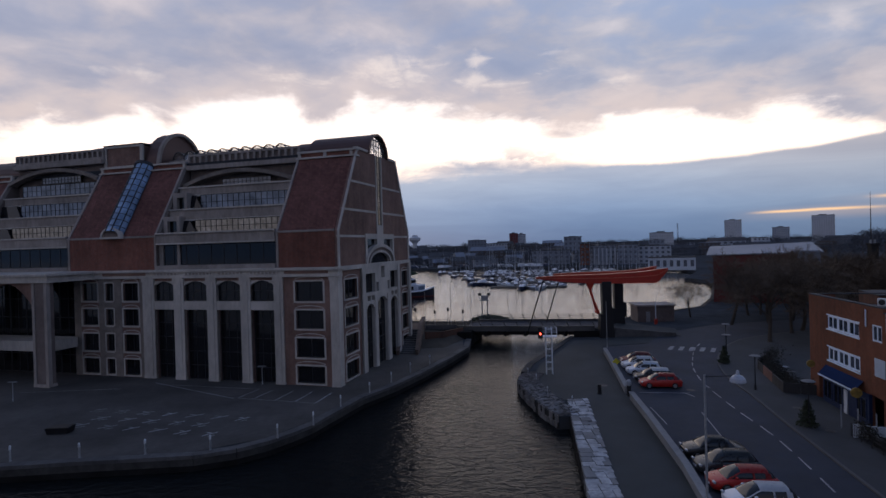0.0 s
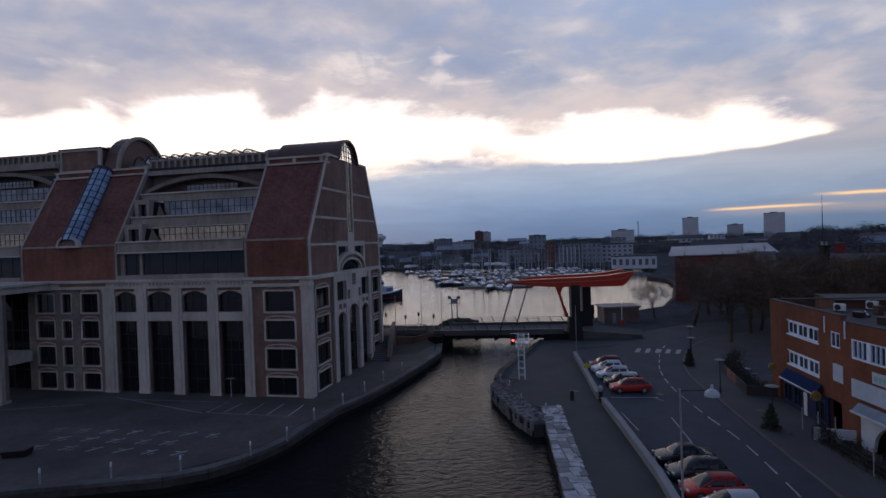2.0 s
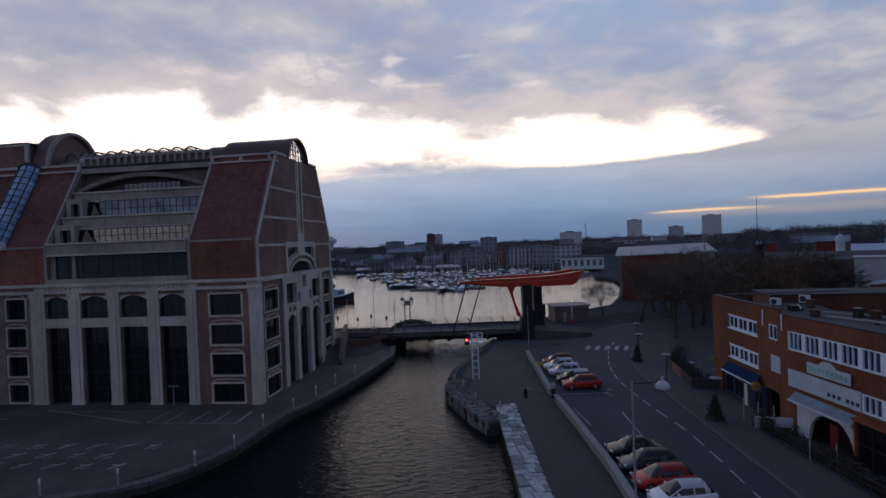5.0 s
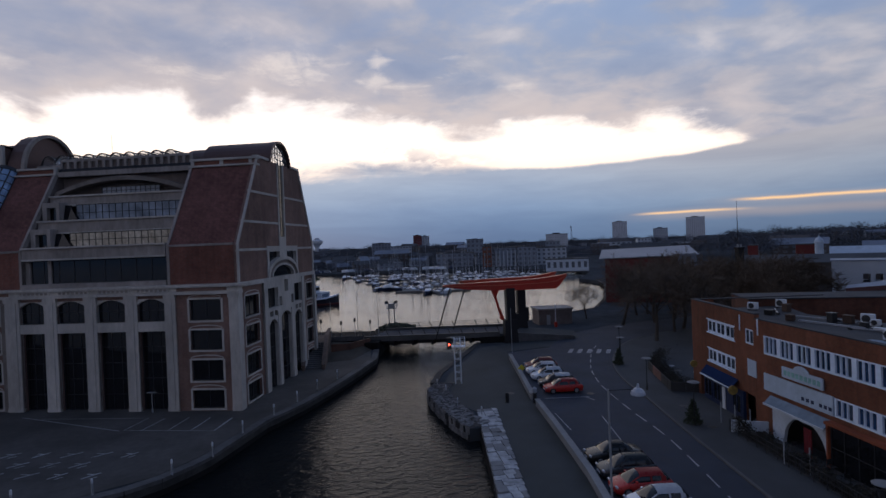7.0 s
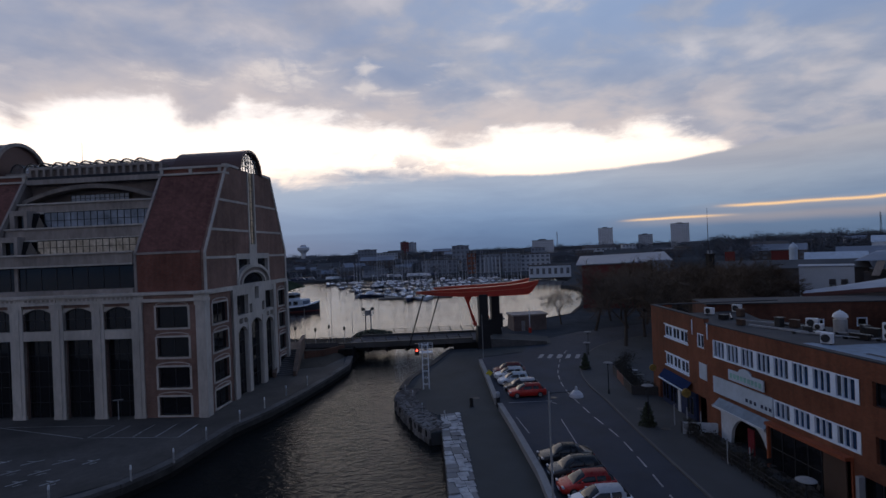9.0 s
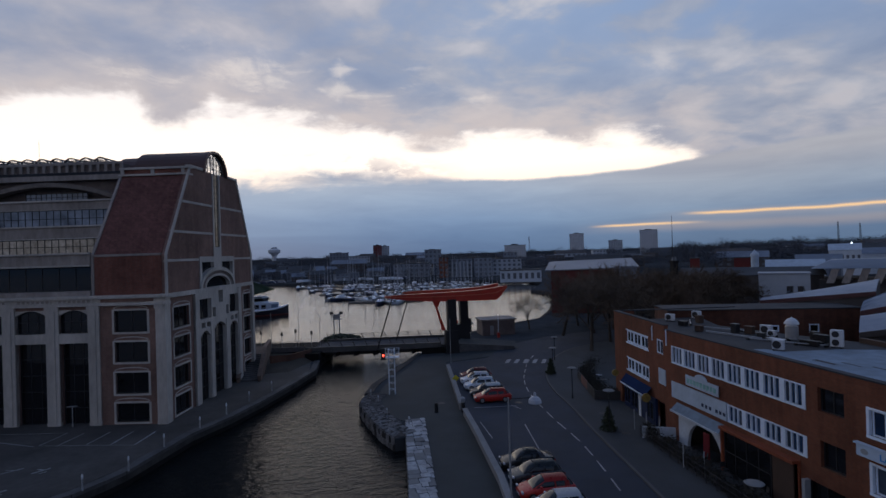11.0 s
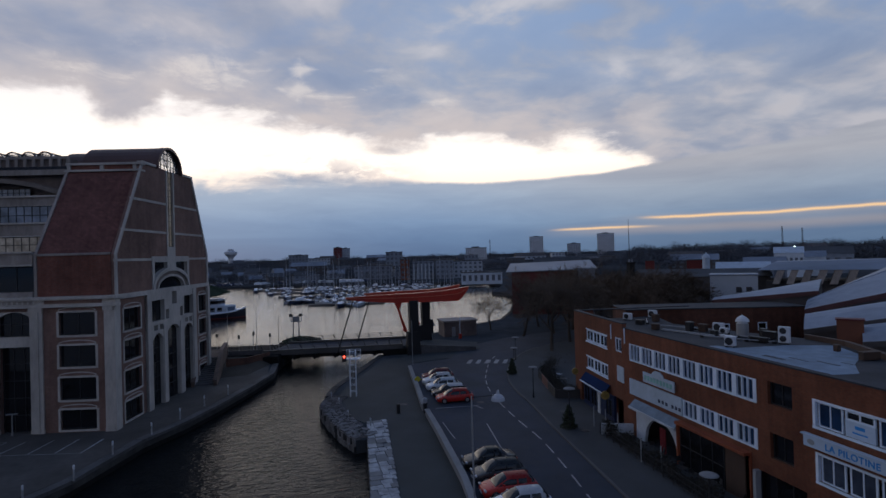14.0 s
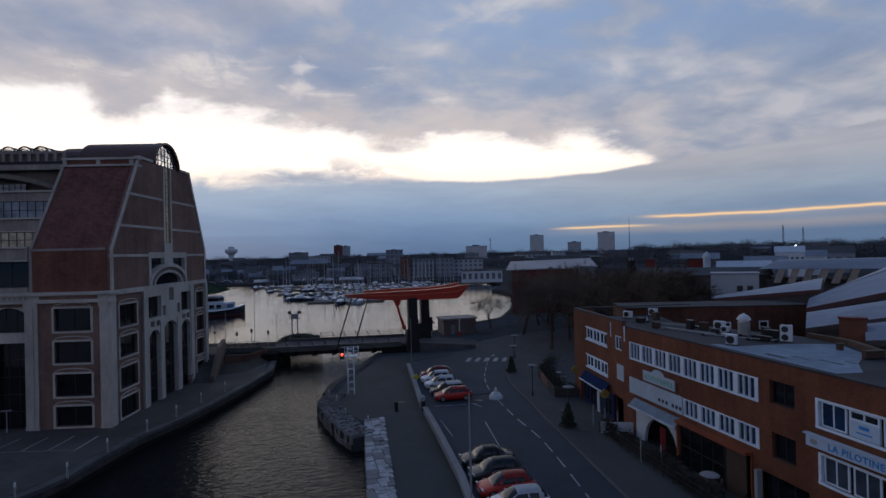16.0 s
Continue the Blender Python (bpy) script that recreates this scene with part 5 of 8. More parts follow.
    hexa(bm, [at(q, -0.315, z) for q, z in ring], [at(q, -0.298, z) for q, z in ring])
    part("sign_emblem", bm, M_CANOPY, sb)
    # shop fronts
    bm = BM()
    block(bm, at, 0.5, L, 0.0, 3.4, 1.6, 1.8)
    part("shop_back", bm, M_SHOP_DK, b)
    bm = BM()
    block(bm, at, 8.3, 8.46, 0.0, 3.3, -0.45, 0.3)
    block(bm, at, 15.45, 15.6, 0.0, 3.3, -0.1, 0.3)
    block(bm, at, 8.3, 15.6, 3.27, 3.48, -0.6, 0.3)
    part("shop_frame", bm, M_ORANGE_P, b, "orange steel shopfront frame")
    window(b, at, 8.55, 13.4, 0.1, 3.25, -0.3, 4, 2, M_FRAME_DK, name="shop_window")
    bm = BM()
    block(bm, at, 13.5, 15.3, 0.0, 3.2, -0.3, -0.2)
    part("shop_door", bm, M_DOOR_BRN, b)
    for s0, s1, z in ((16.0, 19.8, 2.6), (21.5, 27.0, 2.7), (29, 33, 2.7)):
        window(b, at, s0, s1, 0.05, z, 0.3, 3, 1, M_FRAME_DK, name="shop_window")
    bm = BM()
    block(bm, at, 16.1, 16.35, 0.0, 2.6, -0.4, 0.0)
    part("notice_pillar", bm, M_CANOPY, b)
    # whitewashed shop with a sloping canopy
    bm = BM()
    n = 18
    rings = []
    for k in range(n + 1):
        q = 3.3 + 4.7 * k / n
        z = 0.02 + 2.6 * math.sqrt(max(0.0, 1 - (2 * k / n - 1) ** 2)) if 0 < k < n else 0.0
        rings.append([at(q, -0.08, z), at(q, 0.2, z), at(q, 0.2, 3.0), at(q, -0.08, 3.0)])
    sweep(bm, [[at(2.1, -0.08, 0.0), at(2.1, 0.2, 0.0), at(2.1, 0.2, 3.0), at(2.1, -0.08, 3.0)], *rings, [at(8.2, -0.08, 0.0), at(8.2, 0.2, 0.0), at(8.2, 0.2, 3.0), at(8.2, -0.08, 3.0)]])
    part("white_shopfront", bm, M_WHITEWASH, b, "whitewashed shop front with a wide dark arch")
    bm = BM()
    hexa(bm, [at(1.8, -0.62, 2.86), at(8.3, -0.62, 2.8), at(8.3, 0, 3.4), at(1.8, 0, 3.45)], [at(1.8, -0.62, 2.92), at(8.3, -0.62, 2.86), at(8.3, 0, 3.46), at(1.8, 0, 3.51)])
    cn = part("sloping_canopy", bm, M_ROOFPALE, b, "grey sloping sheet canopy with a white edge")
    bm = BM()
    hexa(bm, [at(1.75, -0.68, 2.78), at(8.35, -0.68, 2.72), at(8.35, -0.61, 2.72), at(1.75, -0.61, 2.78)], [at(1.75, -0.68, 2.94), at(8.35, -0.68, 2.88), at(8.35, -0.61, 2.88), at(1.75, -0.61, 2.94)])
    part("canopy_edge", bm, M_WHITEWASH, cn)
    bm = BM()
    sweep(bm, [[(x, -0.3 + 0.06 * math.sin(k * 2.2), 0.1), (x, -0.2 + 0.06 * math.sin(k * 2.2), 0.1), (x, -0.2 + 0.06 * math.sin(k * 2.2), 2.2), (x, -0.3 + 0.06 * math.sin(k * 2.2), 2.2)] for k, x in enumerate([5.9 + 0.1 * q for q in range(9)])])
    part("hanging_cloth", bm, M_DKRED, b, "dark red hanging cloth")
    # side, back and roof
    inv = SHOP_N.inverted()
    flat = lambda pts: [tuple((inv @ Vector((x, y, 0)))[:2]) for x, y in pts]
    bm = BM()
    prism(bm, [(0.0, 0.4), (L, 0.4), (L, 8.5), (19.0, 9.7), (11.0, 13.4), (7.0, 13.6), (1.4, 11.4), (-5.8, 9.4), (-12.6, 11.8), *flat([(36.4, 56.4)])], 8.5, 8.85)
    part("roof_felt", bm, M_ROOFING, b)
    bm = BM()
    prism(bm, [(6.6, 1.0), (7.2, 4.4), (8.6, 5.0), (9.0, 9.4), (10.4, 12.6), (14.2, 10.8), (16.4, 7.6), (18.6, 5.4), (18.2, 2.2), (15.2, 2.9), (12.8, 1.3), (9.6, 1.5)], 8.85, 8.87)
    part("roof_membrane", bm, M_ROOFPALE, b, "pale patched roof membrane")
    rnd = random.Random(2)
    for k in range(4):
        bm = BM()
        s0, d0 = rnd.uniform(8.6, 16), rnd.uniform(2.5, 7.5)
        box(bm, s0, s0 + rnd.uniform(0.8, 2.2), d0, d0 + rnd.uniform(0.1, 0.4), 8.87, 8.875)
        part("roof_patch", bm, M_ROOFING, b)
    bm = BM()
    for a, c in (((7.0, 13.4), (11.0, 13.2)), ((11.0, 13.2), (19.0, 9.5)), ((19.0, 9.5), (L, 8.3))):
        beam(bm, (*a, 9.0), (*c, 9.0), 0.4, 0.5)
    part("rear_parapet", bm, M_DOOR_BRN, b)
    bm = BM()
    hexa(bm, [(L - 0.4, 0.4, 0), (L, 0.4, 0), (L, 8.4, 0), (L - 0.4, 8.4, 0)], [(L - 0.4, 0.4, TOP), (L, 0.4, TOP), (L, 8.4, TOP), (L - 0.4, 8.4, TOP)])
    part("side_wall", bm, M_ORANGE, b)
    bm = BM()
    hexa(bm, [(11.0, 13.3, 0), (19.0, 9.6, 0), (19.0, 9.2, 0), (11.0, 12.9, 0)], [(11.0, 13.3, 8.5), (19.0, 9.6, 8.5), (19.0, 9.2, 8.5), (11.0, 12.9, 8.5)])
    part("rear_wall", bm, M_ORANGE, b)
    bm = BM()
    beam(bm, (-2.0, 5.6, 8.95), (3.2, 7.3, 8.95), 0.2, 0.16)
    part("roof_kerb", bm, M_CANOPY, b)

    # farther section, slightly turned
    f = thing("shop_building", "orange brick corner wing with white windows and blue cafe front", "building", SHOP_F)
    LF, FTOP = 13.36, TOP + 0.38
    fh = [(4.4, 9.8, 7.15, 8.4), (4.4, 9.9, 4.2, 5.45), (11.7, 13.1, 7.25, 8.6), (2.5, 10.5, 0.0, 2.7), (11.2, 13.2, 0.0, 2.8)]
    bm = BM()
    panel(bm, at, 0.7, LF, 0.0, FTOP, 0.0, 0.4, fh)
    part("front_wall", bm, M_ORANGE, f, "orange red brick wall")
    bm = BM()
    block(bm, at, 0.7, LF, FTOP, FTOP + 0.1, -0.04, 0.46)
    block(bm, at, 0.7, 1.16, FTOP, FTOP + 0.1, 0.46, 14)
    part("parapet_coping", bm, M_ROOFING, f)
    for z0, z1 in ((7.15, 8.4), (4.2, 5.45)):
        bm = BM()
        block(bm, at, 4.3, 9.95, z0 - 0.12, z0, -0.1, 0.2)
        block(bm, at, 4.3, 9.95, z1, z1 + 0.1, -0.05, 0.1)
        part("window_sill", bm, M_FRAME_W, f)
        for k in range(3):
            a = 4.4 + k * 1.82
            window(f, at, a, a + 1.78, z0, z1, 0.05, 2, 1, M_FRAME_W, M_BLIND, fw=0.15)
    window(f, at, 11.7, 13.1, 7.25, 8.6, 0.05, 2, 1, M_FRAME_W, M_BLIND, fw=0.14)
    bm = BM()
    block(bm, at, 12.1, 13.5, 4.5, 5.95, -0.05, 0.1)
    part("wall_board", bm, M_PANEL, f)
    bm = BM()
    bar(bm, at(11.05, -0.1, 8.3), at(11.05, -0.1, 9.7), 0.06)
    part("rain_pipe", bm, M_FRAME_W, f)
    bm = BM()
    bar(bm, at(14.0, -0.1, 8.3), at(14.0, -0.1, 9.7), 0.06)
    part("rain_pipe", bm, M_FRAME_W, f)
    bm = BM()
    block(bm, at, 3.5, 11.3, 0.0, 2.75, -0.1, 0.15)
    part("cafe_front", bm, M_BLUE, f, "navy blue painted cafe front")
    for k in range(4):
        if k != 2:
            window(f, at, 3.7 + k * 1.9, 5.3 + k * 1.9, 0.5, 2.3, -0.16, 2, 1, M_BLUE, fw=0.12, name="cafe_window")
    bm = BM()
    block(bm, at, 7.45, 8.0, 0.05, 2.2, -0.18, -0.1)
    part("cafe_door", bm, M_WHITE_P, f, "white door")
    bm = BM()
    hexa(bm, [at(4.1, -0.75, 2.82), at(10.5, -0.75, 2.82), at(10.5, -0.1, 3.6), at(4.1, -0.1, 3.6)], [at(4.1, -0.75, 2.87), at(10.5, -0.75, 2.87), at(10.5, -0.1, 3.66), at(4.1, -0.1, 3.66)])
    aw = part("awning", bm, M_AWN_BLUE, f, "dark blue cafe awning with a pale edge")
    bm = BM()
    block(bm, at, 4.1, 10.5, 2.72, 2.84, -0.8, -0.74)
    part("awning_edge", bm, M_FRAME_W, aw)
    for s, z, r in ((2.6, 3.4, 0.36), (10.75, 2.75, 0.42)):
        bm = BM()
        spin(bm, [(r, -0.08), (r * 1.02, 0), (r, 0.08)], 14)
        d = part("hanging_sign", bm, M_YELLOW, f, "round yellow hanging sign")
        d.matrix_local = pose(s, -0.75, z, 0, 90, 0)
    bm = BM()
    block(bm, at, 0.7, 1.1, 0.0, FTOP, 0.4, 2.2)
    part("side_wall", bm, M_ORANGE, f)
    bm = BM()
    for z0, z1 in ((4.3, 5.5), (7.2, 8.4)):
        box(bm, 0.64, 0.8, 0.9, 2.1, z0, z1)
    part("side_window", bm, M_FRAME_W, f)
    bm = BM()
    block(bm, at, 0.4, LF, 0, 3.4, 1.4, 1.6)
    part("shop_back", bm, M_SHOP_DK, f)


build_shops()


# roof plant: fan units, vents and boxes
def fan_unit(m, w=0.95, h=1.0, dep=0.4):
    u = thing("air_conditioner", "white air conditioning unit with a dark fan grille on the roof", "air conditioner", m, group="roof air conditioners")
    bm = BM()
    box(bm, -w / 2, w / 2, -dep / 2, dep / 2, 0.08, h)
    bmesh.ops.bevel(bm, geom=bm.edges[:], offset=0.03, segments=1, affect="EDGES")
    part("casing", bm, M_WHITE_P, u)
    n = 2 if h > 1.2 else 1
    for k in range(n):
        bm = BM()
        spin(bm, [(h / n * 0.36, 0), (h / n * 0.36, 0.03), (h / n * 0.1, 0.04)], 14)
        g = part("fan_grille", bm, M_FRAME_DK, u)
        g.matrix_local = pose(-w * 0.08, -dep / 2 - 0.002, 0.08 + (h - 0.08) * (k + 0.5) / n, 90, 0, 0)
    for s in (-1, 1):
        bm = BM()
        box(bm, s * w * 0.35 - 0.05, s * w * 0.35 + 0.05, -dep / 2 - 0.05, dep / 2 + 0.05, 0, 0.08)
        part("foot", bm, M_FRAME_DK, u)


def on_roof(s, d, turn=0.0, z=8.88):
    return SHOP_N @ pose(s, d, z, 0, 0, turn)


for s, d, t, w, h in ((8.1, 4.9, 35, 0.8, 0.85), (8.4, 9.8, 35, 0.85, 1.4), (-11.0, 10.4, 30, 1.0, 0.9), (-10.4, 6.8, 30, 1.0, 0.8), (1.2, 9.4, 30, 1.0, 0.9), (2.4, 9.0, 30, 0.7, 0.6)):
    fan_unit(on_roof(s, d, t), w, h)


def roof_vent():
    v = thing("roof_vent", "grey cylindrical roof vent with a white conical cap", "roof vent", on_roof(3.9, 9.7))
    bm = BM()
    spin(bm, [(0.5, 0), (0.5, 1.1), (0.47, 1.15)], 20)
    part("drum", bm, M_GREY_ST, v, smooth=False)
    bm = BM()
    spin(bm, [(0.4, 1.15), (0.4, 1.27), (0.58, 1.29), (0.57, 1.38), (0.46, 1.6), (0.25, 1.78), (0.06, 1.86), (0.02, 1.95)], 20)
    part("cap", bm, M_WHITE_P, v, "white conical cap")


roof_vent()


def roof_boxes():
    rnd = random.Random(5)
    for s, d, w, l, h, m in ((4.6, 7.6, 1.9, 0.5, 0.3, M_WHITE_P), (6.0, 10.6, 1.5, 0.7, 0.8, M_BLACK), (7.0, 8.6, 2.0, 0.5, 0.5, M_BLACK), (0.3, 8.4, 1.0, 0.7, 0.9, M_DOOR_BRN), (-0.6, 7.6, 0.8, 0.8, 1.1, M_FRAME_DK), (2.8, 7.6, 0.8, 0.6, 0.6, M_FRAME_DK), (4.9, 11.0, 0.9, 0.6, 0.9, M_BLACK), (12.4, 10.6, 0.5, 0.5, 0.6, M_DOOR_BRN), (-6.6, 6.0, 1.2, 0.7, 0.6, M_BLACK), (-8.0, 8.8, 0.9, 0.8, 1.0, M_DOOR_BRN), (-2.6, 5.2, 0.9, 0.7, 0.7, M_DOOR_BRN), (15.6, 9.8, 0.6, 1.8, 0.7, M_DOOR_BRN)):
        u = thing("roof_box", "small dark plant box on the flat roof", "roof box", on_roof(s, d, rnd.uniform(-10, 20)), group="roof boxes")
        bm = BM()
        w, l, h = w * 0.75, l * 0.75, h * 0.75
        box(bm, -w / 2, w / 2, -l / 2, l / 2, 0, h)
        bmesh.ops.bevel(bm, geom=bm.edges[:], offset=0.04, segments=1, affect="EDGES")
        part("casing", bm, m, u)
        bm = BM()
        box(bm, -w / 2 - 0.06, w / 2 + 0.06, -l / 2 - 0.06, l / 2 + 0.06, h, h + 0.05)
        part("lid", bm, m, u)


roof_boxes()


def roof_pipes():
    for pts in (((-4.5, 6.8), (-1.0, 8.6), (2.6, 9.2)), ((3.0, 6.2), (6.4, 7.9), (8.0, 9.2)), ((-9.5, 8.6), (-6.5, 6.8)), ((4.4, 8.9), (6.8, 9.9))):
        p = thing("roof_pipe", "thin grey service pipe lying on the flat roof", "pipe", on_roof(0, 0), group="roof pipes")
        for a, c in zip(pts, pts[1:]):
            bm = BM()
            bar(bm, (*a, 0.14), (*c, 0.14), 0.06)
            part("length", bm, M_GREY_ST, p)
        for a in pts:
            bm = BM()
            box(bm, a[0] - 0.12, a[0] + 0.12, a[1] - 0.12, a[1] + 0.12, -0.02, 0.16)
            part("support_block", bm, M_BLACK, p)


roof_pipes()


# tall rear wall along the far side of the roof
# Darker red brick than the front walls.
M_BRICK_DARK = brick_material("dark_red_brick", (0.12, 0.05, 0.034), (0.095, 0.04, 0.029), (0.08, 0.05, 0.04))


def rear_block():
    b = thing("rear_wing", "dark brick rear wing along the far side of the roof", "building", pose(36.6, 58.3, 0, 0, 0, -19.6))
    at = lambda s, d, z: Vector((s, d, z))
    holes = [(21.4, 22.5, 6.9, 7.9), (17.4, 18.2, 7.0, 7.8)]
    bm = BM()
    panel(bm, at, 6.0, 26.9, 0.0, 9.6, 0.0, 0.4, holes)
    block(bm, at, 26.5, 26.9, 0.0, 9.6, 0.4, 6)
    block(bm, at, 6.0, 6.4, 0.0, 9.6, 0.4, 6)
    part("wall", bm, M_BRICK_DARK, b)
    for h in holes:
        window(b, at, *h, 0.02, 1, 1, M_FRAME_W, fw=0.14)
    bm = BM()
    block(bm, at, 5.9, 27.0, 9.6, 9.72, -0.12, 6)
    part("roof", bm, M_ROOFING, b)


rear_block()


# chimney with an aerial mast beyond the trees
def chimney_mast():
    c = thing("chimney", "dark brick chimney carrying a thin aerial mast", "chimney", pose(77.8, 105.2, 0))
    bm = BM()
    sweep(bm, [[(-w, -w, z), (w, -w, z), (w, w, z), (-w, w, z)] for w, z in ((0.75, 0), (0.6, 13.6), (0.75, 13.7), (0.75, 14.0))])
    part("shaft", bm, M_FARD_BRICK, c)
    for x in (-0.38, 0.38):
        bm = BM()
        spin(bm, [(0.2, 14.0), (0.16, 14.6), (0.2, 14.7)], 10, (x, 0, 0))
        part("chimney_pot", bm, M_CANOPY, c)
    bm = BM()
    bar(bm, (0, 0.4, 13.9), (0, 0.4, 20.5), 0.1, 0.07)
    bar(bm, (0, 0.4, 20.5), (0, 0.4, 23.8), 0.05, 0.03)
    part("aerial_mast", bm, M_FRAME_DK, c)


# Near-black brick for the chimney shaft.
M_FARD_BRICK = material("near_black_brick", (0.018, 0.016, 0.016), 0.9, vary=0.25)
chimney_mast()

# ---------------------------------------------------------------- red bascule bridge
def build_bridge():
    b = thing("bascule_bridge", "red bascule bridge with a boat shaped balance beam on black posts", "bridge", pose(0, 0, 0))
    M_DECK = material("grey_bridge_steel", (0.095, 0.092, 0.09), 0.8, 0.1, vary=0.3)
    SK = Vector((4.2, 8.0, 0))                      # the far side of the skewed bridge
    A, C = Vector((-0.6, 95.0, 0)), Vector((22.3, 91.7, 0))
    up = lambda v, z: Vector((v.x, v.y, z))
    bm = BM()
    hexa(bm, [up(A, 1.0), up(C, 1.0), up(C + SK, 1.0), up(A + SK, 1.0)], [up(A, 1.4), up(C, 1.4), up(C + SK, 1.4), up(A + SK, 1.4)])
    part("deck", bm, M_ROAD, b)
    for o in (Vector((0, 0, 0)), SK):
        bm = BM()
        beam(bm, up(A + o, 1.3), up(C + o, 1.3), 0.35, 0.8)
        beam(bm, up(A + o, 1.75), up(C + o, 1.75), 0.5, 0.1)
        part("edge_girder", bm, M_DECK, b, "grey steel edge girder")
    for k in range(7):
        bm = BM()
        p = A.lerp(C, (k + 0.5) / 7)
        beam(bm, up(p, 0.5), up(p + SK, 0.5), 0.4, 1.0)
        part("cross_girder", bm, M_BLACK, b)
    for y in (0.22, 0.78):
        bm = BM()
        beam(bm, up(A + SK * y, 0.5), up(C + SK * y, 0.5), 0.4, 1.0)
        part("main_girder", bm, M_BLACK, b)
    # slanted railing posts and rails, both sides
    for o in (Vector((0, 0, 0)), SK):
        for k in range(12):
            q = A.lerp(C, k / 11) + o
            bm = BM()
            beam(bm, up(q, 1.75), up(q, 2.8) - Vector((0.5, 0, 0)), 0.1, 0.13)
            part("rail_post", bm, M_DECK, b)
        for z in (2.1, 2.4, 2.7):
            bm = BM()
            sh = Vector((-(z - 1.75) * 0.47, 0, 0))
            bar(bm, up(A + o, z) + sh, up(C + o, z) + sh, 0.03)
            part("rail", bm, M_DECK, b)
    # black posts
    for o in (Vector((0, 0, 0)), SK):
        x, y = 24.2 + o.x, 91.0 + o.y
        bm = BM()
        hexa(bm, [(x - 1.35, y - 0.9, 0), (x + 1.0, y - 0.9, 0), (x + 1.0, y + 0.9, 0), (x - 1.35, y + 0.9, 0)], [(x - 1.2, y - 0.7, 3.9), (x + 0.75, y - 0.7, 3.9), (x + 0.75, y + 0.7, 3.9), (x - 1.2, y + 0.7, 3.9)])
        hexa(bm, [(x - 0.8, y - 0.65, 3.9), (x + 0.75, y - 0.65, 3.9), (x + 0.75, y + 0.65, 3.9), (x - 0.8, y + 0.65, 3.9)], [(x - 0.85, y - 0.65, 9.2), (x + 0.7, y - 0.65, 9.2), (x + 0.7, y + 0.65, 9.2), (x - 0.85, y + 0.65, 9.2)])
        part("post", bm, M_BLACK, b, "black steel post")
        bm = BM()
        box(bm, x + 0.7, x + 1.3, y - 0.5, y + 0.6, 2.2, 4.8)
        part("machine_box", bm, M_BLACK, b)
        # boat shaped arm
        x0 = 12.7 + o.x
        dx, cut = o.x, (1.6 if o.x else 0.0)
        sect = [(x0, 9.9, 10.12, 0.16), (16.5 + dx, 9.35, 10.25, 0.3), (20.5 + dx, 9.0, 10.3, 0.45), (25.0 + dx, 8.85, 10.35, 0.5), (29.0 + dx - cut, 8.78, 10.5, 0.5), (32.2 + dx - 1.6 * cut, 8.75, 10.8, 0.4), (32.9 + dx - 1.8 * cut, 9.2, 10.9, 0.28), (34.3 + dx - 2 * cut, 10.75, 11.05, 0.08)]
        bm = BM()
        sweep(bm, [[(q, y - w, l), (q, y + w, l), (q, y + w, h), (q, y - w, h)] for q, l, h, w in sect])
        arm = part("balance_arm", bm, M_RED, b, "red boat shaped balance arm")
        bm = BM()
        sweep(bm, [[(q, y - w - 0.12, l * 0.4 + h * 0.6 - 0.07), (q, y - w + 0.02, l * 0.4 + h * 0.6 - 0.07), (q, y - w + 0.02, l * 0.4 + h * 0.6 + 0.07), (q, y - w - 0.12, l * 0.4 + h * 0.6 + 0.07)] for q, l, h, w in sect])
        part("rubbing_strake", bm, M_RED_L, arm)
        bm = BM()
        sweep(bm, [[(q, y - w - 0.07, h), (q, y + w + 0.07, h), (q, y + w + 0.07, h + 0.1), (q, y - w - 0.07, h + 0.1)] for q, l, h, w in sect])
        part("gunwale", bm, M_RED_L, arm)
        bm = BM()
        bar(bm, (13.9 + o.x, y, 9.6), (11.2 + o.x, y, 1.2), 0.11)
        part("hanger_rod", bm, M_BLACK, b)
        bm = BM()
        xx = o.x
        hexa(bm, [(20.9 + xx, y - 0.3, 8.95), (22.2 + xx, y - 0.3, 8.95), (22.2 + xx, y + 0.3, 8.95), (20.9 + xx, y + 0.3, 8.95)], [(21.35 + xx, y - 0.2, 7.9), (21.75 + xx, y - 0.2, 7.9), (21.75 + xx, y + 0.2, 7.9), (21.35 + xx, y + 0.2, 7.9)])
        bar(bm, (21.5 + xx, y, 8.1), (22.2 + xx, y, 5.6), 0.2)
        bar(bm, (22.2 + xx, y, 5.7), (22.8 + xx, y, 3.9), 0.26)
        bar(bm, (22.6 + xx, y - 0.4, 4.3), (22.6 + xx, y + 0.4, 4.3), 0.35)
        part("hydraulic_strut", bm, M_RED, b, "red hydraulic ram")
    for x in (19.0, 22.5, 26.0, 30.0):
        bm = BM()
        beam(bm, (x, 91.0, 9.8), (x + 4.2, 99.0, 9.8), 0.3, 0.4)
        part("arm_cross_tie", bm, M_RED, b)


M_RED_L = material("lighter_red_bridge_paint", (0.52, 0.11, 0.06), 0.45, vary=0.15)
build_bridge()


# raised approaches either side of the bridge
M_WINGWALL = brick_material("brown_wing_wall_brick", (0.13, 0.065, 0.045), (0.10, 0.05, 0.036), (0.09, 0.065, 0.055))
M_STAIR = material("brown_stair_stone", (0.125, 0.088, 0.07), 0.92, vary=0.35, big=0.5, small=2.5, bump=0.6, bump_scale=4)


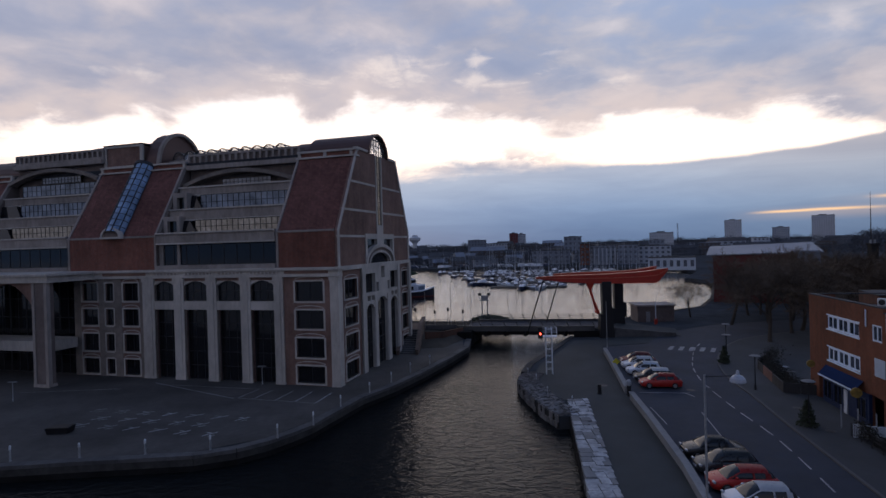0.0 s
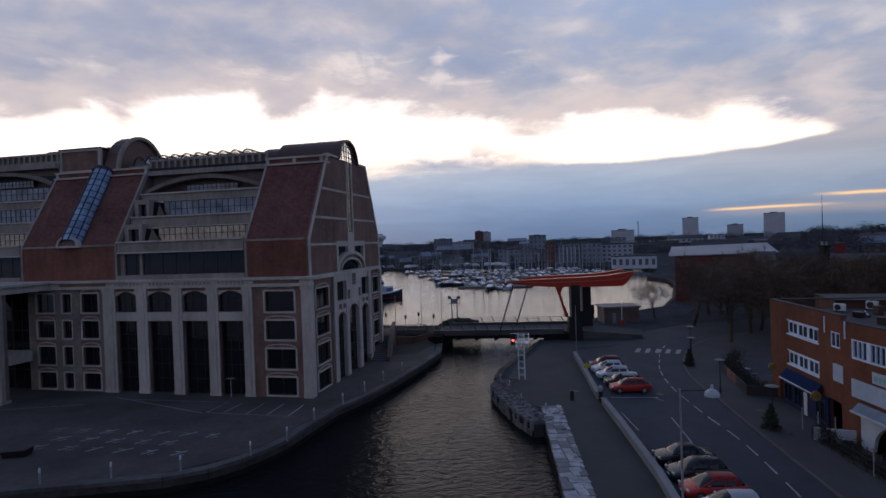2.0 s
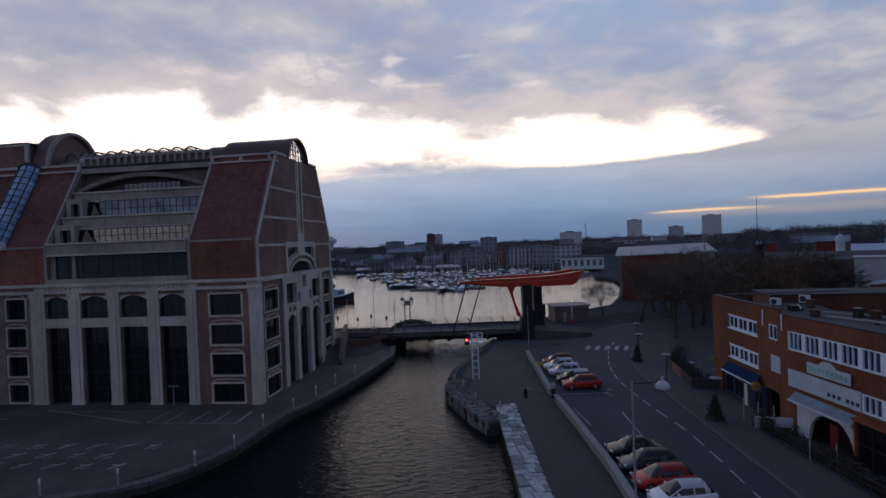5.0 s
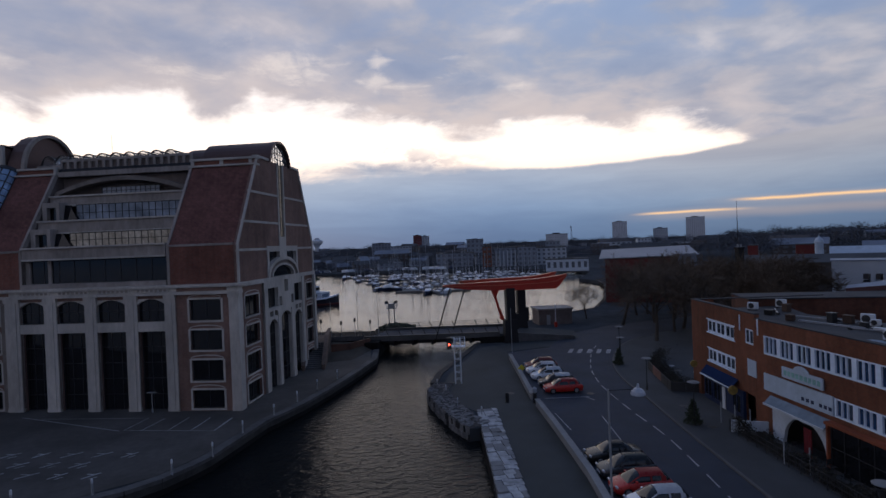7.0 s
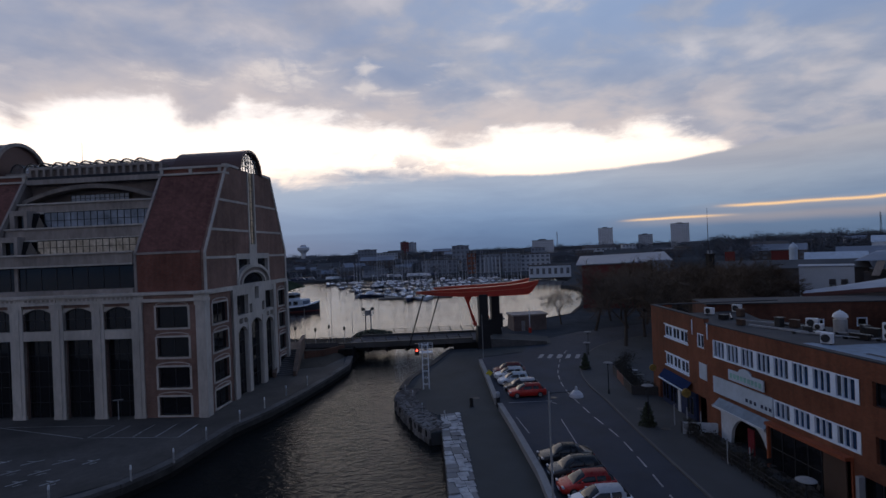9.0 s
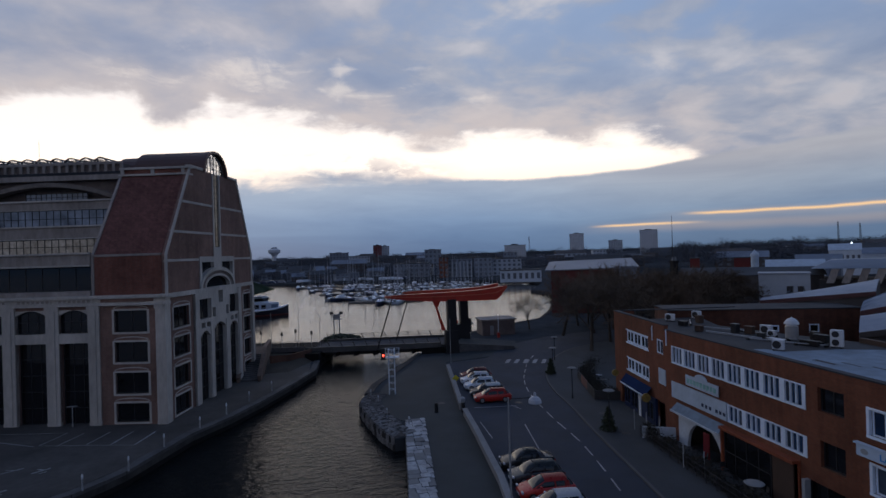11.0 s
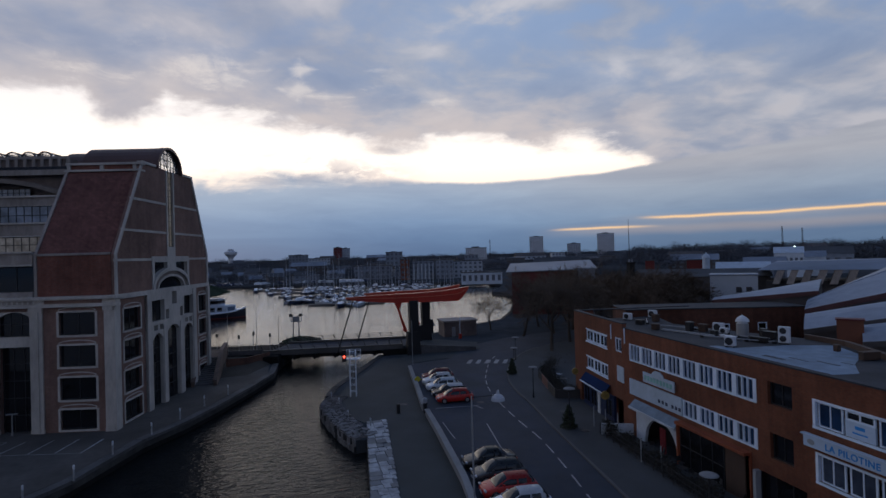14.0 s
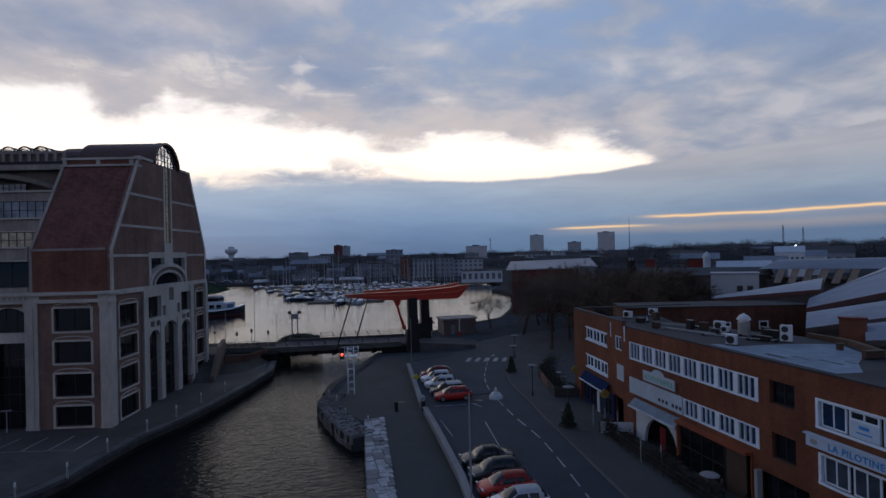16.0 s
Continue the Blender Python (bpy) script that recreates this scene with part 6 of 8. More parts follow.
def build_approaches():
    a = thing("bridge_approach", "raised road approaches with grey parapets beside the bridge", "embankment", kind="structure")
    M_EARTH = material("dark_bank", (0.055, 0.046, 0.036), 0.95, vary=0.35, bump=0.5)
    bm = BM()
    prism(bm, [(-60, 114), (-9.2, 96.4), (-0.7, 95.1), (3.4, 103.0), (-5, 104.6), (-60, 122)], -0.4, 1.4)
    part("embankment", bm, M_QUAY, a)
    bm = BM()
    beam(bm, (-9.2, 96.3, 1.6), (-0.7, 95.0, 1.6), 0.35, 0.8)
    beam(bm, (-60, 114, 1.6), (-9.2, 96.3, 1.6), 0.35, 0.8)
    part("parapet", bm, M_COPE_W, a)
    for k in range(10):
        bm = BM()
        p = Vector((-9.4, 96.4, 1.9)).lerp(Vector((-0.9, 95.1, 1.9)), k / 9)
        bar(bm, p, p + Vector((0, 0, 1.0)), 0.04)
        part("rail_post", bm, M_FRAME_DK, a)
    for z in (2.4, 2.9):
        bm = BM()
        bar(bm, (-40, 106.5, z), (-9.4, 96.4, z), 0.03)
        bar(bm, (-9.4, 96.4, z), (-0.9, 95.1, z), 0.03)
        part("rail", bm, M_FRAME_DK, a)
    bm = BM()
    hexa(bm, [(22.2, 91.8, -0.2), (36, 90.4, -0.2), (38, 98, -0.2), (26.6, 99.8, -0.2)], [(22.2, 91.8, 1.38), (36, 90.4, 0.02), (38, 98, 0.02), (26.6, 99.8, 1.38)])
    part("east_ramp", bm, M_PATH, a)
    bm = BM()
    hexa(bm, [(25.4, 90.9, 0), (35.0, 89.9, 0), (35.0, 90.2, 0), (25.4, 91.2, 0)], [(25.4, 90.9, 1.5), (35.0, 89.9, 0.6), (35.0, 90.2, 0.6), (25.4, 91.2, 1.5)])
    part("east_parapet", bm, M_COPE_W, a)
    # grass slope, brick wing wall and a stone stair at the west abutment
    bm = BM()
    hexa(bm, [(-8.2, 84.0, 0), (-2.6, 84.6, 0), (0.6, 92.0, 0), (-8.2, 95.0, 0)], [(-8.2, 88.0, 0.9), (-4.0, 88.4, 0.8), (-0.8, 93.6, 1.1), (-8.2, 95.6, 1.3)])
    part("bank", bm, M_EARTH, a)
    bm = BM()
    sweep(bm, [[(x - 0.18, y, -0.2), (x + 0.18, y, -0.2), (x + 0.18, y, z), (x - 0.18, y, z)] for x, y, z in ((-5.6, 88.2, 2.0), (-3.0, 89.4, 1.8), (0.3, 93.6, 1.75))])
    part("wing_wall", bm, M_WINGWALL, a, "low brown brick wing wall")
    for x0, x1 in ((-9.4, -9.0), (-6.6, -6.2)):
        bm = BM()
        sweep(bm, [[(x0, y, -0.1), (x1, y, -0.1), (x1, y, z), (x0, y, z)] for x, y, z in ((0, 79.6, 0.6), (0, 80.3, 0.9), (0, 88.0, 3.4), (0, 95.6, 3.4))])
        part("stair_wall", bm, M_STAIR, a, "sloping brown stone stair wall")
        bm = BM()
        sweep(bm, [[(x0 - 0.08, y, z), (x1 + 0.08, y, z), (x1 + 0.08, y, z + 0.14), (x0 - 0.08, y, z + 0.14)] for y, z in ((79.6, 0.6), (80.3, 0.9), (88.0, 3.4), (95.6, 3.4))])
        part("stair_coping", bm, M_STAIR, a)
    for k in range(14):
        bm = BM()
        box(bm, -8.98, -6.62, 80.3 + k * 0.56, 88.4, 0.04 + k * 0.175, 0.04 + (k + 1) * 0.175)
        part("stair_step", bm, M_COPE_W, a)
    bm = BM()
    box(bm, -8.98, -6.62, 88.4, 95.6, 0.0, 2.5)
    part("stair_landing", bm, M_STAIR, a)
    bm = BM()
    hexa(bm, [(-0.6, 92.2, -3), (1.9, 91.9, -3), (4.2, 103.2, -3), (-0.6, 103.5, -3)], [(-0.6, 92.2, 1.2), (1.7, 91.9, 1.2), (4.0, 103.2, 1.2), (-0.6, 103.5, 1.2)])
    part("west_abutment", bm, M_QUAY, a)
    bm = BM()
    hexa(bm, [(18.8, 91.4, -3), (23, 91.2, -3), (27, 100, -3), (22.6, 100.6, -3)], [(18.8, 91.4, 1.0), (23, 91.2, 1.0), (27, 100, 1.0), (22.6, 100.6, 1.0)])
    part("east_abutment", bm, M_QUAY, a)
    # stone dolphin in the basin with shrubs on it
    d = thing("dolphin_islet", "round stone mooring islet in the basin", "islet", pose(6.0, 113.0, 0), kind="structure")
    bm = BM()
    spin(bm, [(4.6, -4.0), (4.4, 0.0), (4.2, 0.1)], 20)
    part("masonry", bm, M_QUAY, d)
    bm = BM()
    rnd = random.Random(3)
    for k in range(90):
        ang, r = rnd.uniform(0, math.tau), rnd.random() ** 0.5
        x, y = 6.0 + 3.8 * r * math.cos(ang), 113.0 + 2.6 * r * math.sin(ang)
        h = 1.1 * (1 - r * r) + rnd.uniform(0.05, 0.3)
        bmesh.ops.create_icosphere(bm, subdivisions=1, radius=rnd.uniform(0.25, 0.45), matrix=Matrix.Translation((x, y, h * 0.7 + 0.1)))
    solid("shrub_mound", bm, M_LEAF, "low dark shrubs on a mooring islet", "shrubs", kind="stuff")


build_approaches()


def build_shed():
    s = thing("bridge_shed", "small flat roofed brown brick shed by the basin", "shed", pose(34.2, 106.6, 0, 0, 0, -2))
    bm = BM()
    panel(bm, lambda a, d, z: Vector((a, d, z)), 0, 6.9, 0, 3.0, 0, 0.3, [(1.6, 2.4, 0, 2.0)])
    for x in (0, 6.6):
        box(bm, x, x + 0.3, 0.3, 4.6, 0, 3.0)
    box(bm, 0, 6.9, 4.6, 4.9, 0, 3.0)
    part("wall", bm, M_CONC_DK, s)
    bm = BM()
    box(bm, -0.3, 7.2, -0.35, 5.2, 3.0, 3.3)
    part("roof", bm, M_CONC, s)
    bm = BM()
    box(bm, 1.6, 2.4, 0.1, 0.18, 0, 2.0)
    part("door", bm, M_GREY_ST, s)
    for x, y in ((36.6, 103.6),):
        p = thing("barrier_post", "red and white barrier post", "barrier", pose(x, y, 0), group="barrier posts")
        bm = BM()
        box(bm, -0.25, 0.25, -0.2, 0.2, 0, 1.0)
        part("base", bm, M_RED, p)
        bm = BM()
        bar(bm, (0, 0, 1.0), (0, 0, 4.6), 0.09)
        part("arm", bm, M_WHITE_P, p)


build_shed()


M_MAST_W = material("white_mast_paint", (0.66, 0.70, 0.76), 0.5, vary=0.12)


def signal_mast():
    s = thing("signal_mast", "white lattice signal mast with a platform and a red light", "signal mast", pose(10.7, 66.6, 0, 0, 0, -8))
    bm = BM()
    for x in (-0.36, 0.36):
        for y in (-0.3, 0.3):
            bar(bm, (x, y, 0), (x, y, 5.6), 0.07)
    for k in range(7):
        z = 0.6 + k * 0.8
        for y in (-0.3, 0.3):
            bar(bm, (-0.36, y, z), (0.36, y, z), 0.03)
    part("lattice", bm, M_MAST_W, s)
    bm = BM()
    box(bm, -0.75, 0.95, -0.55, 0.55, 4.5, 4.6)
    part("platform", bm, M_MAST_W, s)
    corners = ((-0.75, -0.55), (0.95, -0.55), (0.95, 0.55), (-0.75, 0.55))
    for k in range(4):
        bm = BM()
        bar(bm, (*corners[k], 4.6), (*corners[k], 5.6), 0.03)
        part("rail_post", bm, M_MAST_W, s)
        for z in (5.1, 5.6):
            bm = BM()
            bar(bm, (*corners[k], z), (*corners[(k + 1) % 4], z), 0.025)
            part("rail", bm, M_MAST_W, s)
    bm = BM()
    box(bm, -1.25, -0.72, -0.75, -0.45, 4.35, 5.75)
    part("lamp_housing", bm, M_BLACK, s)
    for z, lit in ((5.35, False), (4.95, True), (4.6, False)):
        bm = BM()
        spin(bm, [(0.13, 0), (0.13, 0.05), (0.08, 0.08)], 12)
        l = part("signal_lens", bm, M_SIGNAL if lit else M_BLACK, s)
        l.matrix_local = pose(-0.98, -0.75, z, 90, 0, 0)


M_SIGNAL = material("lit_red_lens", (0.6, 0.03, 0.02), 0.4, emit=((1.0, 0.07, 0.04), 6.0))
signal_mast()


def gate_mast(m):
    s = thing("light_gantry", "white twin post gantry with floodlights at the bridge", "light gantry", m)
    bm = BM()
    for x in (-0.55, 0.55):
        bar(bm, (x, 0, 0), (x, 0, 4.3), 0.12)
    part("posts", bm, M_GREY_ST, s)
    bm = BM()
    box(bm, -1.1, 1.1, -0.6, 0.6, 3.9, 4.05)
    for x in (-1.1, -0.4, 0.4, 1.1):
        bar(bm, (x, -0.6, 4.05), (x, -0.6, 5.0), 0.04)
    for z in (4.5, 5.0):
        bar(bm, (-1.1, -0.6, z), (1.1, -0.6, z), 0.04)
    part("platform", bm, M_GREY_ST, s)
    for x in (-1.0, 0.9):
        bm = BM()
        box(bm, x - 0.35, x + 0.35, -0.3, 0.3, 4.9, 5.5)
        part("floodlight", bm, M_FRAME_DK, s)
    bm = BM()
    box(bm, -0.7, 0.7, -0.35, 0.35, 4.1, 4.9)
    part("cabinet", bm, M_GREY_ST, s)


gate_mast(pose(5.2, 115.5, 0.1))


def thin_pole(m, h, head=0.0, mat=None, label="thin grey pole on the quay", r=0.05):
    p = thing("pole", label, "pole", m, group="quay poles")
    bm = BM()
    bar(bm, (0, 0, 0), (0, 0, h), r, r * 0.7)
    part("shaft", bm, mat or M_GREY_ST, p)
    if head:
        bm = BM()
        bar(bm, (0, 0, h), (0, 0, h + head), 0.22, 0.16, 8)
        part("lantern", bm, M_FRAME_DK, p)


for x, y, z, h, hd in ((-6.1, 95.6, 1.4, 6.6, 0), (-1.6, 95.3, 1.4, 8.0, 0), (1.9, 95.0, 1.4, 6.0, 0), (-7.8, 96.0, 1.4, 3.0, 0.6), (-4.4, 95.6, 1.4, 2.6, 0.6), (-2.1, 95.4, 1.4, 3.0, 0.6), (0.5, 95.2, 1.4, 2.6, 0.6)):
    thin_pole(pose(x, y, z), h, hd)
thin_pole(pose(21.8, 82.2, 0.03), 6.8)


def warning_sign():
    s = thing("warning_sign", "triangular white navigation sign on a post", "sign", pose(31.6, 106.5, 0))
    bm = BM()
    bar(bm, (0, 0, 0), (0, 0, 3.0), 0.05)
    part("post", bm, M_GREY_ST, s)
    bm = BM()
    hexa(bm, [(-0.75, -0.03, 2.5), (0.75, -0.03, 2.5), (0, -0.03, 3.7)], [(-0.75, 0.03, 2.5), (0.75, 0.03, 2.5), (0, 0.03, 3.7)])
    part("plate", bm, M_CANOPY, s)


warning_sign()

# ---------------------------------------------------------------- parking wall, cars, lamps, street things
def parking_wall():
    w = thing("parking_wall", "low pale concrete wall between the quay path and the parking strip", "low wall", kind="structure")
    for a, c in (((12.7, 22.0), (14.36, 33.0)), ((14.36, 33.0), (15.14, 37.6)), ((15.14, 37.6), (16.34, 48.4)), ((16.34, 48.4), (16.98, 55.2)), ((17.12, 57.2), (18.74, 67.4)), ((18.74, 67.4), (20.35, 78.0))):
        a, c = Vector((*a, 0)), Vector((*c, 0))
        n = max(1, round((c - a).length / 2.4))
        for k in range(n):
            p, q = a.lerp(c, k / n), a.lerp(c, (k + 1) / n)
            d = (q - p).normalized() * 0.008
            bm = BM()
            beam(bm, p + d + Vector((0, 0, 0.34)), q - d + Vector((0, 0, 0.34)), 0.34, 0.68)
            beam(bm, p + d + Vector((0, 0, 0.73)), q - d + Vector((0, 0, 0.73)), 0.52, 0.12)
            part("wall_block", bm, M_WALLC, w)
    s = thing("yellow_sign", "yellow square sign fixed on the low wall", "sign", pose(19.15, 68.6, 0.8, 0, 0, 8))
    bm = BM()
    hexa(bm, [(-0.5, -0.32, 0.1), (0, -0.32, -0.35), (0.5, -0.32, 0.1), (0, -0.32, 0.55)], [(-0.5, -0.28, 0.1), (0, -0.28, -0.35), (0.5, -0.28, 0.1), (0, -0.28, 0.55)])
    part("plate", bm, material("yellow_plate", (0.5, 0.42, 0.03), 0.5), s)
    l = thing("pillar_lamp", "dark bollard lamp with a white head beside the low wall", "bollard lamp", pose(17.05, 56.2, 0.03))
    bm = BM()
    bar(bm, (0, 0, 0), (0, 0, 1.1), 0.2)
    part("base", bm, M_BLACK, l)
    bm = BM()
    spin(bm, [(0.2, 1.1), (0.26, 1.25), (0.26, 1.55), (0.1, 1.7)], 12)
    part("head", bm, M_CANOPY, l)


parking_wall()


def bollard(m, label, mat, h=1.0, r=0.14, top=None, group="quay bollards"):
    b = thing("bollard", label, "bollard", m, group=group)
    bm = BM()
    spin(bm, [(r * 1.25, 0), (r * 1.25, 0.08), (r, 0.1), (r, h * 0.9), (r * 0.8, h)], 12)
    part("shaft", bm, mat, b)
    if top:
        bm = BM()
        spin(bm, [(r * 1.1, h * 0.78), (r * 1.15, h * 0.8), (r * 1.15, h * 1.02), (r * 0.6, h * 1.08)], 12)
        part("cap", bm, top, b)


bollard(pose(14.35, 57.3, 0.035), "black cast iron bollard on the quay path", M_BLACK, 1.0, 0.2)
for x, y in ((-35.3, 41.6), (-30.0, 41.9), (-25.1, 42.5), (-20.2, 43.2), (-15.6, 45.7), (-13.4, 48.9), (-12.1, 54.3), (-10.0, 59.2), (-8.2, 63.9), (-6.4, 68.8), (-4.2, 73.4), (-40.6, 41.2), (-46, 40.7)):
    bollard(pose(x, y, 0.03), "slim pale metal post on the plaza edge", M_GREY_ST, 1.15, 0.07, M_WHITE_P, "plaza posts")
for x, y in ((9.0, 57.5), (10.8, 53.8), (8.6, 63.0), (8.0, 66.0)):
    bollard(pose(x, y, 0.04), "slim pale metal post on the jetty", M_GREY_ST, 0.8, 0.05, M_WHITE_P, "jetty posts")


def plaza_lamp(x, y):
    l = thing("plaza_lamp", "short grey lamp post with a flat cross head", "lamp", pose(x, y, 0.03), group="plaza lamps")
    bm = BM()
    spin(bm, [(0.09, 0), (0.09, 0.3), (0.05, 0.34), (0.045, 2.1)], 10)
    part("post", bm, M_GREY_ST, l)
    bm = BM()
    box(bm, -0.5, 0.5, -0.12, 0.12, 2.1, 2.2)
    bmesh.ops.bevel(bm, geom=bm.edges[:], offset=0.03, segments=1, affect="EDGES")
    part("head", bm, M_WALLC, l)


plaza_lamp(-23.6, 64.2)
plaza_lamp(-49.4, 58.8)


def litter_box():
    b = thing("concrete_planter", "dark low box on the plaza", "planter", pose(-36.2, 48.2, 0.03, 0, 0, 5))
    bm = BM()
    hexa(bm, [(-0.9, -0.5, 0), (0.9, -0.5, 0), (0.9, 0.5, 0), (-0.9, 0.5, 0)], [(-1.0, -0.6, 0.55), (1.0, -0.6, 0.55), (1.0, 0.6, 0.55), (-1.0, 0.6, 0.55)])
    part("trough", bm, M_BLACK, b)
    bm = BM()
    box(bm, -0.9, 0.9, -0.5, 0.5, 0.5, 0.58)
    part("soil", bm, M_BARK, b)


litter_box()


# ---- cars
def car_mesh(L, W, H, kind):
    """Side profile of the body below the windows and of the cabin above."""
    hood, tail = (0.27, 0.83) if kind == "sedan" else (0.24, 0.965)
    b = BM()
    x = [-L / 2, -L / 2 + 0.06, -L / 2 + 0.35, -L / 2 + hood * L, 0.1 * L, tail * L - L / 2, L / 2 - 0.05, L / 2]
    top = [0.50, 0.64, 0.76, 0.90, 0.93, 0.95, 0.86, 0.60]
    bot = [0.36, 0.24, 0.2, 0.2, 0.2, 0.2, 0.26, 0.4]
    wid = [0.66, 0.84, 0.95, 1.0, 1.0, 0.99, 0.93, 0.78]
    rings = []
    for xx, t, o, w in zip(x, top, bot, wid):
        h = W / 2 * w
        rings.append([b.verts.new(p) for p in ((xx, -h * 0.93, o), (xx, -h, (t + o) * 0.5), (xx, -h * 0.97, t - 0.06), (xx, -h * 0.86, t), (xx, h * 0.86, t), (xx, h * 0.97, t - 0.06), (xx, h, (t + o) * 0.5), (xx, h * 0.93, o))])
    for p, q in zip(rings, rings[1:]):
        for k in range(8):
            b.faces.new((p[k], p[(k + 1) % 8], q[(k + 1) % 8], q[k]))
    b.faces.new(list(reversed(rings[0])))
    b.faces.new(rings[-1])
    # rounded cabin: one smooth shell of glass, with the roof and the pillars laid on it
    a0, a1 = -L / 2 + hood * L - 0.12, tail * L - L / 2
    nx, nk = 20, 14
    f0, f1 = (0.36, 0.70) if kind == "sedan" else (0.34, 0.80)

    def shell(t, k, out=0.0):
        rise = math.sin(min(1.0, t / f0) * math.pi / 2) ** 0.85 if t < f0 else 1.0 - 0.05 * ((t - f0) / (f1 - f0)) ** 2 if t < f1 else 0.95 * math.cos(min(1.0, (t - f1) / (1 - f1)) * math.pi / 2) ** 0.8
        belt = 0.9 + 0.04 * t
        hw = W / 2 * (0.87 - 0.10 * abs(t - 0.45) ** 1.5)
        a = math.pi * k / nk
        cs, sn = math.cos(a), math.sin(a)
        y = -math.copysign(abs(cs) ** 0.5, cs) * hw * (1 - 0.22 * sn * rise)
        z = belt - 0.04 + (H - belt + 0.04) * rise * sn ** 0.8
        m = Vector((0, y, z - belt + 0.4)).normalized() * out
        return Vector((a0 + (a1 - a0) * t, y, z)) + m

    def skin(ts, ks, out):
        e = BM()
        vs = [[e.verts.new(shell(t, k, out)) for k in ks] for t in ts]
        for p, q in zip(vs, vs[1:]):
            for k in range(len(ks) - 1):
                e.faces.new((p[k], p[k + 1], q[k + 1], q[k]))
        if out:
            bmesh.ops.solidify(e, geom=e.faces[:], thickness=0.012)
        return e

    g = skin([k / nx for k in range(nx + 1)], list(range(nk + 1)), 0.0)
    r = skin([f0 * 0.86 + (f1 + 0.04 - f0 * 0.86) * k / 8 for k in range(9)], [2.6 + k * (nk - 5.2) / 10 for k in range(11)], 0.02)
    pil = []
    for side in (0, 1):
        ks = [0.0, 0.8, 1.6, 2.7] if side == 0 else [nk - 2.7, nk - 1.6, nk - 0.8, float(nk)]
        for t0, t1 in ((0.52, 0.56), (f1 - 0.03, f1 + 0.08)):
            pil.append(skin([t0, (t0 + t1) / 2, t1], ks, 0.018))
        e = BM()
        pts = [shell(0.02 + (f0 * 0.92 - 0.02) * k / 6, (0.7 + 2.1 * k / 6) if side == 0 else nk - (0.7 + 2.1 * k / 6), 0.02) for k in range(7)]
        sweep(e, [[p + Vector((-0.04, 0, 0)), p + Vector((0.04, 0, 0)), p + Vector((0.04, 0, 0.05)), p + Vector((-0.04, 0, 0.05))] for p in pts])
        pil.append(e)
    return b, g, r, pil


def make_car(name, label, mat, m, L=4.2, W=1.76, H=1.48, kind="hatch", roof=None):
    c = thing(name, label, "car", m, group="parked cars")
    b, g, r, pil = car_mesh(L, W, H, kind)
    bmesh.ops.bevel(b, geom=[e for e in b.edges], offset=0.03, segments=1, affect="EDGES")
    part("body", b, mat, c, smooth=True)
    part("glazing", g, M_CARGLASS, c, smooth=True)
    part("roof", r, roof or mat, c, smooth=True)
    for e in pil:
        part("pillar", e, mat, c)
    for x in (-L / 2 + 0.82, L / 2 - 0.8):
        for s in (-1, 1):
            bm = BM()
            spin(bm, [(0.2, -0.1), (0.3, -0.11), (0.32, -0.08), (0.32, 0.08), (0.3, 0.11), (0.2, 0.1)], 18)
            w = part("wheel", bm, M_TYRE, c)
            w.matrix_local = pose(x, s * (W / 2 - 0.09), 0.32, 90, 0, 0)
            bm = BM()
            spin(bm, [(0.21, -0.112), (0.2, -0.118), (0.06, -0.105)] if s > 0 else [(0.06, 0.105), (0.2, 0.118), (0.21, 0.112)], 12)
            part("rim", bm, M_RIM, w)
    for x, mt, nm in ((-L / 2 + 0.1, M_LAMP_GLASS, "headlight"), (L / 2 - 0.06, M_TAIL, "tail_light")):
        for s in (-1, 1):
            bm = BM()
            box(bm, x - 0.06, x + 0.09, s * W * 0.37 - 0.16, s * W * 0.37 + 0.16, 0.6, 0.75)
            bmesh.ops.bevel(bm, geom=bm.edges[:], offset=0.03, segments=1, affect="EDGES")
            part(nm, bm, mt, c)
    for s in (-1, 1):
        bm = BM()
        box(bm, -L * 0.17, -L * 0.17 + 0.14, s * (W / 2 + 0.02) - 0.09, s * (W / 2 + 0.02) + 0.09, 0.95, 1.08)
        part("mirror", bm, mat, c)
    for x, hh in ((-L / 2 + 0.0, 0.42), (L / 2 - 0.01, 0.5)):
        bm = BM()
        box(bm, x - 0.03, x + 0.03, -0.26, 0.26, hh - 0.06, hh + 0.06)
        part("number_plate", bm, M_WHITE_P, c)
    return c


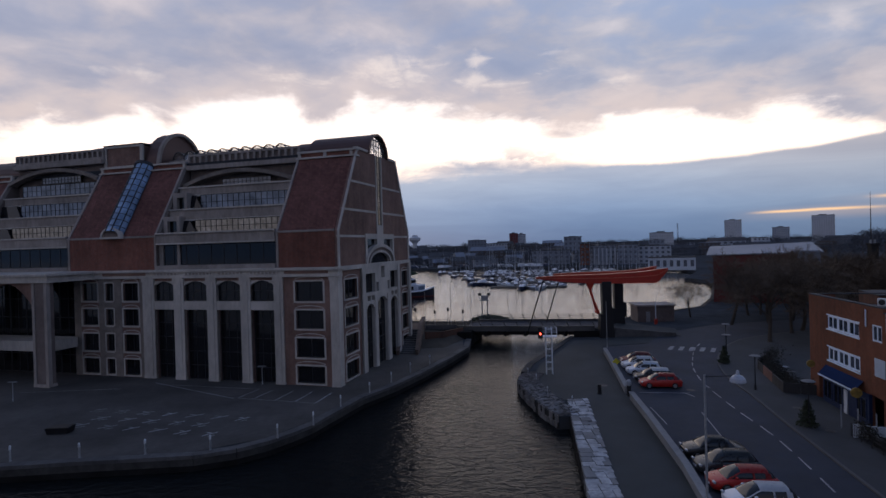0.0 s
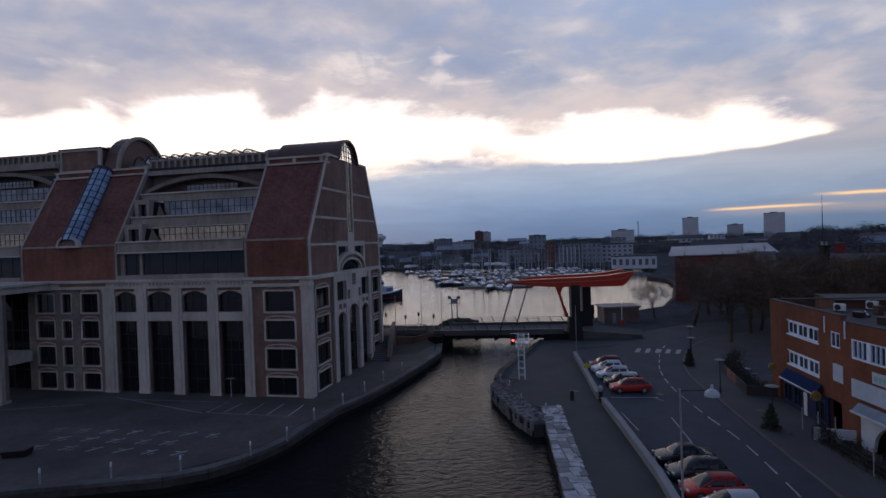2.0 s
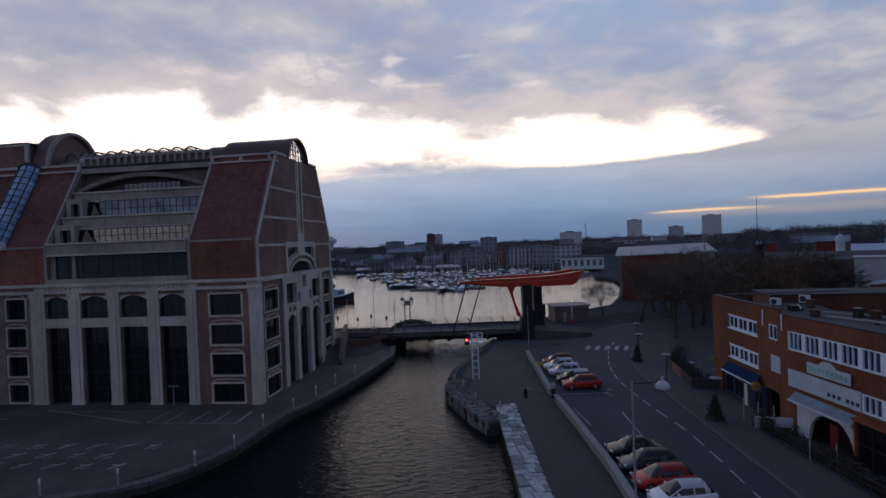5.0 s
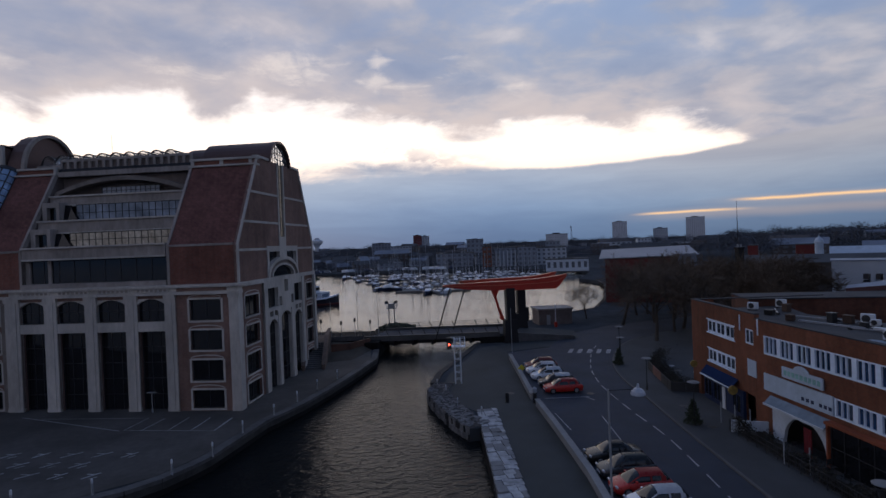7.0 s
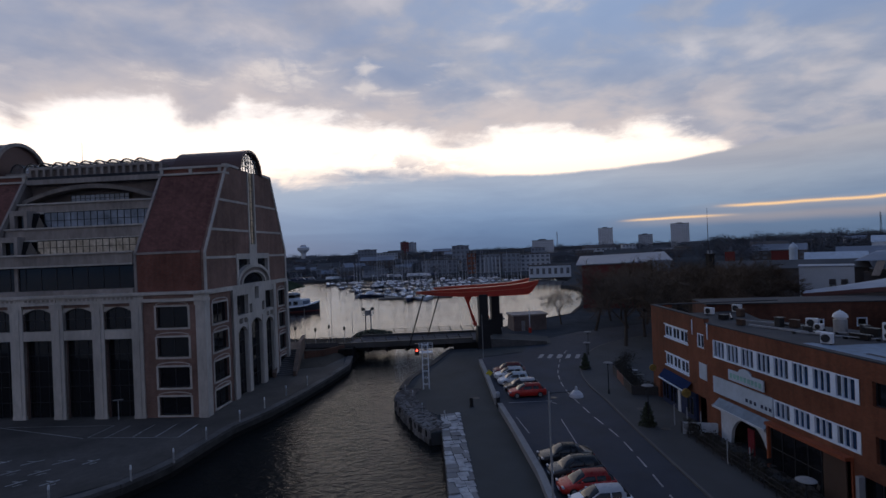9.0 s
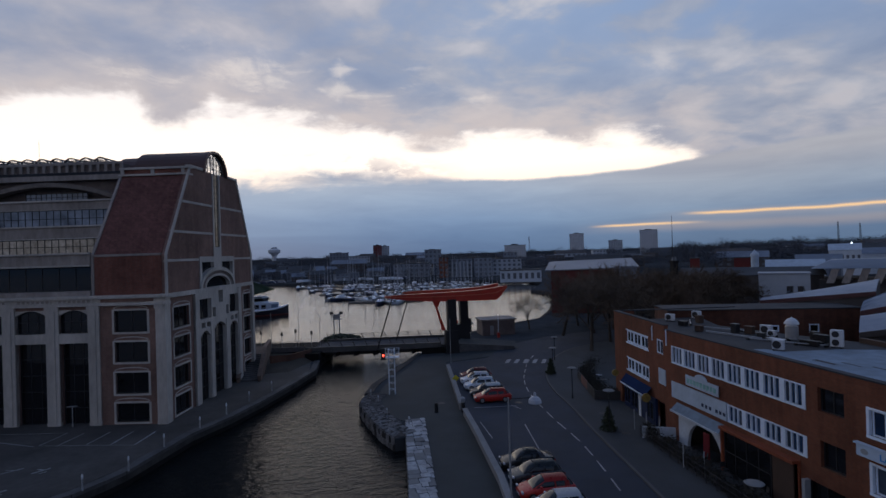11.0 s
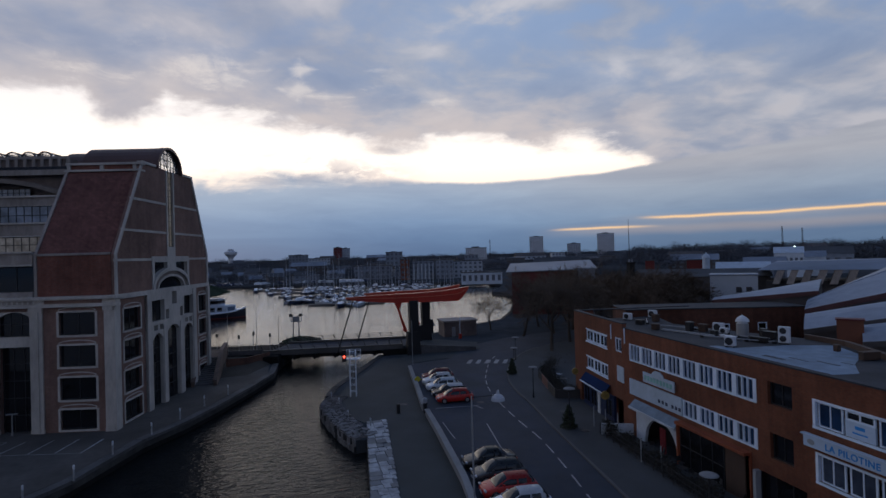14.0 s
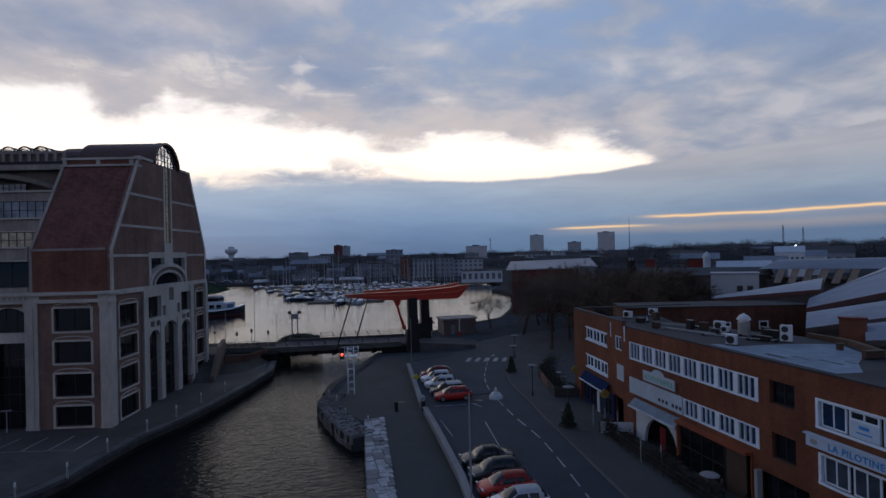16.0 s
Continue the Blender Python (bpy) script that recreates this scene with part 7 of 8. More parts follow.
M_TAIL = material("red_tail_lens", (0.25, 0.01, 0.01), 0.3)
CARS = [
    ("black saloon parked nose to the low wall", P_BLACK, 18.2, 40.4, -4, 4.25, 1.8, 1.44, "sedan"),
    ("dark grey hatchback parked nose to the low wall", P_GREY, 17.9, 37.7, -4, 4.05, 1.8, 1.5, "hatch"),
    ("red hatchback parked nose to the low wall", P_RED, 17.6, 35.1, -4, 4.0, 1.8, 1.46, "hatch"),
    ("white hatchback parked nose to the low wall", P_WHITE, 17.4, 32.5, -4, 3.95, 1.76, 1.5, "hatch"),
    ("red hatchback at the end of a parked row", P_RED, 21.4, 59.6, -6, 4.25, 1.8, 1.48, "hatch"),
    ("black hatchback with a pale roof in a parked row", P_BLACK, 21.6, 62.1, -6, 4.3, 1.8, 1.5, "hatch"),
    ("pale blue hatchback in a parked row", P_BLUEW, 21.7, 65.4, -6, 4.2, 1.78, 1.5, "hatch"),
    ("white hatchback in a parked row", P_WHITE, 22.0, 68.4, -6, 4.2, 1.78, 1.5, "hatch"),
    ("dark red hatchback at the far end of a parked row", P_DKRED, 22.6, 71.0, -6, 4.2, 1.78, 1.5, "hatch"),
]
for label, mat, x, y, rz, L, W, H, k in CARS:
    make_car("car", label, mat, pose(x, y, 0.022, 0, 0, rz), L, W, H, k, P_WHITE if "pale roof" in label else None)


def disc_lamp(x, y, h):
    l = thing("street_lamp", "slim street lamp with a flat white disc head", "street lamp", pose(x, y, 0.13), group="disc street lamps")
    bm = BM()
    spin(bm, [(0.11, 0), (0.11, 0.5), (0.06, 0.55), (0.045, h - 0.35), (0.09, h - 0.3), (0.09, h - 0.1)], 10)
    part("pole", bm, M_FRAME_DK, l)
    bm = BM()
    spin(bm, [(0.1, h - 0.1), (0.52, h - 0.03), (0.55, h), (0.45, h + 0.06), (0.05, h + 0.1)], 18)
    part("disc", bm, M_WALLC, l, "flat white disc")


for x, y, h in ((28.56, 45.83, 3.8), (30.3, 57.3, 3.5), (26.64, 25.96, 3.4), (33.5, 70.0, 3.5), (37.5, 78.5, 3.5)):
    disc_lamp(x, y, h)


def tall_lamp():
    l = thing("street_lamp", "tall thin street lamp with white dome head on an arm", "street lamp", pose(13.55, 30.7, 0.03))
    bm = BM()
    spin(bm, [(0.12, 0), (0.12, 0.8), (0.075, 0.85), (0.05, 8.3), (0.04, 8.35)], 10)
    part("pole", bm, M_GREY_ST, l)
    bm = BM()
    bar(bm, (0, 0, 8.25), (1.35, -0.95, 8.5), 0.03)
    part("side_arm", bm, M_FRAME_DK, l)
    bm = BM()
    spin(bm, [(0.4, 8.15), (0.42, 8.2), (0.37, 8.36), (0.24, 8.5), (0.1, 8.56), (0.06, 8.78), (0.03, 8.8)], 18, (1.35, -0.95, 0))
    part("dome_head", bm, M_LAMP_GLASS, l, "white dome lamp head")


tall_lamp()


def leafy(bm, n, rnd, shape):
    """Many small leaf blades inside a shape given by a function of random numbers."""
    for _ in range(n):
        c = Vector(shape(rnd))
        d = Vector((rnd.uniform(-1, 1), rnd.uniform(-1, 1), rnd.uniform(-0.6, 1))).normalized()
        e = d.orthogonal().normalized()
        s = rnd.uniform(0.06, 0.13)
        vs = [bm.verts.new(p) for p in (c, c + d * s + e * s * 0.5, c + d * s * 2, c + d * s - e * s * 0.5)]
        bm.faces.new(vs)


def cone_bush(x, y, h, r, seed):
    b = thing("conifer_shrub", "small dark conical evergreen shrub on the pavement", "shrub", pose(x, y, 0.13), group="conical shrubs")
    rnd = random.Random(seed)
    bm = BM()
    bar(bm, (0, 0, 0), (0, 0, h * 0.9), 0.06, 0.02)
    part("stem", bm, M_BARK, b)
    bm = BM()

    def shape(q):
        z = q.random() ** 1.4
        a, k = q.uniform(0, math.tau), (0.6 + 0.4 * q.random()) * (1 - z) ** 0.7 * (0.8 + 0.3 * math.sin(z * 23 + a0[0]))
        return (r * k * math.cos(a), r * k * math.sin(a), 0.12 + z * h)

    a0 = [rnd.uniform(0, 6)]
    leafy(bm, 1500, rnd, shape)
    part("foliage", bm, M_LEAF, b)


cone_bush(28.6, 46.1, 2.0, 0.75, 1)
cone_bush(33.0, 69.6, 2.0, 0.75, 2)


M_SHRUB = material("dark_winter_shrub", (0.022, 0.02, 0.015), 0.9, vary=0.5, small=4)


def terrace():
    t = thing("cafe_terrace", "cafe terrace enclosed by dark planters and fences", "terrace", pose(0, 0, 0.13), kind="structure")
    M_FENCE = material("dark_fence_panel", (0.03, 0.03, 0.033), 0.7, vary=0.3)
    M_REDDISH = material("reddish_panel", (0.20, 0.10, 0.08), 0.8, vary=0.25)
    ring = [(35.1, 54.9), (32.5, 56.1), (33.6, 60.0), (34.7, 63.8), (35.5, 66.4), (40.0, 72.0)]
    for i, (a, c) in enumerate(zip(ring, ring[1:])):
        a, c = Vector((*a, 0)), Vector((*c, 0))
        n = max(1, round((c - a).length / 1.3))
        for k in range(n):
            p, q = a.lerp(c, k / n), a.lerp(c, (k + 1) / n)
            d = (q - p).normalized() * 0.03
            bm = BM()
            beam(bm, p + d + Vector((0, 0, 0.5)), q - d + Vector((0, 0, 0.5)), 0.12, 1.0)
            part("fence_panel", bm, M_REDDISH if i == 2 else M_FENCE, t, "brown timber panel" if i == 2 else "")
        bm = BM()
        bar(bm, a, a + Vector((0, 0, 1.15)), 0.07)
        part("fence_post", bm, M_FENCE, t)
    bm = BM()
    rnd = random.Random(8)

    def hedge(q):
        k = q.random() * (len(ring) - 1)
        i = int(k)
        a, c = ring[i], ring[i + 1]
        return (a[0] + (c[0] - a[0]) * (k - i) + 0.5 + abs(q.gauss(0, 0.7)), a[1] + (c[1] - a[1]) * (k - i) + q.gauss(0.3, 0.4), 0.5 + abs(q.gauss(0, 0.45)) * (1.3 if i > 2 else 0.8))

    leafy(bm, 5200, rnd, hedge)
    part("hedge", bm, M_SHRUB, t, "dark brown and green hedge plants")
    # lower terraces in front of the shops: posts, rails, white low wall
    line = [(30.4, 43.6), (29.8, 38.5), (29.0, 31.0), (28.4, 24.0)]
    for a, c in zip(line, line[1:]):
        a, c = Vector((*a, 0)), Vector((*c, 0))
        n = round((c - a).length / 1.2)
        for k in range(n):
            p, q = a.lerp(c, k / n), a.lerp(c, (k + 1) / n)
            bm = BM()
            bar(bm, p, p + Vector((0, 0, 1.05)), 0.04)
            for z in (0.2, 0.6, 1.0):
                bar(bm, p + Vector((0, 0, z)), q + Vector((0, 0, z)), 0.022)
            for j in range(1, 6):
                s = p.lerp(q, j / 6)
                bar(bm, s + Vector((0, 0, 0.2)), s + Vector((0, 0, 1.0)), 0.014, n=4)
            part("fence_section", bm, M_FENCE, t)
    bm = BM()

    def front_hedge(q):
        k = q.random() * (len(line) - 1)
        i = int(k)
        a, c = line[i], line[i + 1]
        return (a[0] + (c[0] - a[0]) * (k - i) + 0.25 + abs(q.gauss(0, 0.35)), a[1] + (c[1] - a[1]) * (k - i), 0.1 + q.random() * (1.0 + 0.35 * math.sin(k * 9)))

    leafy(bm, 5000, rnd, front_hedge)
    part("hedge", bm, M_SHRUB, t, "dark hedge behind the terrace fence")
    bm = BM()
    beam(bm, (30.4, 43.4, 0.5), (33.0, 42.2, 0.5), 0.16, 1.0)
    part("white_screen", bm, M_WHITEWASH, t, "low white screen wall")
    for x, y in ((31.0, 45.6), (31.5, 44.4), (31.9, 43.0), (29.6, 36.5), (29.9, 34.5)):
        bm = BM()
        bar(bm, (x, y, 0), (x, y, 1.9), 0.05)
        part("pale_post", bm, M_CANOPY, t)


terrace()


def cafe_table(x, y, rz):
    t = thing("cafe_table", "round dark cafe table on the terrace", "table", pose(x, y, 0.13, 0, 0, rz), group="terrace tables")
    bm = BM()
    spin(bm, [(0.4, 0.72), (0.42, 0.74), (0.4, 0.76)], 16)
    part("tabletop", bm, M_CANOPY if rz > 40 else M_FRAME_DK, t)
    bm = BM()
    bar(bm, (0, 0, 0.02), (0, 0, 0.72), 0.04)
    spin(bm, [(0.25, 0), (0.24, 0.03), (0.05, 0.05)], 12)
    part("pedestal", bm, M_FRAME_DK, t)


for i, (x, y) in enumerate(((30.6, 40.6), (30.9, 38.4), (30.4, 33.0), (30.6, 30.2), (30.2, 27.5), (36.6, 61.5), (37.2, 64.0), (38.2, 60.2))):
    cafe_table(x, y, i * 7)


def terrace_chair(x, y, rz):
    c = thing("terrace_chair", "dark metal terrace chair with a slatted back", "chair", pose(x, y, 0.13, 0, 0, rz), group="terrace chairs")
    bm = BM()
    box(bm, -0.22, 0.22, -0.22, 0.22, 0.43, 0.47)
    bmesh.ops.bevel(bm, geom=bm.edges[:], offset=0.015, segments=1, affect="EDGES")
    part("seat", bm, M_FRAME_DK, c)
    bm = BM()
    hexa(bm, [(-0.21, 0.19, 0.55), (0.21, 0.19, 0.55), (0.21, 0.22, 0.55), (-0.21, 0.22, 0.55)], [(-0.19, 0.27, 0.88), (0.19, 0.27, 0.88), (0.19, 0.30, 0.88), (-0.19, 0.30, 0.88)])
    part("backrest", bm, M_FRAME_DK, c)
    for sx in (-1, 1):
        for sy, top in ((-1, 0.45), (1, 0.86)):
            bm = BM()
            bar(bm, (sx * 0.2, sy * 0.22, 0), (sx * 0.19, sy * 0.2 + (0.08 if top > 0.5 else 0), top), 0.016)
            part("leg", bm, M_FRAME_DK, c)
    return c


chair = terrace_chair(31.3, 39.4, 20)
rc = random.Random(12)
for x, y in ((31.9, 38.4), (30.7, 38.2), (31.5, 36.6), (30.9, 35.4), (31.6, 34.4), (30.4, 33.6), (31.0, 32.4), (30.2, 31.0), (31.1, 30.2), (30.1, 29.0), (30.9, 28.0), (34.6, 58.0), (35.8, 59.2), (35.6, 61.0), (36.4, 62.6), (36.8, 64.6), (38.0, 66.4)):
    copy_thing(chair, pose(x, y, 0.13, 0, 0, rc.uniform(0, 360)))

# ---------------------------------------------------------------- bare trees
def grow(bm_limb, bm_twig, rnd, p, d, length, r, level, depth, twigs):
    """One branch and what grows out of it."""
    n = 3 if level else 4
    q, pts = p.copy(), [p.copy()]
    for k in range(n):
        d = (d + Vector((rnd.gauss(0, 0.12), rnd.gauss(0, 0.12), rnd.gauss(0.03, 0.08)))).normalized()
        q = q + d * (length / n)
        pts.append(q.copy())
    rad = [r * (1 - 0.45 * k / n) for k in range(n + 1)]
    for k in range(n):
        bar(bm_limb if level < 3 else bm_twig, pts[k], pts[k + 1], rad[k], rad[k + 1], 6 if level < 2 else 3)
    if level >= depth:
        for k in range(twigs):
            s = pts[rnd.randrange(1, n + 1)]
            e = (d + Vector((rnd.gauss(0, 0.7), rnd.gauss(0, 0.7), rnd.gauss(0.2, 0.5)))).normalized()
            t = s + e * rnd.uniform(0.6, 1.6)
            w = e.orthogonal().normalized() * 0.02
            bm_twig.faces.new([bm_twig.verts.new(v) for v in (s - w, s + w, t)])
        return
    kids = (4, 4, 4, 4)[min(level, 3)]
    for k in range(kids):
        f = rnd.uniform(0.45, 1.0) if level else rnd.uniform(0.55, 1.0)
        i = min(n - 1, int(f * n))
        s = pts[i].lerp(pts[i + 1], f * n - i)
        a = (k + rnd.uniform(-0.3, 0.3)) * math.tau / kids
        o = d.orthogonal().normalized()
        side = o * math.cos(a) + d.cross(o) * math.sin(a)
        e = (d * rnd.uniform(0.5, 0.9) + side * rnd.uniform(0.6, 1.0) + Vector((0, 0, 0.12))).normalized()
        grow(bm_limb, bm_twig, rnd, s, e, length * rnd.uniform(0.58, 0.78), rad[i] * 0.6, level + 1, depth, twigs)


def make_tree(seed, h, label, depth=4, twigs=27):
    rnd = random.Random(seed)
    t = thing("tree", label, "tree", group="bare trees")
    a, c = BM(), BM()
    grow(a, c, rnd, Vector((0, 0, -0.1)), Vector((0, 0, 1)), h * 0.36, h * 0.02, 0, depth, twigs)
    part("trunk", a, M_BARK, t)
    part("crown", c, M_TWIG, t)
    return t


TREE_A = make_tree(1, 15.0, "bare broad tree with a dense brown crown of twigs")
TREE_B = make_tree(2, 14.5, "bare broad tree with a dense brown crown of twigs")
TREE_C = make_tree(7, 14.0, "bare broad tree with a dense brown crown of twigs")
TREE_S = make_tree(11, 10.0, "small bare tree beside the basin", 4, 5)
TREE_S.matrix_world = pose(46.3, 111.5, 0)
TREE_A.matrix_world = pose(46.2, 83.2, 0.1) @ Matrix.Diagonal((1.08, 1.08, 1.14, 1))
TREE_B.matrix_world = pose(49.0, 100.5, 0) @ Matrix.Diagonal((1.06, 1.06, 1.08, 1))
TREE_C.matrix_world = pose(53.5, 90, 0.1) @ Matrix.Diagonal((1.06, 1.06, 1.08, 1))
rt = random.Random(21)
for i, (x, y) in enumerate(((56, 101), (60, 85), (64, 96), (58, 112), (69, 105), (61, 113), (73, 91), (78, 101), (67, 79), (58, 73), (51, 76), (83, 92), (70, 117), (88, 104), (79, 113), (57, 93), (62, 104), (66, 88), (72, 98), (84, 97))):
    s = (TREE_A, TREE_B, TREE_C)[i % 3]
    copy_thing(s, pose(x, y, 0, 0, 0, rt.uniform(0, 360)) @ Matrix.Diagonal((*([rt.uniform(0.88, 1.08)] * 2), rt.uniform(0.86, 1.04), 1)))


# ---------------------------------------------------------------- marina
M_HULL_W = material("white_hull", (0.50, 0.56, 0.64), 0.6, vary=0.12, spec=0.2)
M_HULL_B = material("dark_blue_hull", (0.03, 0.045, 0.09), 0.4, vary=0.15)
M_COVER = material("blue_boat_cover", (0.05, 0.09, 0.17), 0.8, vary=0.2)
M_CABIN = material("white_cabin", (0.72, 0.77, 0.84), 0.4, vary=0.1)
M_DECK_B = material("grey_boat_deck", (0.08, 0.085, 0.10), 0.95, vary=0.3, spec=0.08)
M_HULL_G = material("grey_hull", (0.20, 0.23, 0.28), 0.5, vary=0.2)
M_SPAR = material("dull_aluminium_spar", (0.36, 0.39, 0.44), 0.5, 0.2, vary=0.2)
M_PONTOON = material("grey_pontoon_deck", (0.16, 0.155, 0.15), 0.9, vary=0.25)


def make_boat(L, hull, cover, mast, label):
    b = thing("sailing_boat" if mast else "motor_boat", label, "boat", group="moored boats")
    W, bm = L * 0.32, BM()
    sect = [(-L / 2, 0.8, 0.9), (-L * 0.2, 1.0, 0.85), (L * 0.2, 0.9, 0.95), (L * 0.42, 0.4, 1.1), (L / 2, 0.03, 1.2)]
    rings = [[(x, -W / 2 * w, h), (x, -W / 2 * w * 0.7, 0), (x, 0, -0.3), (x, W / 2 * w * 0.7, 0), (x, W / 2 * w, h)] for x, w, h in sect]
    sweep(bm, rings)
    part("hull", bm, hull, b)
    bm = BM()
    sweep(bm, [[(x, -W / 2 * w * 0.93, h - 0.03), (x, W / 2 * w * 0.93, h - 0.03), (x, W / 2 * w * 0.9, h + 0.03), (x, -W / 2 * w * 0.9, h + 0.03)] for x, w, h in sect])
    part("deck", bm, M_DECK_B, b)
    bm = BM()
    hexa(bm, [(-L * 0.25, -W * 0.3, 0.85), (L * 0.22, -W * 0.24, 0.9), (L * 0.22, W * 0.24, 0.9), (-L * 0.25, W * 0.3, 0.85)], [(-L * 0.2, -W * 0.26, 1.5 if mast else 2.2), (L * 0.1, -W * 0.2, 1.45 if mast else 2.0), (L * 0.1, W * 0.2, 1.45 if mast else 2.0), (-L * 0.2, W * 0.26, 1.5 if mast else 2.2)])
    part("cabin", bm, M_CABIN, b)
    bm = BM()
    box(bm, -L * 0.17, L * 0.06, -W * 0.245, W * 0.245, 1.15, 1.35)
    part("cabin_window", bm, M_GLASS, b)
    if mast:
        bm = BM()
        bar(bm, (L * 0.06, 0, 1.0), (L * 0.06, 0, 1.0 + L * 1.5), 0.1, 0.06, 5)
        bar(bm, (L * 0.05, 0, 2.2), (-L * 0.36, 0, 2.2), 0.05, 0.05, 5)
        bar(bm, (L * 0.06, -0.6, 1 + L * 0.8), (L * 0.06, 0.6, 1 + L * 0.8), 0.03, 0.03, 4)
        part("mast", bm, M_SPAR, b)
        bm = BM()
        bar(bm, (L * 0.03, 0, 2.32), (-L * 0.34, 0, 2.3), 0.16, 0.1, 6)
        part("sail_cover", bm, cover, b)
    return b


PROTO = [make_boat(10.5, M_HULL_W, M_COVER, True, "white sailing boat with a bare mast moored at a pontoon"), make_boat(12, M_HULL_B, M_COVER, True, "dark blue sailing boat with a bare mast moored at a pontoon"), make_boat(9, M_HULL_G, M_HULL_W, True, "small grey sailing boat moored at a pontoon"), make_boat(9.5, M_HULL_B, M_COVER, False, "dark motor boat moored at a pontoon")]
rb = random.Random(9)
rows = []
for j, (ax, ay, cx, cy) in enumerate(((12, 212, 40, 206), (5, 236, 66, 226), (1, 262, 84, 248), (-4, 292, 90, 274), (-12, 322, 88, 302))):
    p = tagged(part("pontoon", BM(), M_PONTOON), "long grey floating pontoon with moored boats", "pontoon", "marina pontoons")
    bm = BM()
    beam(bm, (ax, ay, WATER_Z + 0.3), (cx, cy, WATER_Z + 0.3), 2.2, 0.6)
    p.data = mesh_of("pontoon", bm, M_PONTOON)
    n = int(math.hypot(cx - ax, cy - ay) / 3.3)
    ang = math.degrees(math.atan2(cy - ay, cx - ax))
    for k in range(n):
        for side in (-1, 1):
            if rb.random() < (0.3 if j else 0.55):
                continue
            t = (k + 0.5) / n
            off = side * rb.uniform(4.6, 7.4)
            nx, ny = -math.sin(radians(ang)), math.cos(radians(ang))
            rows.append((ax + (cx - ax) * t + nx * off, ay + (cy - ay) * t + ny * off, ang + 90 * side + rb.choice((0, 0, 180)) + rb.choice((-1, 1)) * rb.uniform(0, 45), rb.choice((0, 1, 1, 2, 2, 3))))
placed = set()
for x, y, a, k in rows:
    m = pose(x, y, WATER_Z + 0.05, 0, 0, a)
    if k not in placed:
        PROTO[k].matrix_world = m
        placed.add(k)
    else:
        copy_thing(PROTO[k], m @ Matrix.Scale(rb.uniform(0.5, 0.95), 4))


M_FARR0 = material("dull_red_hull", (0.12, 0.022, 0.02), 0.6, vary=0.2)
M_FARWIN0 = material("ship_window", (0.08, 0.11, 0.16), 0.2, vary=0.2)


def ferry():
    s = thing("harbour_ship", "dark hulled harbour ship with a white superstructure moored by the quay", "ship", pose(-21.8, 184, WATER_Z, 0, 0, 4))
    sect = [(-16, 0.85, 1.8), (4, 1.0, 1.6), (9, 0.8, 1.9), (12.0, 0.35, 2.5), (13.2, 0.06, 2.9)]
    bm = BM()
    rings = [[(x, -3.8 * w, h), (x, -3.2 * w, 0), (x, 0, -0.8), (x, 3.2 * w, 0), (x, 3.8 * w, h)] for x, w, h in sect]
    sweep(bm, rings)
    part("hull", bm, material("dark_ship_hull", (0.02, 0.022, 0.035), 0.5, vary=0.2), s)
    bm = BM()
    prism(bm, [(-15, -3.0), (7.6, -3.0), (10.2, 0), (7.6, 3.0), (-15, 3.0)], 1.5, 4.0)
    part("deckhouse", bm, M_HULL_W, s)
    for k in range(10):
        bm = BM()
        box(bm, -13.6 + k * 2.05, -12.2 + k * 2.05, -3.03, -2.9, 2.3, 3.5)
        part("deckhouse_window", bm, M_GLASS, s)
    for q in (-1, 1):
        bm = BM()
        hexa(bm, [(7.85, q * 2.75, 2.3), (9.95, q * 0.35, 2.3), (9.8, q * 0.3, 2.3), (7.7, q * 2.7, 2.3)], [(7.85, q * 2.75, 3.5), (9.95, q * 0.35, 3.5), (9.8, q * 0.3, 3.5), (7.7, q * 2.7, 3.5)])
        part("front_window", bm, M_FARWIN0, s)
    bm = BM()
    sweep(bm, [[(x, -3.86 * w, h - 0.05), (x, 3.86 * w, h - 0.05), (x, 3.8 * w, h + 0.3), (x, -3.8 * w, h + 0.3)] for x, w, h in sect])
    part("bulwark", bm, M_CABIN, s, "white bulwark band")
    bm = BM()
    sweep(bm, [[(x, -3.3 * w, 0), (x, 0, -0.85), (x, 3.3 * w, 0), (x, 3.36 * w, 0.35), (x, -3.36 * w, 0.35)] for x, w, h in sect])
    part("boot_top", bm, M_FARR0, s, "dark red waterline band")
    bm = BM()
    prism(bm, [(-13, -2.6), (5.2, -2.6), (7.0, 0), (5.2, 2.6), (-13, 2.6)], 4.0, 6.0)
    part("wheelhouse", bm, M_HULL_W, s)
    bm = BM()
    prism(bm, [(-12.6, -2.66), (5.3, -2.66), (7.1, 0), (5.3, 2.66), (-12.6, 2.66)], 4.6, 5.6)
    part("wheelhouse_window", bm, M_GLASS, s)
    bm = BM()
    prism(bm, [(-13.4, -2.9), (5.0, -2.9), (6.4, 0), (5.0, 2.9), (-13.4, 2.9)], 6.0, 6.2)
    part("wheelhouse_roof", bm, M_HULL_G, s)
    bm = BM()
    for k in range(12):
        bar(bm, (-15 + k * 2.1, -3.1, 1.8), (-15 + k * 2.1, -3.1, 2.7), 0.05)
    bar(bm, (-15, -3.1, 2.7), (8, -3.1, 2.7), 0.05)
    part("deck_rail", bm, M_GREY_ST, s)


ferry()


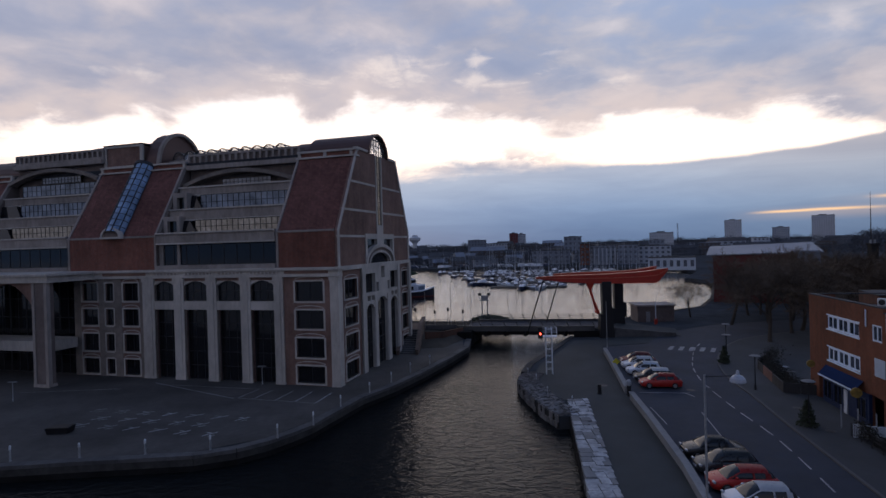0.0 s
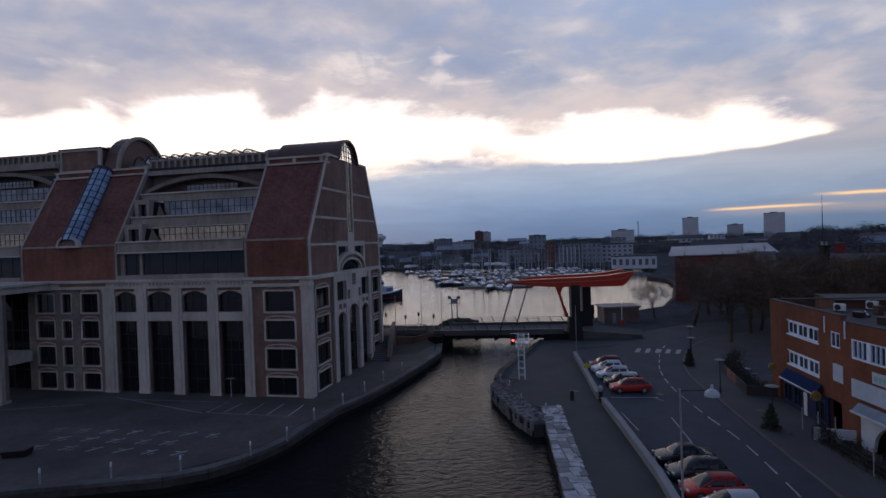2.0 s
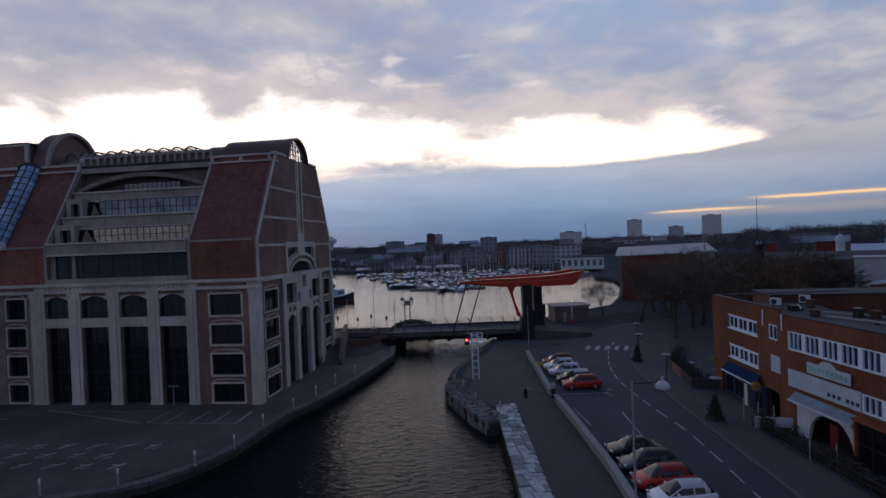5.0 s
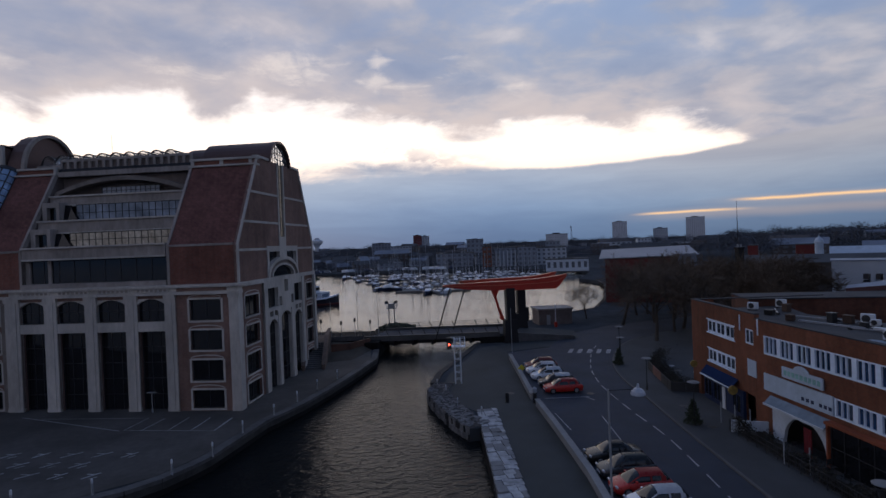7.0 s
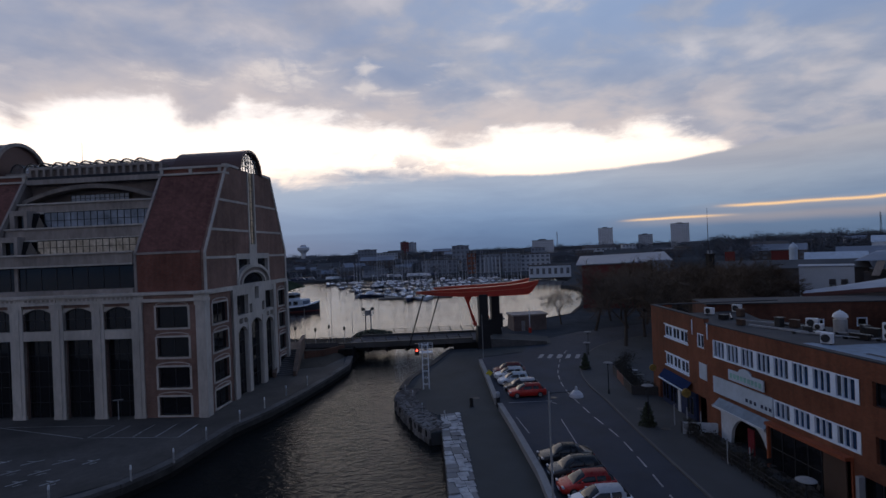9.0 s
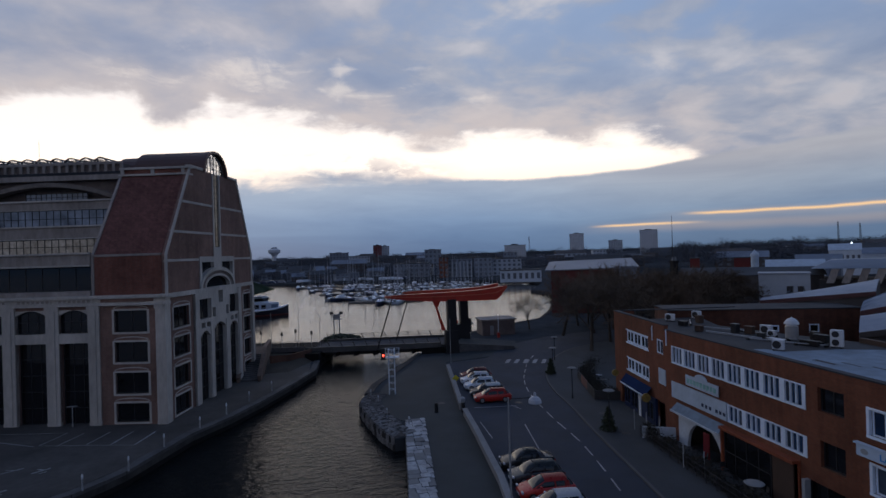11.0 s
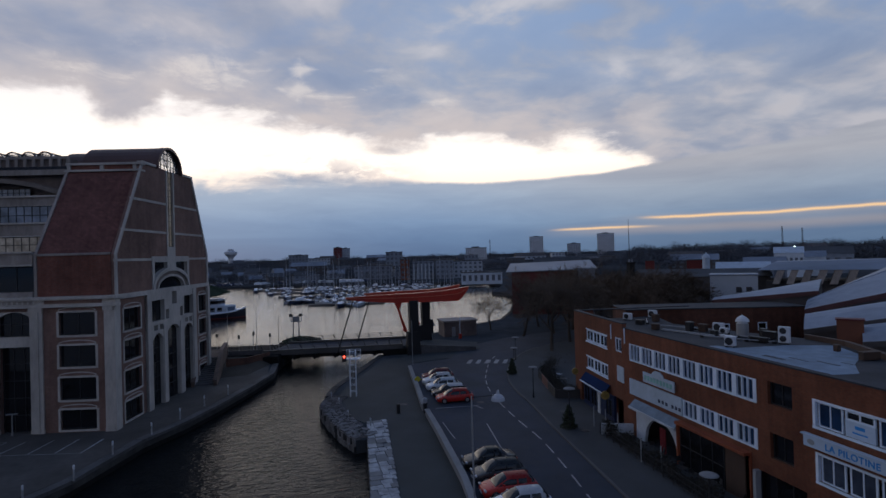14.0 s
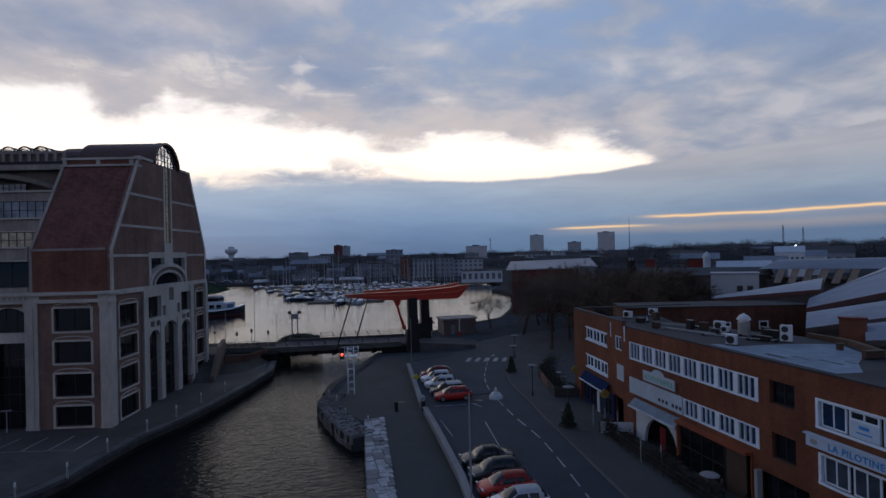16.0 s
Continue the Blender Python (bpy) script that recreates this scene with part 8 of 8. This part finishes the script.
def buoy():
    b = thing("buoy", "small white conical buoy floating in the basin", "buoy", pose(44.6, 132.5, WATER_Z))
    bm = BM()
    spin(bm, [(0.75, -0.3), (0.8, 0.1), (0.1, 1.7)], 8)
    part("cone", bm, M_HULL_W, b)
    bm = BM()
    bar(bm, (0, 0, 1.6), (0, 0, 2.1), 0.06)
    part("topmark", bm, M_HULL_W, b)


buoy()


def grass_bank():
    bm = BM()
    hexa(bm, [(-140, 276, -3), (-26, 294, -3), (-20, 330, -3), (-30, 366, -3), (-140, 366, -3)], [(-140, 292, 5.2), (-42, 310, 4.6), (-36, 330, 3.4), (-42, 350, 4.0), (-140, 350, 5.2)])
    solid("grass_bank", bm, M_BANK, "dark green grassy bank by the far side of the basin", "bank", kind="structure")


M_BANK = material("dark_bank_grass", (0.03, 0.042, 0.03), 1.0, vary=0.35, big=0.08, small=0.8, spec=0.0)
grass_bank()


def lit_lamp(x, y, z, r=0.35, warm=(1.0, 0.95, 0.85), k=8.0, ground=0.0):
    l = thing("quay_lamp", "lit lamp on a tall post by the harbour", "lamp", pose(x, y, 0), group="lit harbour lamps")
    bm = BM()
    bar(bm, (0, 0, ground), (0, 0, z), 0.12, 0.08)
    part("post", bm, M_FRAME_DK, l)
    bm = BM()
    bmesh.ops.create_icosphere(bm, subdivisions=2, radius=r, matrix=Matrix.Translation((0, 0, z + r)))
    part("globe", bm, material("lit_lamp_globe", (0.9, 0.9, 0.85), 0.4, emit=(warm, k)), l)


lit_lamp(-29.5, 236, 3.2, 0.75, k=6.0, ground=WATER_Z)
lit_lamp(288, 246, 15.0, 0.5, (0.85, 0.92, 1.0), 4.0)


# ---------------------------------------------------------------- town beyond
# Distance haze is mixed into these renders and windows as lifted, bluish colour.
M_FARW = material("far_hazed_pale_render", (0.38, 0.42, 0.48), 0.9, vary=0.12, big=0.05, small=0.3)
M_TOWER = material("far_hazed_tower_render", (0.52, 0.55, 0.60), 0.9, vary=0.1, big=0.05, small=0.3)
M_TOWERWIN = material("far_hazed_tower_window", (0.26, 0.28, 0.32), 0.5, vary=0.2, big=0.1, small=0.4)
M_FARG = material("far_hazed_grey_render", (0.20, 0.23, 0.28), 0.9, vary=0.2, big=0.05, small=0.3)
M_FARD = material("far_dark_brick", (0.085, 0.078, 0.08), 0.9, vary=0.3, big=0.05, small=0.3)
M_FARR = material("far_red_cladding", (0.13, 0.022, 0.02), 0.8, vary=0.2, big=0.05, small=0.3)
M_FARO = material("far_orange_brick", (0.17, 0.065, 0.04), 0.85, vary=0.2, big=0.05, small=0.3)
# Window tone lifted towards blue-grey for the same haze.
M_FARWIN = material("far_hazed_window", (0.10, 0.115, 0.145), 0.4, vary=0.3, big=0.1, small=0.4)
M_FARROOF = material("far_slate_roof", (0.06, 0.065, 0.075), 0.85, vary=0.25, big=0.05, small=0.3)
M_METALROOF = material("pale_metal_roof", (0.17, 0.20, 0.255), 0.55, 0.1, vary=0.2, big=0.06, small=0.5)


def far_block(x, y, rz, w, d, h, mat, label, nx=6, nz=5, roof=None, pitched=False, wmat=None, category="building", group="town buildings"):
    b = thing("apartment_building" if h > 9 else "house", label, category, pose(x, y, 0, 0, 0, rz), group=group)
    bm = BM()
    box(bm, -w / 2, w / 2, -d / 2, d / 2, 0, h)
    part("wall", bm, mat, b)
    bm = BM()
    if pitched:
        hexa(bm, [(-w / 2 - 0.3, -d / 2 - 0.3, h), (w / 2 + 0.3, -d / 2 - 0.3, h), (w / 2 + 0.3, d / 2 + 0.3, h), (-w / 2 - 0.3, d / 2 + 0.3, h)], [(-w / 2 - 0.3, -0.1, h + d * 0.35), (w / 2 + 0.3, -0.1, h + d * 0.35), (w / 2 + 0.3, 0.1, h + d * 0.35), (-w / 2 - 0.3, 0.1, h + d * 0.35)])
    else:
        box(bm, -w / 2 - 0.2, w / 2 + 0.2, -d / 2 - 0.2, d / 2 + 0.2, h, h + 0.5)
        box(bm, -w * 0.2, w * 0.15, -d * 0.2, d * 0.2, h + 0.5, h + 2.2 if h > 20 else h + 0.9)
    part("roof", bm, roof or M_FARROOF, b)
    if nx:
        cw, ch = w / nx, h / nz
        bm = BM()
        box(bm, -cw * 0.25, cw * 0.25, -0.05, 0.2, 0, ch * 0.5)
        pane = mesh_of("window", bm, wmat or M_FARWIN)
        for i in range(nx):
            for j in range(nz):
                o = new("window", pane)
                o.parent = b
                o.matrix_local = Matrix.Translation((-w / 2 + (i + 0.5) * cw, -d / 2, (j + 0.3) * ch))
    return b


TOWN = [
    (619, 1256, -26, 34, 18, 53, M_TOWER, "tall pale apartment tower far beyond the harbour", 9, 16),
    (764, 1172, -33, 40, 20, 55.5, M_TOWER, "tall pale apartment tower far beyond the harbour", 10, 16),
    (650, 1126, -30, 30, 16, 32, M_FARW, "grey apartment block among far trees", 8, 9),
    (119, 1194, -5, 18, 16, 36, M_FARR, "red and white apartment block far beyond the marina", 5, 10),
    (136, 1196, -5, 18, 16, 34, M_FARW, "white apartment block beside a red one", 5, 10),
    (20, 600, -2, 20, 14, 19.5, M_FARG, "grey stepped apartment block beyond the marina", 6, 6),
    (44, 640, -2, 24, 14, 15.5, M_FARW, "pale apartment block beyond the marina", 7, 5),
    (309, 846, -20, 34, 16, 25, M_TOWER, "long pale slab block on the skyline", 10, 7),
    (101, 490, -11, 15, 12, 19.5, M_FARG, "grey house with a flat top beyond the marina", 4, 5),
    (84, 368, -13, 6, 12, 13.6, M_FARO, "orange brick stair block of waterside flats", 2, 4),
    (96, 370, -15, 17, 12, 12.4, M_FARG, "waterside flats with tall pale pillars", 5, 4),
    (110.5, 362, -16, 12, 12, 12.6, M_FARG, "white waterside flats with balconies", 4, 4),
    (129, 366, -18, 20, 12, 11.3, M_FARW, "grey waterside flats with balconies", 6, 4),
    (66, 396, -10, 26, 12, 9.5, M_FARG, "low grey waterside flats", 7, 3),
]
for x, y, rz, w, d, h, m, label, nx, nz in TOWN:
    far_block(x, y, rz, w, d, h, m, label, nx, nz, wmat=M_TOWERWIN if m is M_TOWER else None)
# pillars in front of the waterside flats
for k in range(7):
    p = thing("pillar", "tall white pillar in front of waterside flats", "pillar", pose(89.0 + k * 2.5, 363.0 - k * 0.66, 0), group="waterside pillars")
    bm = BM()
    box(bm, -0.35, 0.35, -0.3, 0.3, 0, 10.2)
    part("shaft", bm, M_FARW, p)
    bm = BM()
    box(bm, -0.5, 0.5, -0.45, 0.45, 10.2, 10.6)
    part("cap", bm, M_FARW, p)
wl_ = far_block(107.5, 281, -20, 22, 8, 6.2, M_HULL_W, "long low white clubhouse by the basin", 7, 1)

# rows of lower town houses
rh = random.Random(31)
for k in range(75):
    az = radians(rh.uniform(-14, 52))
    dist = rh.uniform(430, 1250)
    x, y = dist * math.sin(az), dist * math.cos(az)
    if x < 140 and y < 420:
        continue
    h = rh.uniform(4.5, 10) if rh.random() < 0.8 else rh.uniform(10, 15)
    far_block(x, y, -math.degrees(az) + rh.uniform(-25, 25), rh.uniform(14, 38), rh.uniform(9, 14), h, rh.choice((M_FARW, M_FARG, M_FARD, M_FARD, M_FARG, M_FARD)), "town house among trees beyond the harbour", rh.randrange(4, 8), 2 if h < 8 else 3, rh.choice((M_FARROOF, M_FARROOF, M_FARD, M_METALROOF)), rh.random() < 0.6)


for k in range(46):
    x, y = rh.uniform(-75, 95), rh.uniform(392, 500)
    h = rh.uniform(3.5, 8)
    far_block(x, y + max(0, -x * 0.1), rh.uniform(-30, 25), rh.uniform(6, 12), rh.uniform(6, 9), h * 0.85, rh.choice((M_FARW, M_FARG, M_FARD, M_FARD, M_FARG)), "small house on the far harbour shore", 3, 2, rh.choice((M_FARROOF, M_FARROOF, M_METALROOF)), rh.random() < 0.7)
for k in range(40):
    x = rh.uniform(-62, 58)
    v = thing("parked_van", "pale van parked on the far quay", "van", pose(x, 366 - max(0.0, x) * 0.3 + rh.uniform(2, 12), 0, 0, 0, rh.uniform(-30, 60)), group="far parked vans")
    bm = BM()
    sweep(bm, [[(q, -0.9, 0.4), (q, 0.9, 0.4), (q, 0.8, z), (q, -0.8, z)] for q, z in ((-2.4, 1.9), (1.0, 2.0), (1.7, 1.3), (2.3, 1.0))])
    part("body", bm, rh.choice((M_CABIN, M_HULL_W, M_HULL_G, M_HULL_B)), v)
    for q in (-1.5, 1.4):
        bm = BM()
        bar(bm, (q, -0.92, 0.35), (q, 0.92, 0.35), 0.35, 0.35, 8)
        part("axle_wheel", bm, M_TYRE, v)


def water_tower():
    t = thing("water_tower", "pale round water tower on the skyline", "water tower", pose(-88, 1096, 0))
    bm = BM()
    spin(bm, [(5, 0), (4.6, 19), (7, 23), (11, 26), (11.5, 31), (10, 31.6), (6, 33), (5.5, 36), (1.0, 37)], 20)
    part("tower", bm, M_TOWER, t)


water_tower()


def radio_mast(x, y, h, name="radio_mast"):
    t = thing(name, "thin dark radio mast on the skyline", "mast", pose(x, y, 0), group="skyline masts")
    bm = BM()
    for sx, sy in ((-1, -1), (1, -1), (0, 1.2)):
        bar(bm, (sx * 1.3, sy * 1.3, 0), (sx * 0.5, sy * 0.5, h * 0.86), 0.25, 0.2, 4)
    for k in range(12):
        z = h * 0.86 * k / 12
        bar(bm, (-1.2, -1.2, z), (1.1, -1.1, z + h * 0.07), 0.12, 0.12, 4)
    bar(bm, (0, 0, h * 0.8), (0, 0, h), 0.2, 0.1, 4)
    part("lattice", bm, M_FRAME_DK, t)
    bm = BM()
    for z in (0.86, 0.92):
        spin(bm, [(0.9, h * z), (0.9, h * z + 1.5)], 8)
    part("antenna_drum", bm, M_FRAME_DK, t)


radio_mast(330, 837, 39)
radio_mast(720, 640, 46)
radio_mast(742, 626, 42)


# far woods: one uneven mass of twiggy clumps
def far_woods():
    rw = np.random.RandomState(4)
    verts, faces = [], []

    def clump(x, y, z, r, n):
        for _ in range(n):
            d = rw.normal(0, 1, 3)
            d *= rw.uniform(0, 1) ** 0.45 / np.linalg.norm(d)
            c = np.array([x, y, z]) + d * (r, r, r * 0.62)
            a, b_ = rw.normal(0, 1, 3), rw.normal(0, 1, 3)
            a, b_ = a / np.linalg.norm(a) * r * 0.08, b_ / np.linalg.norm(b_) * r * 0.08
            i = len(verts)
            verts.extend([tuple(c - a), tuple(c + b_), tuple(c + a)])
            faces.append((i, i + 1, i + 2))

    for k in range(1900):
        az = radians(rw.uniform(-20, 64))
        dist = rw.uniform(520, 1500) if k % 3 else rw.uniform(430, 700)
        x, y = dist * math.sin(az), dist * math.cos(az)
        h = rw.uniform(5, 11) + max(0.0, dist - 600) / 900 * rw.uniform(6, 15)
        if az > radians(36):
            h = h * 1.2 + 3.5
        clump(x, y, h * 0.55, h * 0.62, 190)
        clump(x + rw.uniform(-1, 1) * h, y + rw.uniform(-1, 1) * h, h * 0.35, h * 0.5, 80)
    for k in range(420):
        x, y = rw.uniform(-85, 150), rw.uniform(385, 520)
        h = rw.uniform(4, 8.5)
        clump(x, y, h * 0.5, h * 0.6, 150)
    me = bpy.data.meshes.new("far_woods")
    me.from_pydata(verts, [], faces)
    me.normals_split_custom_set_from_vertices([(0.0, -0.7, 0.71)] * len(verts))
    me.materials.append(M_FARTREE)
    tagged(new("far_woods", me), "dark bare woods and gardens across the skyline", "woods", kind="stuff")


# Blue-grey twig colour has the distance haze put into it.
M_FARTREE = material("hazed_far_wood", (0.088, 0.10, 0.128), 0.95, vary=0.35, big=0.02, small=0.2)
far_woods()


# sheds and halls beyond the brick building
def hall():
    h = thing("red_hall", "low industrial hall with a red wall and a pale metal roof", "hall", pose(62.7, 137.1, 0, 0, 0, -26.5))
    bm = BM()
    box(bm, 0, 16.5, 0, 14, 0, 11.4)
    part("red_wall", bm, M_FARR0, h)
    bm = BM()
    box(bm, 16.5, 22.0, -0.3, 14, 0, 12.3)
    part("white_wall", bm, M_FARG, h)
    bm = BM()
    box(bm, 17.0, 17.6, -0.36, -0.2, 5, 11.6)
    part("dark_slot", bm, M_FRAME_DK, h)
    bm = BM()
    hexa(bm, [(-1.5, -0.6, 11.4), (22.6, -0.6, 11.9), (22.6, 15, 11.9), (-1.5, 15, 11.4)], [(-1.5, -0.6, 11.6), (22.6, -0.6, 12.1), (22.6, 22, 14.0), (-1.5, 22, 13.4)])
    part("roof", bm, M_METALROOF, h)
    g = thing("long_shed", "long shed with a pale metal roof", "shed", pose(92, 122, 0, 0, 0, -38))
    bm = BM()
    box(bm, 0, 30, 0, 10, 0, 9.5)
    part("wall", bm, M_FARD, g)
    bm = BM()
    hexa(bm, [(-0.5, -0.5, 9.5), (30.5, -0.5, 9.5), (30.5, 10.5, 9.5), (-0.5, 10.5, 9.5)], [(-0.5, 4.8, 11.3), (30.5, 4.8, 11.3), (30.5, 5.2, 11.3), (-0.5, 5.2, 11.3)])
    part("roof", bm, M_FARROOF, g)
    for x, y, w, hh in ((153, 198, 3.5, 11.6), (167, 187, 7, 11.5)):
        c = thing("red_silo", "red industrial tower block", "tower", pose(x, y, 0, 0, 0, -40), group="red towers")
        bm = BM()
        box(bm, -w / 2, w / 2, -2, 2, 0, hh)
        part("wall", bm, M_FARR, c)
        bm = BM()
        box(bm, -w / 2 - 0.2, w / 2 + 0.2, -2.2, 2.2, hh, hh + 0.3)
        part("roof", bm, M_FARROOF, c)
    d = thing("domed_pavilion", "small pavilion with a pale blue dome", "pavilion", pose(164, 178, 0))
    bm = BM()
    spin(bm, [(1.35, 0), (1.35, 12.2), (1.6, 12.3), (1.4, 13.1), (0.85, 13.8), (0.25, 14.3), (0.08, 14.8)], 16)
    part("dome", bm, M_PANEL, d)
    # white yard buildings and blue roofed halls
    for x, y, rz, w, dd, hh, wall, roof, label in ((190, 186, -44, 20, 9, 7.0, M_HULL_W, M_PANEL, "white low yard building"), (206, 190, -46, 16, 12, 7.6, M_FARG, M_METALROOF, "small hall with a blue metal roof"), (256, 222, -48, 13, 9, 12.5, M_HULL_W, M_PANEL, "white office block by a yard"), (272, 226, -50, 18, 9, 10.0, M_HULL_W, M_METALROOF, "low white office by a yard"), (300, 240, -48, 30, 12, 11.0, M_FARG, M_FARROOF, "grey shed among trees")):
        far_block(x, y, rz, w, dd, hh, wall, label, 6, 1, roof, True, category="hall", group="yard halls")


hall()


# curved pale roofs close behind the brick building
M_BROWNRED = material("dull_red_fascia", (0.07, 0.03, 0.032), 0.7, vary=0.25)
M_SHELL = material("pale_shell_roof", (0.235, 0.27, 0.335), 0.6, 0.0, vary=0.22, big=0.12, small=0.8)
M_BAND = material("blue_roof_glazing", (0.05, 0.085, 0.17), 0.35, vary=0.2)


def shell_roof(p0, p1, q0, q1, label, bulge=0.5, power=1.0, fascia=None, band=None, n=14):
    """A hall under a curved shell: front edge p0 to p1, back edge q0 to q1, the slope bulging upwards between them."""
    p0, p1, q0, q1 = [Vector(v) for v in (p0, p1, q0, q1)]
    base = Vector((p0.x, p0.y, 0))
    h = thing("curved_roof_hall", label, "hall", Matrix.Translation(base), group="curved roof halls")
    front = [p0.lerp(p1, k / n) - base for k in range(n + 1)]
    back = [q0.lerp(q1, (k / n) ** power) - base for k in range(n + 1)]

    def strip_at(t0, t1, lift):
        bm = BM()
        m = 6
        rows = []
        for f, r in zip(front, back):
            up = [f.lerp(r, t0 + (t1 - t0) * j / m) + Vector((0, 0, lift + bulge * math.sin(math.pi * (t0 + (t1 - t0) * j / m)))) for j in range(m + 1)]
            rows.append(up + [v - Vector((0, 0, 0.2)) for v in reversed(up)])
        sweep(bm, rows)
        return bm

    part("roof_shell", strip_at(0.0, 1.0, 0.0), M_SHELL, h, smooth=False)
    if band:
        part("glazed_band", strip_at(band[0], band[1], 0.05), M_BAND, h, "blue glazed band across the roof")
    bm = BM()
    sweep(bm, [[Vector((f.x, f.y, 0)), Vector((r.x, r.y, 0)), r - Vector((0, 0, 0.25)), f - Vector((0, 0, 0.25))] for f, r in zip(front, back)])
    part("wall", bm, M_FARD, h)
    bm = BM()
    out = Vector((-0.7, -0.7, 0)) * 0.2
    sweep(bm, [[f + out - Vector((0, 0, 0.5)), f - Vector((0, 0, 0.5)), f + Vector((0, 0, 0.02)), f + out + Vector((0, 0, 0.02))] for f in front])
    part("fascia", bm, fascia or M_BROWNRED, h)


shell_roof((59.7, 61.5, 9.6), (65.0, 50.0, 11.3), (60.8, 61.8, 9.7), (74.6, 57.3, 12.1), "hall with a thin rising crescent of pale roof", 0.3, 0.8)
shell_roof((58.0, 46.0, 9.8), (63.9, 37.9, 12.6), (60.7, 47.4, 10.1), (84.2, 50.7, 15.8), "hall with a high rising pale roof and a blue glazed band", 0.8, 0.75, band=(0.5, 0.8))
shell_roof((51.8, 40.9, 8.6), (57.1, 33.7, 10.6), (56.5, 44.6, 9.4), (65.6, 39.0, 11.3), "low hall with a rounded pale roof edge", 0.7, 1.0, fascia=M_FARD)
shell_roof((51.4, 34.9, 8.3), (54.0, 31.0, 8.9), (54.6, 37.3, 9.3), (57.5, 33.1, 10.3), "annex with a pale rounded roof beside a red wall", 0.5, 1.0, fascia=M_FARD)


def ribbed_hall():
    r = thing("ribbed_hall", "hall with a pale blue roof over slanting concrete ribs", "hall", pose(108, 106, 0, 0, 0, -50))
    bm = BM()
    box(bm, 6, 34, 0, 14, 0, 8.6)
    part("wall", bm, M_FARD, r)
    bm = BM()
    hexa(bm, [(4.6, -3, 11.2), (40, -3, 11.2), (40, 15, 11.2), (4.6, 15, 11.2)], [(8, 3, 12.9), (36, 3, 13.3), (36, 12, 13.3), (8, 12, 12.9)])
    part("roof", bm, M_METALROOF, r)
    for k in range(6):
        bm = BM()
        x = 7.4 + k * 2.7
        hexa(bm, [(x, -2.8, 8.0), (x + 1.4, -2.8, 8.0), (x + 1.4, 0, 8.0), (x, 0, 8.0)], [(x + 1.1, -2.8, 11.2), (x + 2.5, -2.8, 11.2), (x + 2.5, 0, 11.2), (x + 1.1, 0, 11.2)])
        part("rib", bm, M_CONC, r)
    w = thing("white_gable", "weathered white gable wall of a shed", "shed", pose(96.2, 101.8, 0, 0, 0, -44))
    bm = BM()
    panel(bm, lambda s, d, z: Vector((s, d, z)), 0, 9.5, 0, 10.4, 0, 8, [(5.2, 6.4, 6.0, 7.8), (7.2, 8.4, 6.0, 7.8)])
    part("wall", bm, M_FARW, w)
    bm = BM()
    box(bm, -0.2, 9.7, -0.2, 8.2, 10.4, 10.6)
    part("roof", bm, M_METALROOF, w)


ribbed_hall()


def red_annex():
    r = thing("red_annex", "small orange red boxy annex with a dark flat top", "annex", pose(51.1, 37.0, 0, 0, 0, -52))
    bm = BM()
    box(bm, 0.0, 2.0, 0.0, 1.0, 0, 10.0)
    part("wall", bm, M_FARO, r)
    bm = BM()
    box(bm, -0.1, 2.1, -0.1, 1.1, 10.0, 10.15)
    part("roof", bm, M_FARR0, r)


red_annex()
